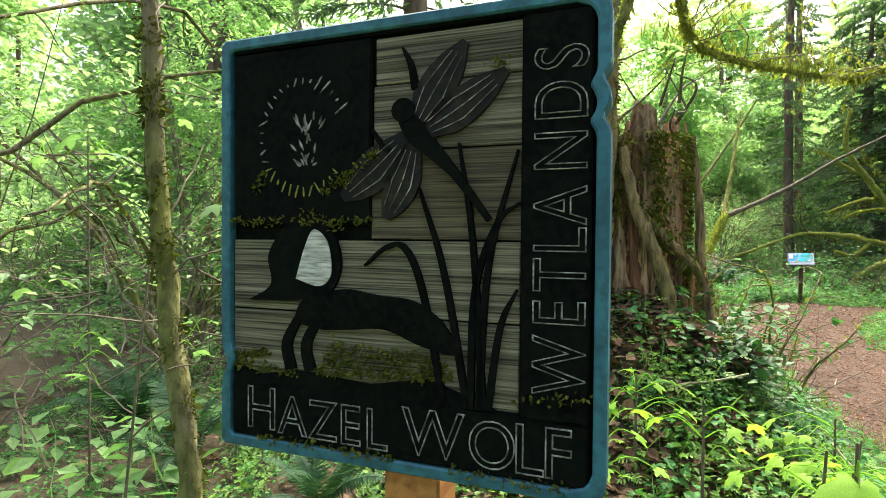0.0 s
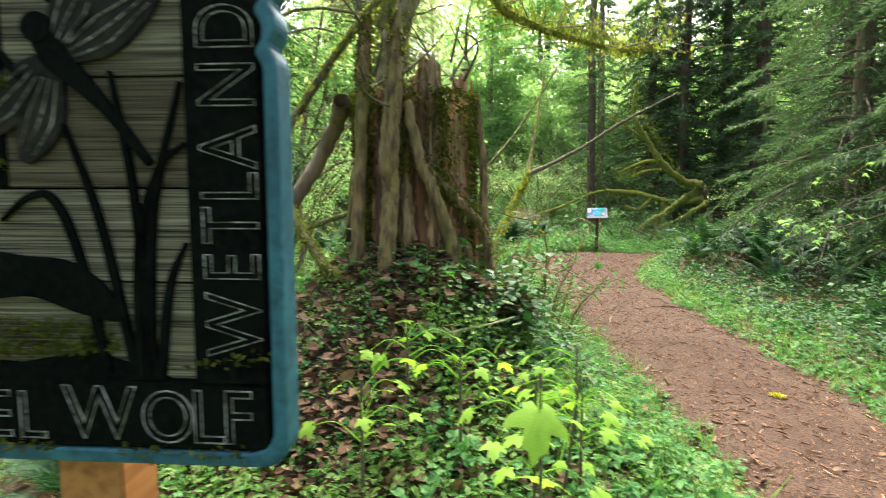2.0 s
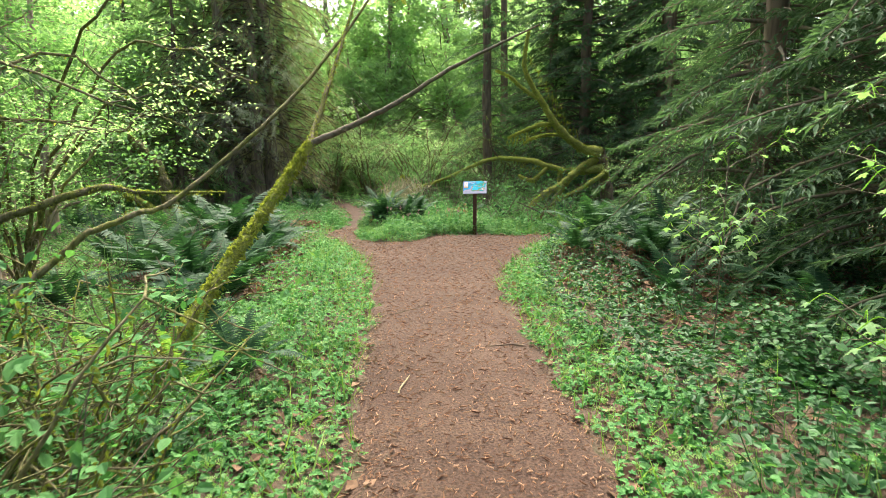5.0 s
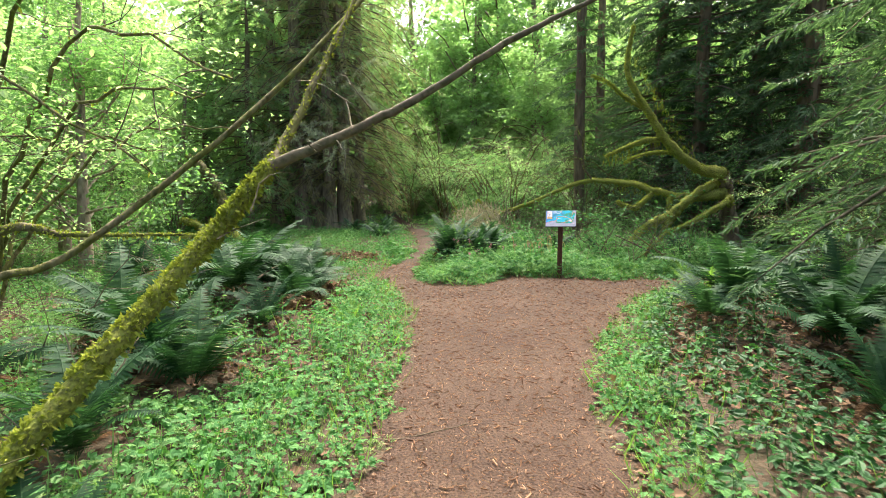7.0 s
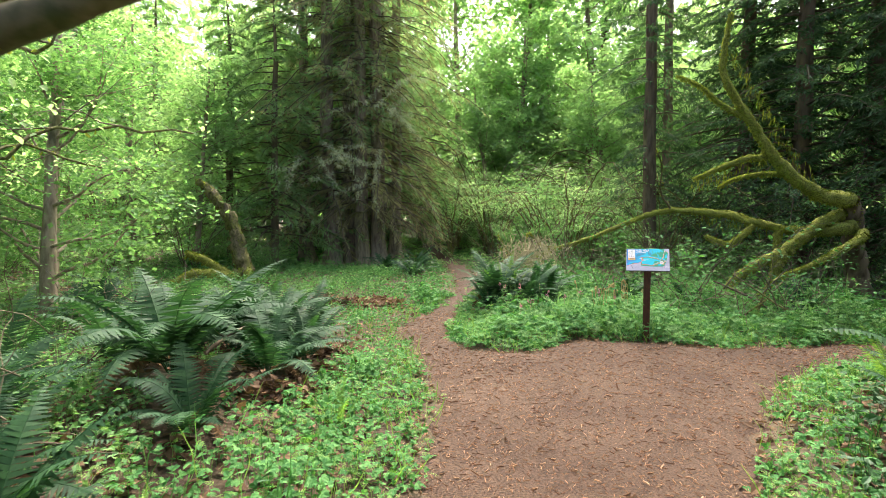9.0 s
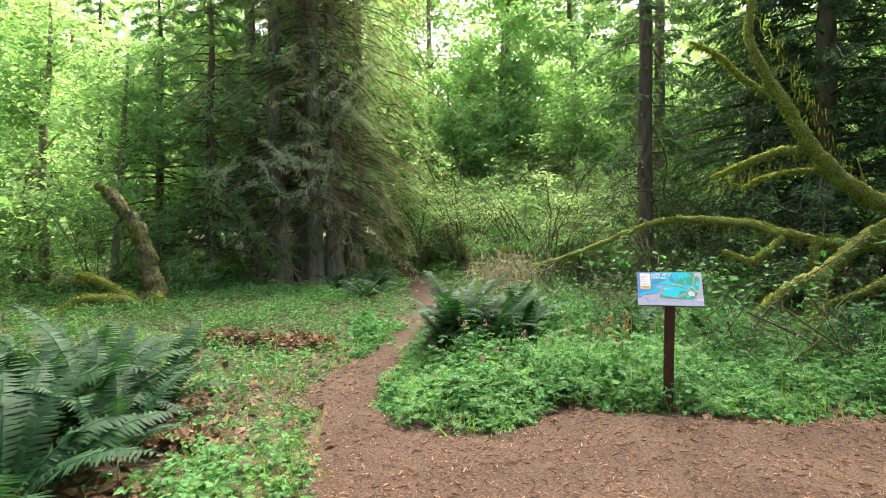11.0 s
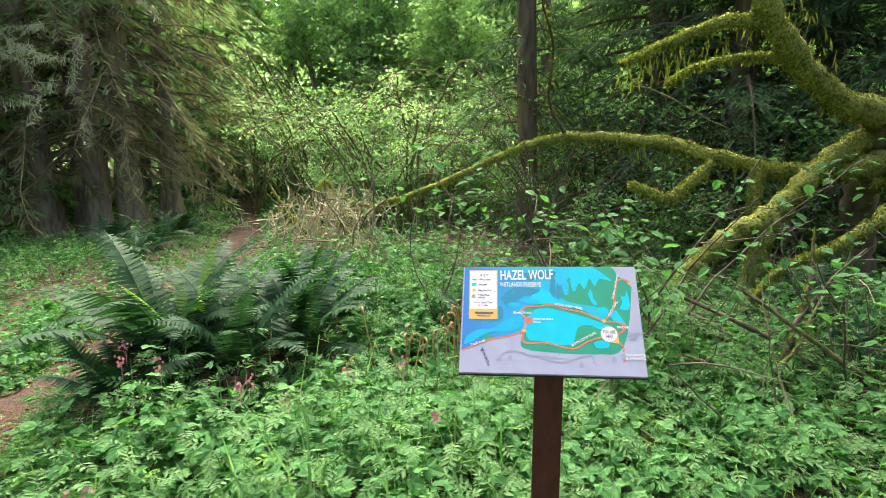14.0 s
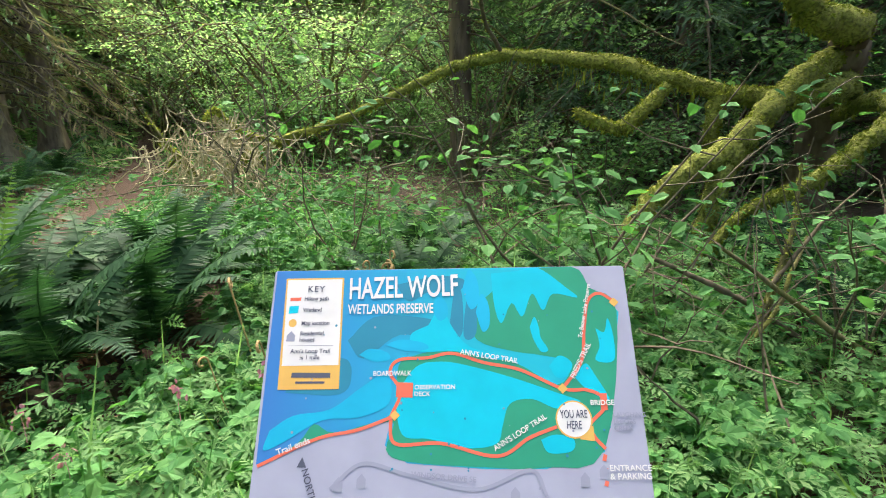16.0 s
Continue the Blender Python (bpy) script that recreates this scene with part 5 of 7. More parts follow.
limb("limb", maple, [(12.25, 15.04, 2.75), (11.8, 15.2, 2.72), (11.33, 15.32, 2.55), (10.9, 15.4, 2.35)], (0.07, 0.05, 0.03), M_MOSS, 8, 8, 0.14, 1800, seed=43, **TH)
limb("limb", maple, [(12.5, 15.05, 2.45), (12.1, 15.25, 2.45), (11.69, 15.38, 2.36), (11.4, 15.4, 2.2)], (0.045, 0.035, 0.02), M_MOSS, 8, 8, 0.14, 1200, seed=44, **TH)
limb("limb", maple, [(11.75, 15.05, 3.35), (11.2, 15.2, 3.7), (10.73, 15.12, 3.96), (10.3, 15.1, 4.1)], (0.055, 0.04, 0.02), M_MOSS, 8, 8, 0.14, 1400, seed=45, **TH)
limb("limb", maple, [(13.9, 14.96, 1.5), (13.28, 15.08, 1.42), (13.01, 15.39, 1.42), (12.55, 15.81, 1.57), (12.33, 16.45, 1.73), (11.66, 17.26, 1.82)], (0.13, 0.09, 0.07, 0.075, 0.06), M_MOSS, 8, 12, 0.14, 6000, seed=46, **TH)
limb("limb", maple, [(11.66, 17.26, 1.82), (11.25, 17.6, 1.68), (10.8, 17.95, 1.43), (10.1, 18.4, 1.08), (9.5, 18.68, 0.86), (9.0, 18.85, 0.56), (8.75, 19.0, 0.15)], (0.06, 0.05, 0.04, 0.045, 0.03), M_MOSS, 8, 10, 0.16, 3000, 0.028, 0.5, 47)
limb("limb", maple, [(9.6, 18.65, 0.9), (9.2, 18.8, 1.0), (8.95, 18.75, 1.25), (8.8, 18.6, 1.15)], (0.03, 0.022, 0.01), M_MOSS, 8, 8, 0.1, 600, 0.026, 0.6, 56)
limb("prop", maple, [(13.75, 15.05, 1.75), (13.4, 15.05, 1.62), (12.94, 15.08, 1.32), (12.5, 15.11, 0.99), (12.11, 15.2, 0.80), (11.69, 15.26, 0.50), (11.3, 15.3, 0.0)], (0.10, 0.105, 0.095, 0.06), M_MOSS, 8, 10, 0.14, 4400, seed=48, **TH)
limb("prop", maple, [(12.75, 15.1, 1.15), (12.5, 15.08, 0.9), (12.36, 15.1, 0.55), (12.25, 15.1, 0.0)], (0.10, 0.09, 0.07), M_MOSS, 8, 10, 0.14, 2400, seed=49, **TH)
limb("prop", maple, [(12.75, 15.45, 1.42), (12.72, 15.45, 1.15), (12.7, 15.45, 0.9)], (0.07, 0.06, 0.03), M_MOSS, 6, 8, 0.14, 1200, seed=50, **TH)
limb("prop", maple, [(12.5, 15.8, 1.5), (12.2, 15.9, 1.2), (12.05, 15.95, 1.13), (11.76, 16.18, 1.27)], (0.06, 0.065, 0.04), M_MOSS, 6, 8, 0.14, 1800, seed=51, **TH)
limb("limb", maple, [(13.4, 14.3, 1.35), (12.85, 14.33, 1.06), (12.4, 14.4, 0.82), (12.01, 14.6, 0.6), (11.5, 14.7, 0.1)], (0.07, 0.055, 0.04, 0.025), M_MOSS, 8, 8, 0.14, 2600, seed=52, **TH)
limb("limb", maple, [(14.35, 15.3, 1.2), (13.8, 14.7, 1.38), (13.4, 14.3, 1.35)], (0.09, 0.075), M_MOSS, 6, 8, 0.06, 600, seed=53, **TH)
limb("limb", maple, [(11.66, 17.26, 1.82), (11.3, 17.1, 2.2), (11.0, 16.6, 2.7), (10.6, 16.2, 3.0)], (0.025, 0.012), M_TWIG, 6, 6, 0.05, 60, seed=54)
pl = Pile()
r_ = np.random.default_rng(55)
for p, q, k in (((13.15, 14.99, 2.0), (11.3, 15.1, 4.6), 240), ((12.2, 15.1, 2.7), (10.9, 15.4, 2.3), 120), ((12.9, 15.3, 1.4), (11.7, 17.2, 1.75), 150)):
    c = np.array(p) + r_.random(k)[:, None] * (np.array(q) - np.array(p)) + r_.normal(0, 0.06, (k, 3))
    pl.leaves(LEAF_LONG, c, np.array([0, 0, -1.0]) + r_.normal(0, 0.15, (k, 3)), ball(r_, k), r_.uniform(0.04, 0.15, k), 0.7)
tagged(part_of("hanging_moss", pl.mesh("hanging_moss", M_MOSSTUFT), maple), kind="stuff")

snag = thing("broken_snag", "broken leaning dead trunk with mossy roots at its foot", "stump")
limb("trunk", snag, [(2.05, 20.6, -0.1), (2.0, 20.65, 0.7), (1.85, 20.7, 1.4), (1.5, 20.75, 1.95), (1.25, 20.8, 2.3), (1.0, 20.82, 2.5)], (0.30, 0.18, 0.15, 0.14, 0.12, 0.06), M_MOSSBARK, 8, 14, 0.22, 900, 0.04, 0.5, 61)
for q, pts in enumerate((((1.9, 20.5, 0.1), (1.3, 20.2, 0.55), (0.9, 20.1, 0.75)), ((1.9, 20.4, 0.1), (1.2, 19.9, 0.3), (0.7, 19.6, 0.1)), ((2.1, 20.5, 0.3), (2.4, 20.2, 0.1), (2.5, 20.0, -0.1)))):
    limb("root", snag, pts, (0.13, 0.10, 0.07), M_MOSS, 6, 8, 0.1, 700, 0.05, 0.5, 62 + q)

# dead tangle of pale twigs where the long limb comes down
brush = thing("brush_pile", "tangled pile of pale dead twigs", "branches")
r_ = np.random.default_rng(66)
st = np.stack([r_.normal(8.95, 0.36, 420).clip(8.2, 11), r_.normal(18.6, 0.5, 420), r_.uniform(0.3, 1.3, 420) * (1 - 0.25 * np.linspace(-1, 1, 420) ** 2)], -1)
pl = Pile()
for p in st:
    d = np.array([r_.normal(-0.1, 0.4), r_.normal(-0.1, 0.35), r_.normal(-1.0, 0.4)])
    pl.tube(limb_path(r_, p, d, r_.uniform(0.3, 0.8), 6, 0.7), (0.0075, 0.003), 4)
tagged(part_of("twig_rest", pl.mesh("twig_rest", M_DEADTWIG), brush), kind="stuff")
for q in range(5):
    a = r_.uniform(0, 6.28)
    limb("branch", brush, [(8.95, 18.7, 0.0), (8.95 + 0.5 * math.cos(a), 18.7 + 0.5 * math.sin(a), 0.7), (8.95 + 0.8 * math.cos(a), 18.7 + 0.8 * math.sin(a), 0.8 + r_.normal(0, 0.3))], (0.03, 0.012), M_MOSSBARK, 6, 6, 0.05, 160, 0.03, 0.5, 70 + q)

# the dead sapling and the stick lying against it beside the board
dead = thing("dead_sapling", "thin dead sapling with a mossy foot and bare side shoot", "tree")
limb("stem", dead, [(10.78, 13.71, -0.1), (10.97, 13.76, 0.34), (11.17, 13.8, 0.74), (11.27, 13.87, 1.12)], (0.035, 0.026, 0.014, 0.007), M_MOSSBARK, 8, 8, 0.1, 260, 0.022, 0.5, 181)
limb("side_shoot", dead, [(11.02, 13.77, 0.5), (11.31, 13.74, 0.8), (11.52, 13.68, 0.99)], (0.013, 0.005), M_TWIG, 6, 6, 0.08, 0, seed=182)
limb("side_shoot", dead, [(11.12, 13.79, 0.64), (11.04, 13.9, 0.92), (11.06, 13.95, 1.15)], (0.008, 0.003), M_TWIG, 6, 6, 0.08, 0, seed=183)
lying = thing("fallen_stick", "weathered fallen stick lying in the herbs", "stick")
limb("stick", lying, [(10.45, 14.16, 0.66), (10.75, 13.95, 0.5), (10.97, 13.79, 0.36), (11.25, 13.52, 0.1), (11.45, 13.3, -0.12)], (0.012, 0.017, 0.02, 0.018), M_TWIG, 8, 7, 0.12, 0, seed=184)

# the leaning dark limb, mossy arches and sapling by the stump
fallen = thing("fallen_limb", "dark dead limb leaning against the stump", "branch")
limb("limb", fallen, [(0.72, 3.62, 2.15), (0.66, 3.95, 1.92), (0.4, 4.0, 1.5), (0.09, 3.86, 1.0), (-0.15, 3.8, 0.55)], (0.06, 0.05, 0.042, 0.03), M_BARK, 8, 8, 0.12, 0, seed=81)
limb("limb", fallen, [(0.5, 4.0, 1.65), (0.3, 4.1, 1.25), (0.15, 4.1, 0.75)], (0.05, 0.03), M_BARK, 8, 8, 0.12, 0, seed=82)
arch = thing("mossy_sapling", "thin arching sapling stems thick with hanging moss", "tree")
for q, pts in enumerate((((-0.35, 3.3, 0.2), (-0.05, 3.6, 1.0), (0.25, 3.85, 1.75), (0.6, 3.5, 2.3), (0.95, 3.2, 2.75)), ((-0.6, 3.3, 0.3), (-0.3, 3.5, 1.25), (0.03, 3.7, 1.55), (0.28, 3.8, 1.78)), ((0.9, 3.2, 2.5), (1.05, 3.15, 2.9), (1.2, 3.25, 3.4), (1.25, 3.3, 4.2)), ((0.35, 3.75, 1.5), (0.55, 3.4, 1.15), (0.72, 3.15, 1.0), (0.75, 3.05, 0.7)))):
    limb("stem", arch, pts, (0.035, 0.03, 0.022), M_MOSSBARK, 8, 7, 0.05, 900, 0.026, 0.8, 90 + q)
sap = thing("young_tree", "slim grey sapling trunk with patches of moss", "tree")
limb("trunk", sap, [(-0.78, 1.73, 0.0), (-0.80, 1.73, 0.71), (-0.9, 1.75, 1.4), (-0.96, 1.77, 2.32), (-1.0, 1.8, 3.6), (-0.95, 1.85, 5.0)], (0.042, 0.036, 0.03, 0.026, 0.018), M_MOSSBARK, 9, 10, 0.09, 1500, 0.013, 0.5, 95, tuft_mat=M_DARKMOSS)
pl = Pile()
r_ = np.random.default_rng(96)
for z_, k_ in ((0.75, 200), (0.98, 260), (1.22, 140), (1.5, 220), (1.72, 120), (1.98, 260), (2.2, 120)):
    xs = np.interp(z_, (0.71, 1.4, 2.32), (-0.80, -0.9, -0.96))
    moss_on(pl, np.array([(xs, 1.74, z_ - 0.07), (xs, 1.745, z_), (xs - 0.005, 1.75, z_ + 0.07)]), (0.03, 0.036, 0.028), k_, 0.02, r_, 0.5)
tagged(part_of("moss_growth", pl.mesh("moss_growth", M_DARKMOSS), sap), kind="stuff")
twig_rest(sap, [(-0.9, 1.75, z) for z in (0.9, 1.1, 1.4, 1.6, 1.9, 2.2, 2.3)], 0.45, 96, M_TWIG, 0.004)

# mossy thicket between the stump and the trail
bramble = thing("bramble_thicket", "thin bare mossy stems with sparse grey green leaves", "shrub")
r_ = np.random.default_rng(330)
stems_, mossy_, leafy_ = Pile(), Pile(), Pile()
for q in range(130):
    x_, y_ = r_.uniform(1.6, 2.5), r_.uniform(3.5, 5.6)
    if trail_distance(np.array([x_]), np.array([y_]))[0] > -0.8:
        continue
    P = limb_path(r_, (x_, y_, ground_at(x_, y_) - 0.05), (r_.normal(-0.1, 0.25), r_.normal(0.0, 0.25), 1), r_.uniform(0.5, 1.3), 9, 0.5)
    stems_.tube(P, (0.011, 0.008, 0.004), 5)
    moss_on(mossy_, P, (0.012, 0.008), 55, 0.022, r_, 0.8)
    for _ in range(4):
        w = limb_path(r_, P[int(r_.integers(3, 10))], ball(r_, 1)[0] * (1, 1, 0.5), r_.uniform(0.25, 0.6), 5, 0.6)
        stems_.tube(w, (0.005, 0.002), 4)
        c = w[r_.integers(1, 6, size=7)] + r_.normal(0, 0.03, (7, 3))
        leafy_.leaves(LEAF, c, ball(r_, 7) * (1, 1, 0.4) - (0, 0, 0.2), ball(r_, 7) * 0.6 + (0, 0, 1), r_.uniform(0.03, 0.07, 7), 1.1)
tagged(part_of("twig_rest", stems_.mesh("twig_rest", M_MOSSBARK, True), bramble), kind="stuff")
tagged(part_of("moss_growth", mossy_.mesh("moss_growth", M_MOSSTUFT), bramble), kind="stuff")
tagged(part_of("foliage", leafy_.mesh("foliage", M_HERB), bramble), kind="stuff")

# overhead bough hung with moss
bough = thing("mossy_bough", "long bough hung with thick moss and lichen", "branch")
limb("limb", bough, [(1.5, 4.7, 5.0), (2.3, 5.5, 4.2), (3.0, 6.5, 3.92), (3.8, 6.75, 3.75), (5.0, 6.8, 3.6), (5.6, 6.9, 3.75)], (0.07, 0.055, 0.05, 0.03, 0.012), M_MOSS, 10, 9, 0.06, 2600, 0.045, 0.7, 97)
limb("trunk", bough, [(0.75, 4.35, 0.3), (1.0, 4.4, 1.8), (1.3, 4.45, 3.0), (1.5, 4.55, 3.8), (1.5, 4.7, 5.0)], (0.12, 0.10, 0.08, 0.06), M_MOSSBARK, 8, 12, 0.12, 2200, 0.035, 0.6, 98)
pl = Pile()
r_ = np.random.default_rng(99)
c = np.array([2.4, 6.6, 4.2]) + r_.random(260)[:, None] * np.array([2.9, 0.2, -0.55]) + r_.normal(0, 0.06, (260, 3))
pl.leaves(LEAF_LONG, c, np.array([0, 0, -1.0]) + r_.normal(0, 0.15, (260, 3)), ball(r_, 260), r_.uniform(0.06, 0.22, 260), 0.6)
tagged(part_of("hanging_moss", pl.mesh("hanging_moss", M_MOSSTUFT), bough), kind="stuff")
twigs_, shag_ = Pile(), Pile()
spine = curve([(1.5, 4.7, 5.0), (2.3, 5.5, 4.2), (3.0, 6.5, 3.92), (3.8, 6.75, 3.75), (5.0, 6.8, 3.6), (5.6, 6.9, 3.75)], 10)
for q in range(70):
    w = limb_path(r_, spine[int(r_.integers(3, len(spine)))], (r_.normal(0, 1), r_.normal(0, 0.8), r_.normal(0.5, 0.6)), r_.uniform(0.5, 1.7), 7, 0.5)
    w = w[w[:, 2] > 3.35]
    if len(w) < 3:
        continue
    twigs_.tube(w, (0.008, 0.003), 4)
    moss_on(shag_, w, (0.012, 0.008), 45, 0.035, r_, 1.2)
tagged(part_of("twig_rest", twigs_.mesh("twig_rest", M_TWIG), bough), kind="stuff")
tagged(part_of("moss_growth", shag_.mesh("moss_growth", M_MOSSTUFT), bough), kind="stuff")

# ---- the clump of great firs beside the far trail ----
M_OLDSPRAY = leaf_mat("bare_fir_twig", [(0.0, (0.22, 0.195, 0.13)), (0.6, (0.34, 0.305, 0.205)), (1.0, (0.47, 0.43, 0.31))], 0.6, 0.9, 0.1)


def great_fir(x, y, radius, seed, label):
    r = np.random.default_rng(seed)
    e = thing("fir_tree", label, "tree", "great firs in a clump", at=(x, y, ground_at(x, y)))
    bole, wood, spray_, green = Pile(), Pile(), Pile(), Pile()
    H = 24.0
    zs = np.concatenate([np.linspace(-0.2, 2.0, 8), np.linspace(3, H, 12)])
    trunk = np.stack([r.normal(0, 0.025, 20).cumsum(), r.normal(0, 0.025, 20).cumsum(), zs], -1)
    R = radius * (1.0 - 0.7 * np.clip(zs, 0, H) / H + 0.85 * np.exp(-np.clip(zs, 0, 9) / 0.45))
    a = np.linspace(0, 2 * np.pi, 22, endpoint=False)
    fl = 1 + 0.22 * np.sin(4 * a + seed)[None] * np.exp(-np.clip(zs, 0, 9) / 0.8)[:, None] + r.normal(0, 0.03, (20, 22))
    V = trunk[:, None] + (R[:, None] * fl)[..., None] * np.stack([np.cos(a), np.sin(a), 0 * a], -1)[None]
    i_, j_ = np.meshgrid(np.arange(19), np.arange(22), indexing="ij")
    bole.add(V.reshape(-1, 3), np.stack([i_ * 22 + j_, i_ * 22 + (j_ + 1) % 22, (i_ + 1) * 22 + (j_ + 1) % 22, (i_ + 1) * 22 + j_], -1).reshape(-1, 4))
    for q in range(90):
        z = 1.6 + 11 * (q / 90) + r.random()
        az = q * 2.4 + r.normal(0, 0.5)
        ln = r.uniform(1.4, 3.9)
        d = np.array([math.cos(az), math.sin(az), 0])
        s = np.linspace(0, 1, 7)
        P = np.array([0, 0, z]) + d * (ln * s)[:, None]
        P[:, 2] += ln * (r.uniform(-0.1, 0.15) * s - r.uniform(0.25, 0.7) * s * s)
        P[1:] += r.normal(0, 0.04, (6, 3))
        wood.tube(P, (0.03, 0.006), 4)
        k = 80
        u = r.uniform(0.12, 1, k)
        b = np.stack([np.interp(u, s, P[:, w]) for w in range(3)], -1)
        sd = np.cross(d, (0, 0, 1)) * r.choice([-1, 1], k)[:, None]
        spray_.leaves(LEAF_LONG, b, sd * 0.7 + d * 0.5 - np.array([0, 0, 0.8]) * r.uniform(0.2, 1.8, k)[:, None], ball(r, k), r.uniform(0.08, 0.36, k), 0.3)
        if z > 5.0 or q % 6 == 0:
            k = 45
            u = r.uniform(0.25, 1, k)
            b = np.stack([np.interp(u, s, P[:, w]) for w in range(3)], -1)
            off = r.uniform(0, 0.4, k) * ln * (1.05 - u)
            sd = np.cross(d, (0, 0, 1)) * r.choice([-1, 1], k)[:, None]
            green.leaves(SPRAY, b + sd * off[:, None] - np.array([0, 0, 0.4]) * off[:, None], sd * 0.6 + d * 0.8 - (0, 0, 0.4) + r.normal(0, 0.25, (k, 3)), np.array([0, 0, 1.0]) + r.normal(0, 0.35, (k, 3)), r.uniform(0.14, 0.28, k), 0.8)
    part_of("trunk", bole.mesh("trunk", M_BARK_GREY, True), e)
    tagged(part_of("branchwork", wood.mesh("branchwork", M_TWIG, True), e), kind="stuff")
    tagged(part_of("foliage", green.mesh("foliage", M_NEEDLE_LIT), e), kind="stuff")
    tagged(part_of("twig_curtain", spray_.mesh("twig_curtain", M_OLDSPRAY), e), kind="stuff")
    return e


for q, (x, y, rad) in enumerate([(4.1, 25.9, 0.26), (4.75, 26.6, 0.24), (5.2, 25.6, 0.24), (5.75, 25.9, 0.28), (6.5, 27.4, 0.22), (3.2, 27.5, 0.22)]):
    great_fir(x, y, rad, 140 + q, "great fir with bare drooping lichen-grey lower branches")
# lichen tassels on their front branches
lich = Pile()
r_ = np.random.default_rng(150)
for c0, k in (((4.4, 23.2, 3.7), 150), ((5.1, 23.0, 3.5), 190), ((4.8, 23.0, 2.9), 120), ((6.4, 23.6, 4.9), 150), ((3.6, 23.1, 3.2), 130), ((6.8, 23.8, 6.2), 110), ((5.6, 23.2, 5.2), 90)):
    for _ in range(4):
        w = limb_path(r_, np.array(c0) + r_.normal(0, 1, 3) * (0.4, 0.3, 0.25), (r_.normal(0, 0.8), -0.3, -0.5), 1.0, 8, 0.4)
        c = w[r_.integers(len(w), size=k)] + r_.normal(0, 0.035, (k, 3))
        lich.leaves(LEAF_LONG, c, np.array([0, 0, -0.7]) + r_.normal(0, 0.6, (k, 3)), ball(r_, k), r_.uniform(0.04, 0.16, k), 0.35)
tagged(new("hanging_lichen", lich.mesh("hanging_lichen", M_LICHEN)), "pale grey lichen tassels on bare fir branches", "lichen", kind="stuff")
# single trunks
TALL = [conifer(78, 17.0, 100, 110, 2.2, 2.1, M_NEEDLE, 0.19, 0.17)]
for q, (x, y, s) in enumerate([(12.82, 20.0, 0.9), (16.6, 25.1, 1.1), (16.8, 15.6, 1.3), (-0.56, 9.25, 1.3), (-4.5, 10.5, 1.1), (-7.0, 14.0, 1.1)]):
    plant(TALL, q, x, y, q * 61, s)

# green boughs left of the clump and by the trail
LIGHTCONE = [conifer(75, 9.0, 100, 110, 1.0, 2.8, M_NEEDLE_LIT, 0.2, 0.11)]
for q, (x, y, s) in enumerate([(2.3, 25.0, 1.0), (0.7, 26.0, 1.0)]):
    plant(LIGHTCONE, q, x, y, q * 80, s)


# ---- vine maples: many arching mossy stems ----
def vine_maple(seed, height, leaves, size, stems=9):
    r = np.random.default_rng(seed)
    e = thing("vine_maple", "arching thin mossy stems with fresh green leaves", "tree", "vine maples")
    tips, tw_, cr, mo = [], Pile(), Pile(), Pile()
    for q in range(stems):
        a = r.uniform(0, 6.28)
        d = np.array([math.cos(a), math.sin(a), 0])
        ln = height * r.uniform(0.6, 1.1)
        P = curve([(0, 0, -0.05), d * 0.22 * ln + (0, 0, 0.5 * ln), d * 0.6 * ln + (0, 0, 0.85 * ln) + r.normal(0, 0.1, 3), d * 1.05 * ln + (0, 0, r.uniform(0.55, 0.95) * ln)], 6)
        P[1:] += r.normal(0, 0.03, (len(P) - 1, 3))
        st_ = Pile()
        st_.tube(P, (0.03, 0.022, 0.01), 6, 0.05, r)
        part_of("stem", st_.mesh("stem", M_MOSSBARK, True), e)
        moss_on(mo, P, (0.028, 0.02, 0.012), 80, 0.03, r, 0.8)
        for _ in range(8):
            w = limb_path(r, P[int(r.integers(5, len(P)))], ball(r, 1)[0] * (1, 1, 0.5), r.uniform(0.4, 1.1), 5, 0.5)
            tw_.tube(w, (0.008, 0.002), 4)
            tips += [*w[1:]]
    tips = np.array(tips)
    c = tips[r.integers(len(tips), size=leaves)] + r.normal(0, 1, (leaves, 3)) * (0.12, 0.12, 0.05)
    cr.leaves(LEAF, c, ball(r, leaves) * (1, 1, 0.3) - (0, 0, 0.3), ball(r, leaves) * 0.4 + (0, 0, 1), r.uniform(0.6, 1.3, leaves) * size)
    tagged(part_of("twig_spray", tw_.mesh("twig_spray", M_TWIG), e), kind="stuff")
    tagged(part_of("moss_growth", mo.mesh("moss_growth", M_MOSSTUFT), e), kind="stuff")
    tagged(part_of("foliage", cr.mesh("foliage", M_BROAD), e), kind="stuff")
    return e


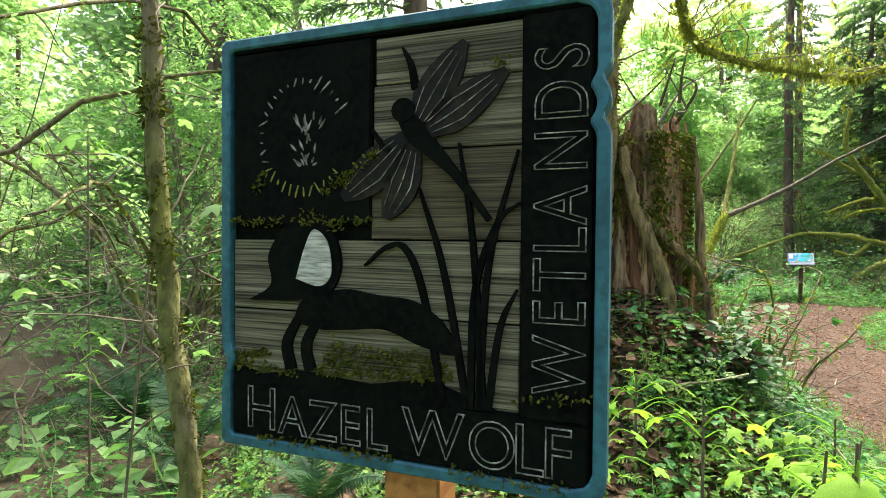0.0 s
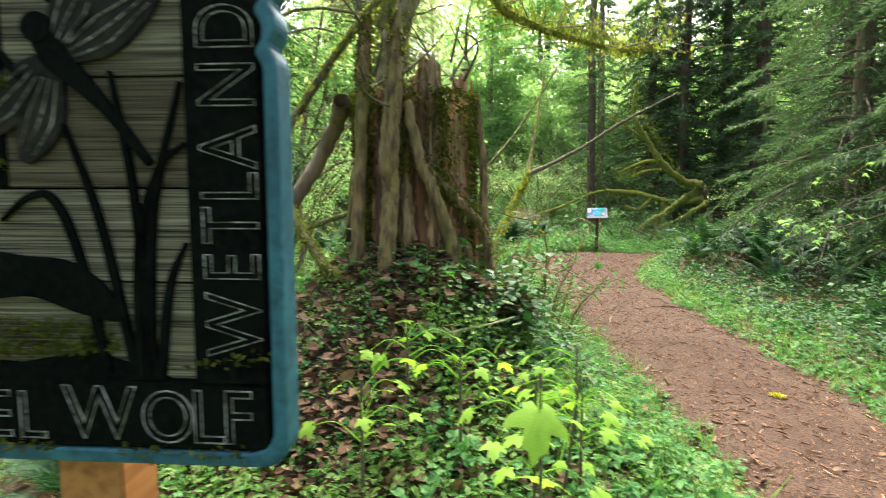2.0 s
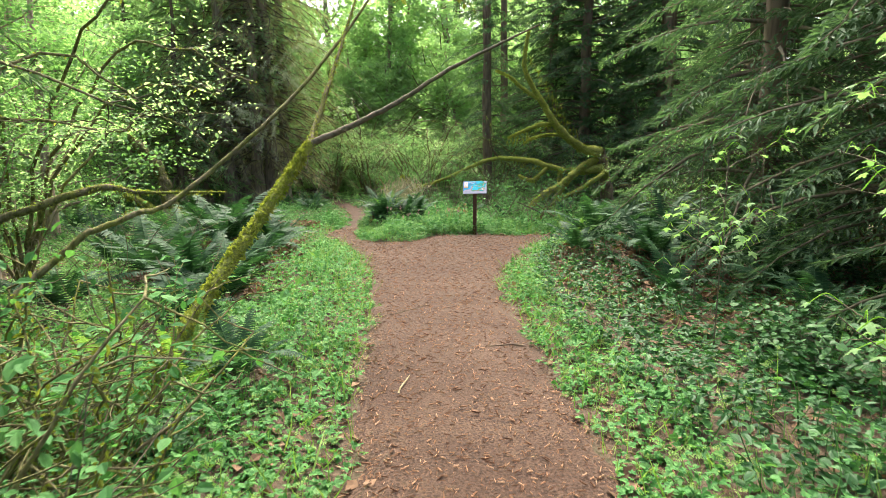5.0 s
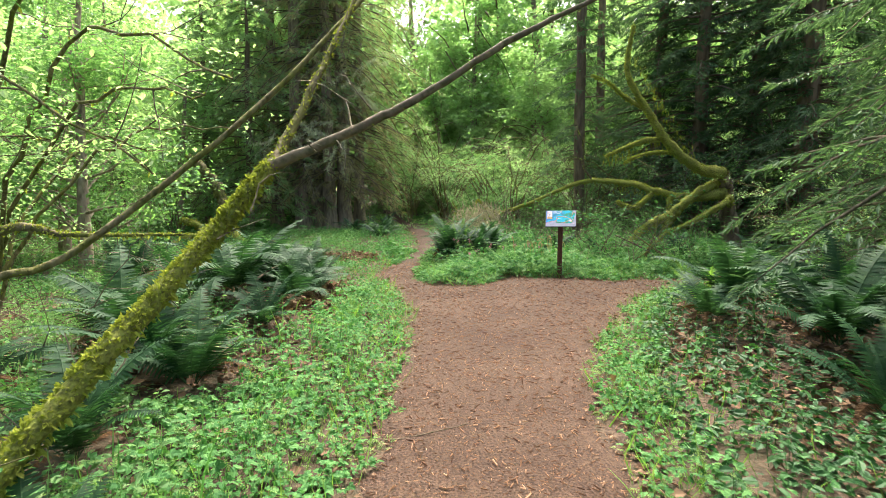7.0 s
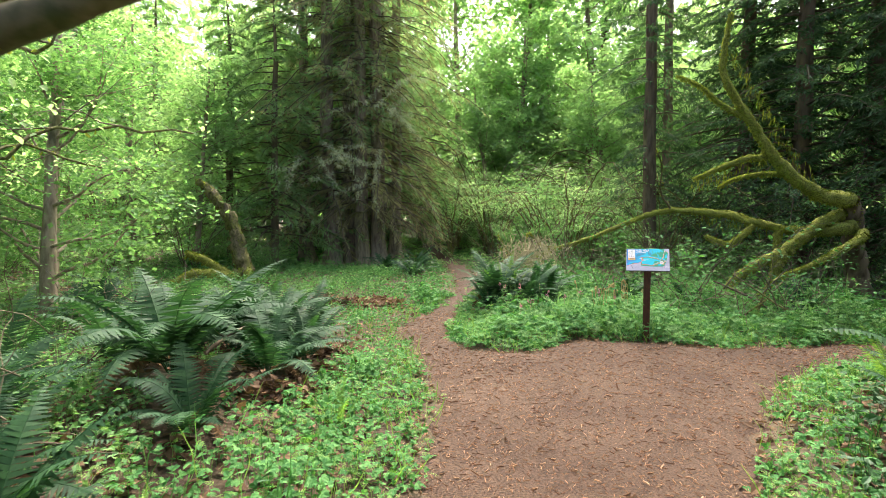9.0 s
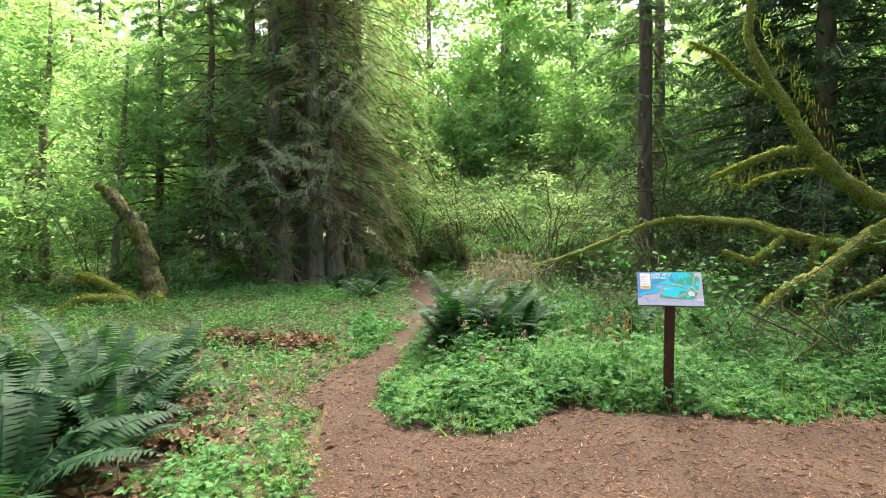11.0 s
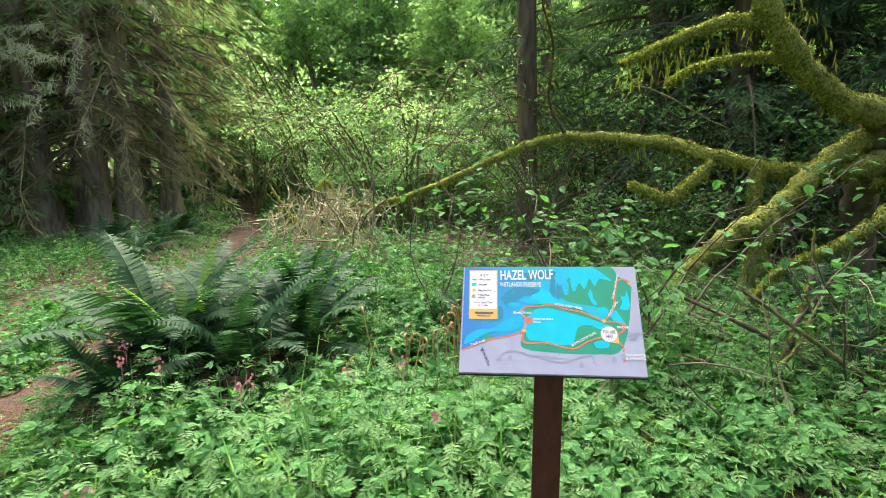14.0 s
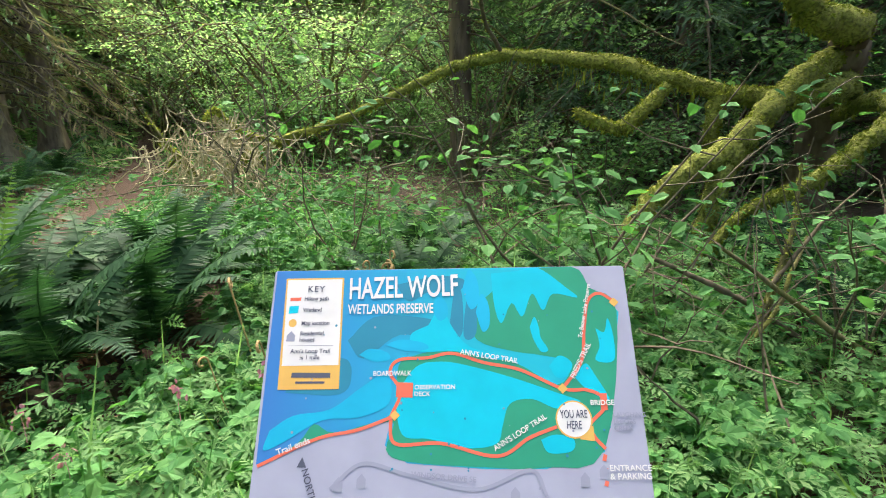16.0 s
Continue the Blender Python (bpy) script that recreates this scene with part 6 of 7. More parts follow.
VINES = [vine_maple(160 + q, h, 2300, 0.06) for q, h in enumerate((3.6, 4.4, 3.0))]
for q, (x, y, s) in enumerate([(-2.6, 5.2, 0.9), (-1.6, 7.2, 1.0), (-3.8, 7.8, 1.0), (-0.2, 8.4, 0.9), (0.6, 11.0, 0.9), (-1.2, 12.2, 1.0), (-2.2, 15.5, 1.0), (-3.6, 27.0, 1.2), (-4.5, 3.6, 1.0),
                             (10.6, 22.0, 0.9), (12.6, 19.2, 0.7), (8.6, 27.0, 1.0), (12.6, 23.5, 1.0), (9.8, 25.0, 0.8), (14.6, 19.0, 0.9), (11.2, 21.9, 1.0), (10.2, 27.5, 1.1), (9.4, 30.0, 1.2), (14.0, 26.0, 1.2), (11.4, 29.0, 1.2), (15.8, 22.5, 1.1), (13.6, 8.8, 0.9), (11.6, 6.4, 0.7), (13.4, 12.0, 0.6)]):
    plant(VINES, q, x, y, q * 83, s)

# elder beside the map board, and the shrub of dark leaves across the trail
elder = shrub(170, 2.2, 330, 0.085, M_HERB, 6, "tall elder shrub with drooping pointed green leaves", LEAF)
put(elder, 10.25, 14.5, 20, 1.05, True)
copy_thing(elder, pose(9.5, 16.0, ground_at(9.5, 16.0), 0, 0, 130) @ Matrix.Scale(0.75, 4))
copy_thing(elder, pose(11.3, 13.5, ground_at(11.3, 13.5), 0, 0, 230) @ Matrix.Scale(0.7, 4))
salal = shrub(171, 0.75, 520, 0.085, M_SALAL, 12, "low salal shrub with glossy dark oval leaves", LEAF_ROUND)
SAL = [(1.55, 2.95, 0.62), (1.78, 3.2, 0.7), (1.4, 2.85, 0.5), (1.7, 2.8, 0.6), (1.85, 3.0, 0.55), (1.3, 2.65, 0.35), (2.0, 3.6, 0.7), (2.05, 2.95, 0.5), (7.1, 4.5, 1.3), (7.7, 5.2, 1.2), (6.9, 3.6, 1.1), (8.3, 5.0, 1.2), (7.6, 3.8, 1.3), (2.2, 4.5, 0.6), (2.5, 5.3, 0.7), (2.0, 5.6, 0.9)]
for q, (x, y, s) in enumerate(SAL):
    put(salal, x, y, q * 71, s, q == 0)

# ---- maple seedling with big lobed leaves ----
def lobed_leaf(mat):
    """A maple leaf of five pointed lobes, drooping at its tips."""
    pts = []
    for a, rr in ((-178, 0.06), (-150, 0.34), (-118, 0.42), (-100, 0.36), (-78, 0.66), (-62, 0.84), (-50, 0.62), (-36, 0.5), (-20, 0.82), (-9, 0.86), (0, 1.08), (9, 0.86), (20, 0.82), (36, 0.5), (50, 0.62), (62, 0.84), (78, 0.66), (100, 0.36), (118, 0.42), (150, 0.34), (178, 0.06)):
        pts.append((rr * math.cos(radians(a)), rr * math.sin(radians(a)), -0.34 * rr * rr + (0.03 if int(abs(a)) % 2 else 0)))
    bm = bmesh.new()
    c0 = bm.verts.new((0, 0, 0))
    vs = [bm.verts.new(p) for p in pts]
    mid = [bm.verts.new((p[0] * 0.5, p[1] * 0.5, p[2] * 0.25 + 0.02 * (k % 2))) for k, p in enumerate(pts)]
    for k in range(len(vs) - 1):
        bm.faces.new((mid[k], vs[k], vs[k + 1], mid[k + 1]))
        bm.faces.new((c0, mid[k], mid[k + 1]))
    me = bpy.data.meshes.new("leaf")
    bm.to_mesh(me)
    bm.free()
    me.materials.append(mat)
    for p in me.polygons:
        p.use_smooth = True
    return me


BIGLEAF = lobed_leaf(M_MAPLE)
GREENLEAF = lobed_leaf(M_SHRUB)


def seedling(x, y, height, leaves, size, seed, spread=0.3, lean=(0, 0)):
    r = np.random.default_rng(seed)
    z0 = ground_at(x, y)
    e = thing("maple_seedling", "maple seedling with large bright green lobed leaves", "plant", "maple seedlings", at=(x, y, z0))
    P = curve([(0, 0, 0), (lean[0] * 0.5, lean[1] * 0.5, height * 0.5), (lean[0], lean[1], height)], 6)
    pl_ = Pile()
    pl_.tube(P, (0.008, 0.004), 6)
    part_of("stem", pl_.mesh("stem", M_TWIG, True), e)
    for q in range(leaves):
        a = r.uniform(0, 360)
        u = r.uniform(0.55, 1.0)
        b = P[int(u * (len(P) - 1))]
        if spread > 0.4:
            if q % 4 == 0:
                twig = limb_path(r, P[int(r.uniform(0.35, 1.0) * (len(P) - 1))], (math.cos(radians(a)), math.sin(radians(a)), r.uniform(0.1, 0.9)), spread * r.uniform(0.6, 1.1), 7, 0.45)
                tp = Pile()
                tp.tube(twig, (0.005, 0.002), 4)
                part_of("twig", tp.mesh("twig", M_TWIG, True), e)
            b = twig[3 + q % 4]
        rr = min(spread, 0.14) if spread > 0.4 else spread * r.uniform(0.3, 1.0)
        tip = b + np.array([rr * math.cos(radians(a)), rr * math.sin(radians(a)), r.uniform(-0.03, 0.08)])
        st_ = Pile()
        st_.tube(curve([b, (b + tip) / 2 + np.array([0, 0, 0.05]), tip], 4), (0.003, 0.0015), 4)
        part_of("leaf_stalk", st_.mesh("leaf_stalk", M_MAPLE), e)
        s = size * r.uniform(0.6, 1.15)
        part_of("leaf", BIGLEAF if spread < 0.4 else GREENLEAF, e, "", pose(*tip, r.normal(0, 12), r.uniform(5, 35), a + r.normal(0, 20)) @ Matrix.Scale(s, 4))
    return e


seedling(1.12, 1.62, 0.80, 9, 0.075, 180, 0.28, (-0.1, -0.2))
seedling(1.35, 1.85, 0.66, 8, 0.06, 181, 0.25, (0.02, -0.1))
seedling(0.98, 1.28, 0.98, 2, 0.105, 182, 0.12, (-0.08, -0.12))
seedling(1.0, 2.05, 0.55, 6, 0.055, 183, 0.22)
seedling(1.65, 2.25, 0.5, 11, 0.06, 193, 0.26)
seedling(1.5, 1.95, 0.48, 10, 0.065, 194, 0.26)
seedling(0.85, 2.35, 0.4, 9, 0.07, 195, 0.26)
seedling(0.6, 2.05, 0.5, 9, 0.07, 196, 0.28)
seedling(5.65, 3.0, 2.1, 56, 0.065, 191, 0.8)
seedling(6.6, 3.5, 2.5, 60, 0.065, 192, 0.9)
seedling(7.0, 5.3, 1.8, 40, 0.07, 184, 0.8)
seedling(8.0, 6.4, 2.0, 12, 0.085, 185, 0.7)
seedling(-1.5, 2.5, 1.9, 12, 0.09, 186, 0.6, (0.2, 0))
seedling(-1.15, 3.0, 2.3, 14, 0.08, 187, 0.7)
seedling(-2.1, 3.2, 2.1, 14, 0.09, 188, 0.7)

# ---- fiddleheads behind the map board ----
def fiddlehead():
    e = thing("fiddlehead", "tan curled young fern shoot", "fern", "fiddleheads behind the map board")
    P = [(0, 0, 0), (0.01, 0, 0.2), (0.0, 0, 0.42)]
    a = np.linspace(0, 1.6 * np.pi, 12)
    for k, q in enumerate(a):
        rr = 0.03 * (1 - k / 16)
        P.append((0.03 - rr * math.cos(q), 0, 0.43 + rr * math.sin(q)))
    pl_ = Pile()
    pl_.tube(np.array(P), (0.003, 0.0045, 0.006, 0.005), 6)
    part_of("shoot", pl_.mesh("shoot", plain("fiddlehead_scale", (0.36, 0.25, 0.11), 0.9, 0.3, 200)), e)
    return e


fh = fiddlehead()
r_ = np.random.default_rng(190)
for q in range(30):
    x, y = (r_.normal(8.75, 0.16), r_.normal(14.55, 0.14)) if q < 12 else (r_.normal(9.2, 0.16), r_.normal(14.75, 0.16))
    m = pose(x, y, ground_at(x, y), r_.normal(0, 5), r_.normal(0, 5), r_.uniform(0, 360)) @ Matrix.Scale(r_.uniform(0.8, 1.2), 4)
    if q == 0:
        fh.matrix_basis = m
    else:
        copy_thing(fh, m)

# ---- sticks ----
def stick(x, y, turn, length, radius, mat, seed, tilt=0.0, z=0.0):
    e = thing("stick", "fallen bare stick lying on the ground", "stick", "fallen sticks", at=(x, y, ground_at(x, y) + 0.03 + z))
    r = np.random.default_rng(seed)
    d = np.array([math.cos(radians(turn)), math.sin(radians(turn)), tilt])
    pl_ = Pile()
    pl_.tube(limb_path(r, (0, 0, radius), d, length, 7, 0.2), (radius, radius * 0.5), 6, 0.08, r)
    part_of("shaft", pl_.mesh("shaft", mat, True), e)


TRAIL_STICKS = [(5.95, 11.7, 25, 0.22, 0.013, M_BARK, 0, 0), (5.3, 9.2, 15, 0.5, 0.006, M_TWIG, 0, 0), (4.55, 7.6, 5, 0.6, 0.006, M_TWIG, 0, 0), (4.1, 5.6, 60, 0.3, 0.008, M_DEADTWIG, 0, 0), (5.5, 6.1, 160, 0.35, 0.01, M_BARK, 0, 0), (3.3, 3.9, 20, 0.14, 0.008, M_DEADTWIG, 0, 0), (1.0, 2.6, 10, 0.5, 0.008, M_DEADTWIG, 0.1, 0.02)]
WOOD_STICKS = [(2.1, 2.3, 100, 0.6, 0.009, M_DEADTWIG, 0.5, 0), (10.47, 13.64, 20, 1.2, 0.018, M_MOSSBARK, 0.7, 0), (10.0, 14.1, -30, 1.6, 0.03, M_TWIG, 0.15, 0), (11.4, 13.2, 150, 1.3, 0.02, M_MOSSBARK, 0.5, 0), (0.05, 1.9, 80, 0.6, 0.008, M_DEADTWIG, 0.3, 0), (7.9, 14.9, 110, 0.5, 0.007, M_DEADTWIG, 1.2, 0), (3.4, 11.6, 70, 1.0, 0.018, M_BARK, 0.35, 0.1), (4.0, 12.2, 200, 0.9, 0.014, M_TWIG, 0.3, 0.1)]
for q, (x, y, a, ln, rad, mt, ti, z) in enumerate(TRAIL_STICKS + WOOD_STICKS):
    stick(x, y, a, ln, rad, mt, 200 + q, ti, z)
# bare thicket stems beside the board
thick = thing("bare_bush", "leafless thorny grey twigs of a thin bush", "shrub")
r_ = np.random.default_rng(222)
twig_rest(thick, [(r_.normal(10.9, 0.7), r_.normal(14.0, 0.5), r_.uniform(0.1, 0.5)) for _ in range(70)], 0.9, 223, M_TWIG, 0.007, 6, (0, 0, 0.8))
twig_rest(thick, [(r_.uniform(-3.0, -0.2), r_.uniform(2.6, 5.5), r_.uniform(0.0, 1.6)) for _ in range(170)], 1.3, 225, M_TWIG, 0.006, 6, (0, 0, 0.5))
twig_rest(thick, [(r_.uniform(0.0, 3.0), r_.uniform(7.5, 14.0), r_.uniform(0.0, 0.8)) for _ in range(120)], 1.1, 226, M_TWIG, 0.006, 6, (0, 0, 0.4))
twig_rest(thick, [(r_.uniform(8.5, 13.0), r_.uniform(16.0, 23.0), r_.uniform(0.0, 1.2)) for _ in range(160)], 1.5, 227, M_TWIG, 0.008, 6, (0, 0, 0.6))
twig_rest(thick, [(r_.normal(2.2, 0.25), r_.normal(3.6, 0.4), r_.uniform(0.2, 0.5)) for _ in range(40)], 0.9, 224, M_TWIG, 0.004, 6, (0.3, -0.3, 0.7))

# ---- rotten red wood on the ground ----
M_ROTCHIP = leaf_mat("rotten_wood_flake", [(0.0, (0.05, 0.028, 0.017)), (0.5, (0.12, 0.067, 0.036)), (0.85, (0.21, 0.125, 0.07)), (1.0, (0.32, 0.22, 0.13))], 0.0, 0.9, 0.1)
CHIP = (np.array([(0, -0.18, 0), (1, -0.12, 0), (0.9, 0.16, 0), (0.08, 0.2, 0), (0.03, -0.15, 0.14), (0.95, -0.1, 0.12), (0.87, 0.13, 0.13), (0.1, 0.16, 0.15)]), np.array([(4, 5, 6, 7), (0, 1, 5, 4), (1, 2, 6, 5), (2, 3, 7, 6), (3, 0, 4, 7)]))
for q, (x, y, s) in enumerate([(5.2, 16.1, 0.42), (4.7, 16.3, 0.36), (4.2, 16.5, 0.4), (4.35, 12.0, 0.2), (3.9, 11.2, 0.24), (4.5, 12.9, 0.18), (4.3, 11.4, 0.18), (1.5, 3.0, 0.17), (1.28, 2.95, 0.14)]):
    r = np.random.default_rng(230 + q)
    e = thing("rotten_log", "crumbling heap of red-brown rotten wood and leaves", "log", "rotten logs", at=(x, y, ground_at(x, y)))
    a, rr = r.uniform(0, 2 * np.pi, 520), s * np.sqrt(r.random(520))
    c = np.stack([rr * np.cos(a) * 1.3, rr * np.sin(a) * 0.8, s * 0.5 * (1 - (rr / s) ** 2) * r.uniform(0.5, 1.0, 520)], -1)
    pl = Pile()
    pl.leaves(CHIP, c[:300], ball(r, 300) * (1, 1, 0.4), np.array([0, 0, 1.0]) + r.normal(0, 0.4, (300, 3)), r.uniform(0.03, 0.12, 300), r.uniform(0.3, 1.0, 300))
    tagged(part_of("wood_flake_rest", pl.mesh("wood_flake_rest", M_ROTCHIP), e), kind="stuff")
    pl = Pile()
    pl.leaves(LEAF, c[300:] + (0, 0, 0.02), ball(r, 220) * (1, 1, 0.5), ball(r, 220) * 0.7 + (0, 0, 1), r.uniform(0.05, 0.12, 220), 1.3)
    tagged(part_of("leaf_rest", pl.mesh("leaf_rest", M_LITTER), e), kind="stuff")

# ---- ground cover ----
def spots(n, box, weight, seed, clear=0.03):
    r = np.random.default_rng(seed)
    x, y = r.uniform(box[0], box[2], n), r.uniform(box[1], box[3], n)
    d = -trail_distance(x, y)
    keep_ = (d > clear + (0.10 * np.sin(x * 6 + 3 * np.sin(y * 2.3)) * np.sin(y * 5.2) if clear > 0 else 0.0)) & (r.random(n) < weight(x, y, d))
    for fx, fy, fs, _ in FERNS if clear > -0.1 else ():
        keep_ &= np.hypot(x - fx, y - fy) > 0.42 * fs
    x, y, d = x[keep_], y[keep_], d[keep_]
    return x, y, land(x, y, -d), d, r


def herbs(name, label, n, box, weight, seed, tall, leaf, per, mat, shape=LEAF, clear=0.03, flat_=0.45):
    x, y, z, d, r = spots(n, box, weight, seed, clear)
    m = len(x)
    edge = np.clip(0.35 + d * 0.9, 0.35, 1.0)
    h = (r.uniform(0.35, 1.05, m) + 0.6 * (r.random(m) < 0.12)) * tall * edge * (0.78 + 0.45 * lump(x * 1.9, y * 1.9)).clip(0.3, 2)
    u = r.uniform(0.25, 1.0, (m, per))
    a = r.uniform(0, 2 * np.pi, (m, per))
    lx, ly = r.normal(0, 0.18, m) * h, r.normal(0, 0.18, m) * h
    rad = 0.22 * tall * r.uniform(0.1, 1.0, (m, per))
    P = np.stack([x[:, None] + lx[:, None] * u + rad * np.cos(a), y[:, None] + ly[:, None] * u + rad * np.sin(a), z[:, None] + h[:, None] * u], -1).reshape(-1, 3)
    al = np.stack([np.cos(a), np.sin(a), r.uniform(-0.5, 0.35, (m, per))], -1).reshape(-1, 3)
    up = np.array([0, 0, 1.0]) + r.normal(0, flat_, (m * per, 3))
    pl_ = Pile()
    pl_.leaves(shape, P, al, up, (r.uniform(0.55, 1.2, (m, per)) * leaf * (0.75 + 0.25 * edge[:, None])).ravel())
    # thin stalks
    sp = np.stack([x, y, z - 0.01], -1)
    pl_.leaves(BLADE, sp, np.stack([lx, ly, h], -1), ball(r, m), np.sqrt(lx ** 2 + ly ** 2 + h ** 2), 0.5)
    return tagged(new(name, pl_.mesh(name, mat)), label, "undergrowth", kind="stuff")


right_bank = lambda x, y: x > 2.6 + 0.37 * y
near_trail = lambda x, y, d: np.where(d < np.where(right_bank(x, y), 0.62, 1.7), 0.9, np.where(right_bank(x, y), 0.08, np.where(d < 3.5, 0.35, 0.12)))
mound_off = lambda x, y: np.hypot((x - 1.0) / 1.1, (y - 3.2) / 1.4) < 1.0
fern_bank = lambda x, y: ((x > 7.6) & (y > 5.5) & (y < 10.3)) | ((x < 4.2) & (y > 9.0) & (y < 14.0))
herbs("herb_carpet", "bright green low herbs beside the trail", 21000, (0.5, 1.0, 12.0, 12.5), lambda x, y, d: near_trail(x, y, d) * np.where(mound_off(x, y), 0.25, 1) * np.where(fern_bank(x, y), 0.5, 1), 240, 0.30, 0.064, 5, M_HERB, LEAF_TRI)
herbs("herb_carpet", "small lacy light green herb leaves", 7500, (0.5, 1.0, 12.0, 12.5), lambda x, y, d: near_trail(x, y, d) * np.where(fern_bank(x, y), 0.3, 1), 247, 0.24, 0.075, 5, M_GRASS, LEAF_LACE)
herbs("herb_carpet", "bright green herbs lining the narrow path", 17000, (-1.0, 12.5, 9.5, 30.0), lambda x, y, d: np.where(d < 3, 0.8, 0.5), 241, 0.24, 0.058, 7, M_HERB)
lush = lambda x, y, d: np.where((x > 6.0) & (d < 3.2), 1.0, 0.25)
herbs("lush_herbs", "knee-high bright green leafy herbs round the map board", 4000, (5.9, 12.4, 13.5, 17.5), lush, 242, 0.42, 0.085, 9, M_HERB, LEAF_TRI)
herbs("lush_herbs", "knee-high light green lacy herbs round the map board", 2300, (6.2, 12.6, 12.5, 16.5), lush, 243, 0.46, 0.13, 6, M_SHRUB, LEAF_LACE)
herbs("lush_herbs", "tall green herbs beside the narrow path", 1100, (7.6, 14.8, 10.6, 19.5), lambda x, y, d: np.where(d > 0.08, 0.9, 0.0), 261, 0.5, 0.08, 8, M_HERB)
away = lambda x, y: (x < -1) | (x > 12.5) | (y > 23) | (y < -0.6)
herbs("forest_herbs", "mixed green woodland herbs and seedlings", 13000, (-12.0, -8.0, 22.0, 42.0), lambda x, y, d: np.where(away(x, y), 0.9, 0.0), 244, 0.45, 0.15, 7, M_SHRUB, LEAF_FAR)
herbs("forest_herbs", "woodland herbs and seedlings between the ferns", 14000, (-3.0, 4.0, 13.0, 24.0), lambda x, y, d: np.where(d > 1.6, 0.6, 0.05) * np.where(fern_bank(x, y), 0.35, 1) * np.where(right_bank(x, y) & (y < 9), 0.2, 1), 248, 0.32, 0.060, 8, M_SHRUB, LEAF_FAR)
herbs("forest_herbs", "scattered small green seedlings in leaf litter", 8500, (-3.5, 0.9, 3.0, 5.6), lambda x, y, d: np.where(mound_off(x, y), 0.8, 0.65), 245, 0.14, 0.036, 7, M_HERB, LEAF_FAR)
herbs("forest_herbs", "soft light green herbs round the stump", 5200, (-1.2, 1.1, 2.5, 3.6), lambda x, y, d: np.where(lump(x * 1.4, y * 1.4) > 0, 0.9, 0.25), 249, 0.16, 0.04, 7, M_GRASS)
herbs("forest_herbs", "low green seedlings among the ferns and logs", 3600, (-1.5, 6.0, 3.4, 14.5), lambda x, y, d: np.where(d > 0.4, 0.85, 0.3), 250, 0.30, 0.055, 8, M_SHRUB, LEAF_FAR)
herbs("herb_carpet", "scattered low green herbs round the start of the walk", 9000, (-5.0, -7.0, 11.0, 1.05), lambda x, y, d: np.where(d < 2.0, 0.8, 0.5), 262, 0.22, 0.07, 6, M_HERB, LEAF_FAR)
# salal, spread past its real patches so dark leaves stand in for conifer shade
herbs("salal_carpet", "dark glossy low leaves under the conifers, spread further in place of shade", 6800, (4.3, 0.5, 13.5, 10.4), lambda x, y, d: np.where(right_bank(x, y) & (d > 0.45), 0.85, 0.03), 246, 0.30, 0.075, 7, M_SALAL)

x, y, z, d, r = spots(26000, (0.8, -1.0, 12.0, 17.0), lambda x, y, d: np.where(d < 0.5, 0.9, np.where(d < 1.4, 0.3, 0.05)), 250, -0.02)
pl = Pile()
al = np.stack([r.normal(0, 0.45, len(x)), r.normal(0, 0.45, len(x)), np.ones(len(x))], -1)
pl.leaves(BLADE, np.stack([x, y, z], -1), al, ball(r, len(x)), r.uniform(0.08, 0.28, len(x)), r.uniform(0.5, 1.2, len(x)))
tagged(new("grass", pl.mesh("grass", M_GRASS)), "short fresh grass along the trail edges", "grass", kind="stuff")

x, y, z, d, r = spots(42000, (-4.0, -1.0, 15.0, 24.0), lambda x, y, d: np.where(mound_off(x, y) | fern_bank(x, y), 1.0, np.where(d < 3, 0.5, 0.35)), 251, -0.12)
pl = Pile()
pl.leaves(LEAF_FAR, np.stack([x, y, z + r.uniform(0.005, 0.04, len(x))], -1), ball(r, len(x)) * (1, 1, 0.25), np.array([0, 0, 1.0]) + r.normal(0, 0.4, (len(x), 3)), r.uniform(0.03, 0.11, len(x)), 1.2)
r = np.random.default_rng(258)
for bx0, by0, bx1, by1, k in ((1.8, 8.8, 5.0, 14.6, 1600), (7.2, 5.2, 11.2, 10.6, 4000)):
    x, y = r.uniform(bx0, bx1, k), r.uniform(by0, by1, k)
    ok = trail_distance(x, y) < -0.5
    x, y = x[ok], y[ok]
    k = len(x)
    pl.leaves(LEAF_FAR, np.stack([x, y, land(x, y) + r.uniform(0.005, 0.06, k)], -1), ball(r, k) * (1, 1, 0.35), np.array([0, 0, 1.0]) + r.normal(0, 0.45, (k, 3)), r.uniform(0.04, 0.13, k), 1.2)
r = np.random.default_rng(259)
n = 6500
x, y = r.normal(1.1, 0.75, n), r.normal(2.7, 0.8, n)
pl.leaves(LEAF, np.stack([x, y, land(x, y) + r.uniform(0.005, 0.05, n)], -1), ball(r, n) * (1, 1, 0.3), np.array([0, 0, 1.0]) + r.normal(0, 0.45, (n, 3)), r.uniform(0.025, 0.09, n), 1.2)
tagged(new("leaf_litter", pl.mesh("leaf_litter", M_LITTER)), "brown fallen leaves covering the soil", "leaves", kind="stuff")

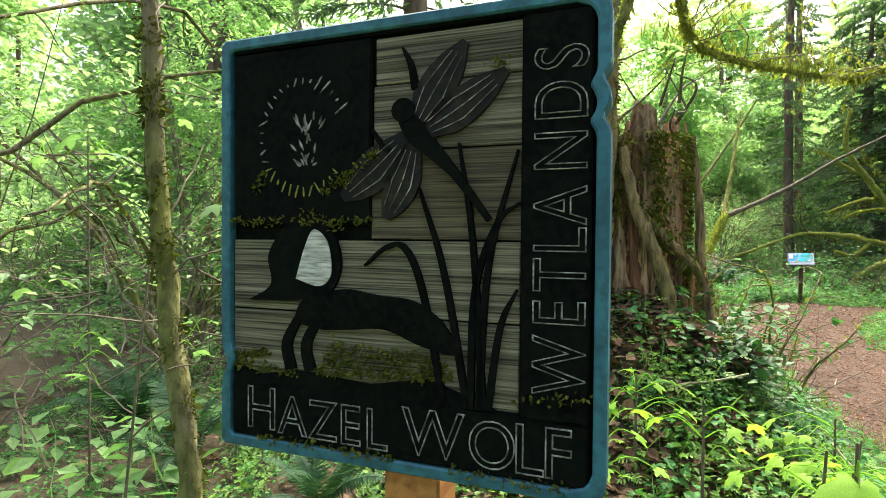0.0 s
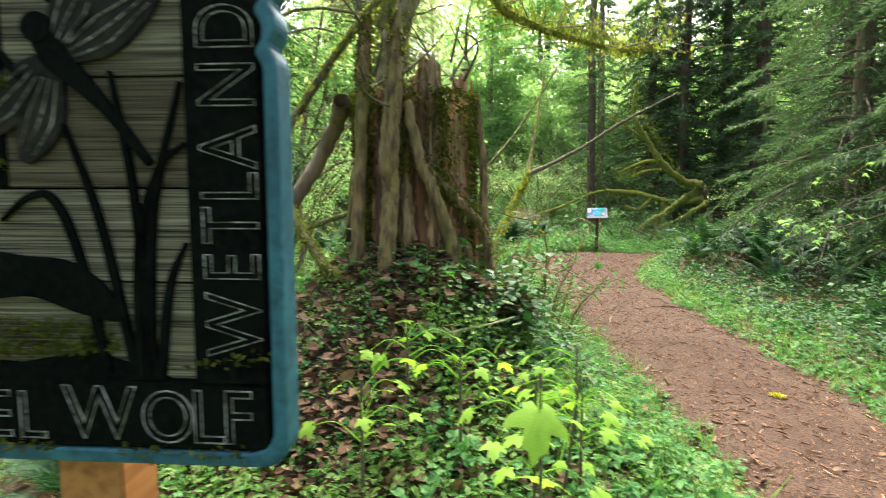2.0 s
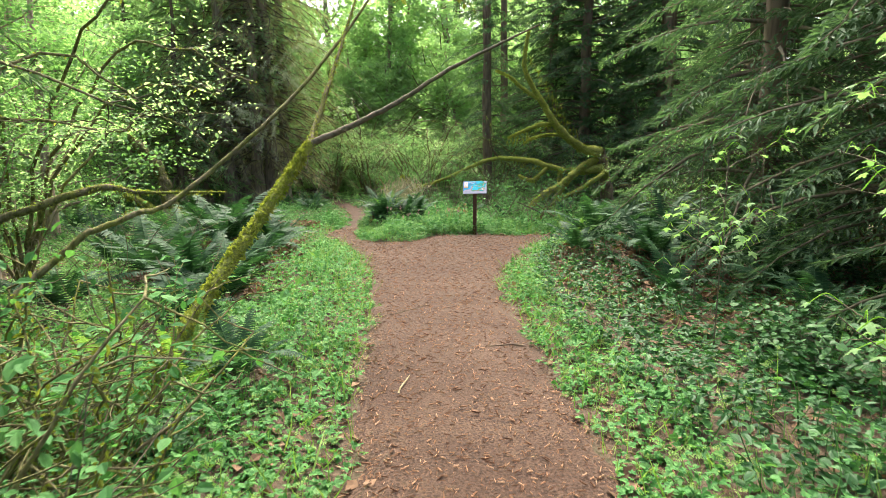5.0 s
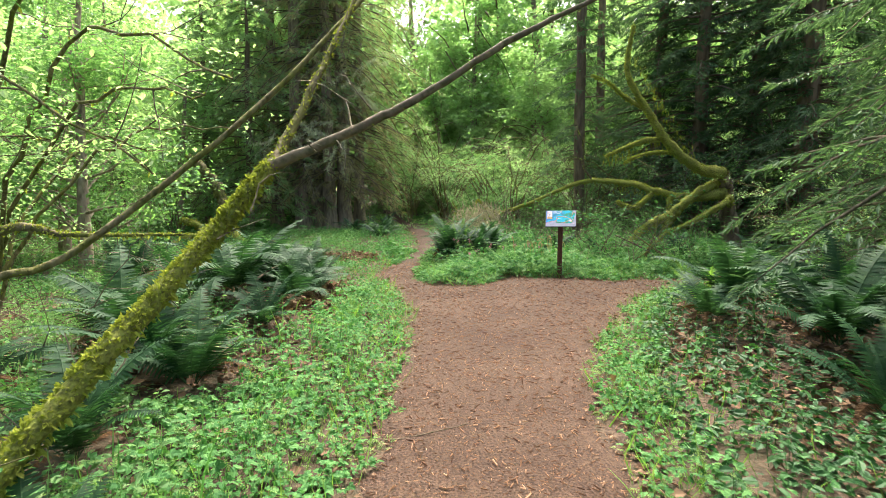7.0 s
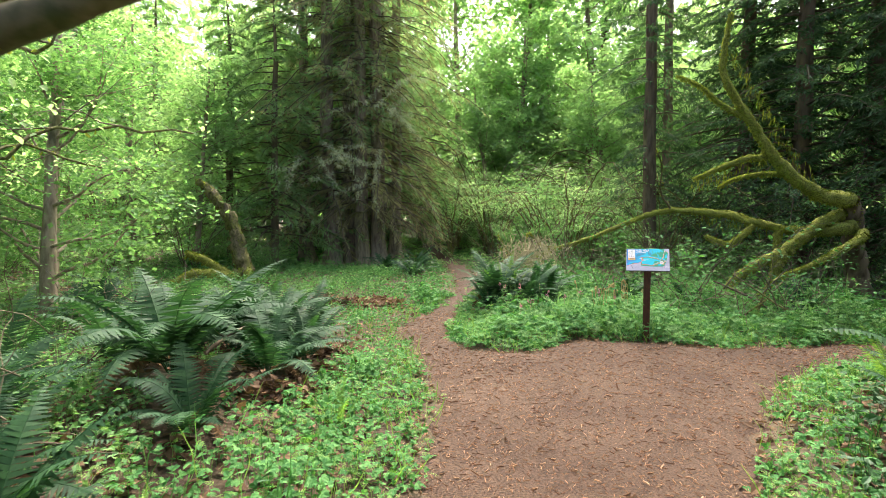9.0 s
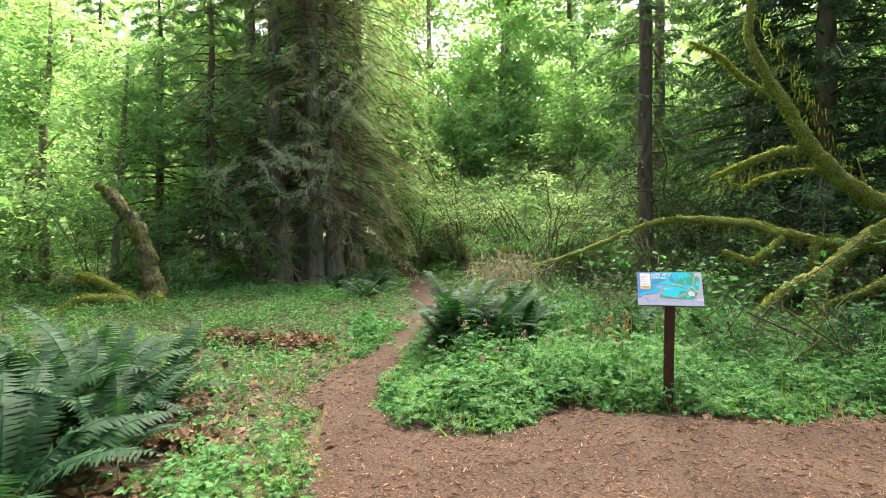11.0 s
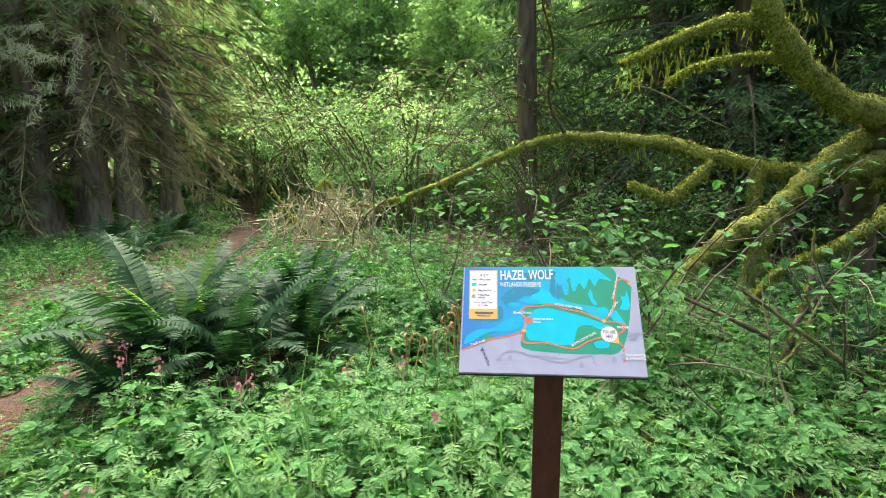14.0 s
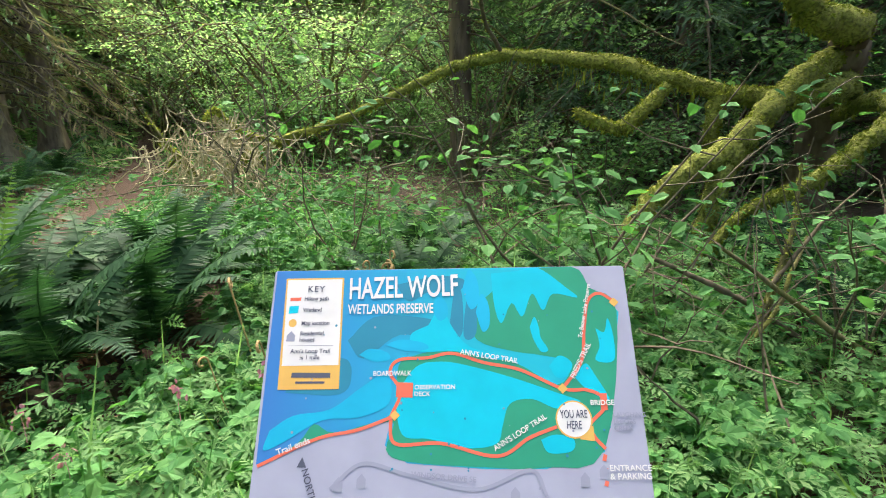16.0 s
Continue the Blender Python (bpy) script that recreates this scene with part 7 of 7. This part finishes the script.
# chips on the trail: thin splinters with thickness
r = np.random.default_rng(252)
n = 105000
x, y = r.uniform(1.8, 12.0, n), r.uniform(0.5, 15.5, n)
d = trail_distance(x, y)
k = d > -0.32
x, y, d = x[k], y[k], d[k]
n = len(x)
pl = Pile()
z = land(x, y, d) + np.clip(d * 0.25, 0.0, 0.035) + r.uniform(0.006, 0.014, n)
pl.leaves(CHIP, np.stack([x, y, z], -1), ball(r, n) * (1, 1, 0.18), np.array([0, 0, 1.0]) + r.normal(0, 0.25, (n, 3)), r.uniform(0.010, 0.066, n) * r.uniform(0.4, 1.0, n), r.uniform(0.15, 0.5, n))
tagged(new("wood_chips", pl.mesh("wood_chips", M_CHIP)), "loose reddish bark chips scattered on the trail", "wood chips", kind="stuff")

# the yellow moss tuft on the trail
tuft = Pile()
r = np.random.default_rng(253)
c = np.stack([r.normal(3.88, 0.02, 160), r.normal(3.1, 0.02, 160), np.full(160, ground_at(3.88, 3.1) + 0.045)], -1)
tuft.leaves(LEAF, c, ball(r, 160) + (0, 0, 0.6), ball(r, 160), r.uniform(0.010, 0.026, 160))
tagged(new("moss_clump", tuft.mesh("moss_clump", leaf_mat("yellow_moss", [(0, (0.42, 0.40, 0.02)), (1, (0.6, 0.55, 0.05))], 0.2))), "small bright yellow moss clump on the trail", "moss")

# pink bleeding hearts among the herbs
r = np.random.default_rng(254)
pl = Pile()
for q in range(11):
    x, y = r.uniform(6.9, 8.6), r.uniform(13.2, 14.9)
    z = ground_at(x, y) + r.uniform(0.38, 0.52)
    c = np.stack([r.normal(x, 0.015, 12), r.normal(y, 0.015, 12), r.normal(z, 0.02, 12)], -1)
    pl.leaves(LEAF, c, np.array([0, 0, -1.0]) + r.normal(0, 0.3, (12, 3)), ball(r, 12), 0.022, 1.2)
    pl.leaves(BLADE, [(x, y, z - 0.12)], [(0.02, 0, 1)], [(0, 1, 0)], 0.13, 0.4)
tagged(new("bleeding_heart_flowers", pl.mesh("bleeding_heart_flowers", leaf_mat("pink_petal", [(0, (0.30, 0.10, 0.19)), (1, (0.48, 0.22, 0.34))], 0.3))), "nodding pink flowers above the herbs", "flowers", kind="stuff")

# the far wood that closes the view
r = np.random.default_rng(260)
n = 75000
a, dist = np.radians(r.uniform(-75, 85, n)), r.uniform(50, 85, n)
x, y = 4 + dist * np.sin(a), 2 + dist * np.cos(a)
hgt = (22 + 6 * np.sin(a * 23) + 4 * np.sin(a * 51 + 1)) * r.random(n) ** 0.9
pl = Pile()
pl.leaves(LEAF_FAR, np.stack([x, y, hgt], -1), ball(r, n), ball(r, n), r.uniform(0.35, 1.0, n), 1.2)
tagged(new("far_woods", pl.mesh("far_woods", M_BROAD)), "distant light green woodland foliage", "woods", kind="stuff")
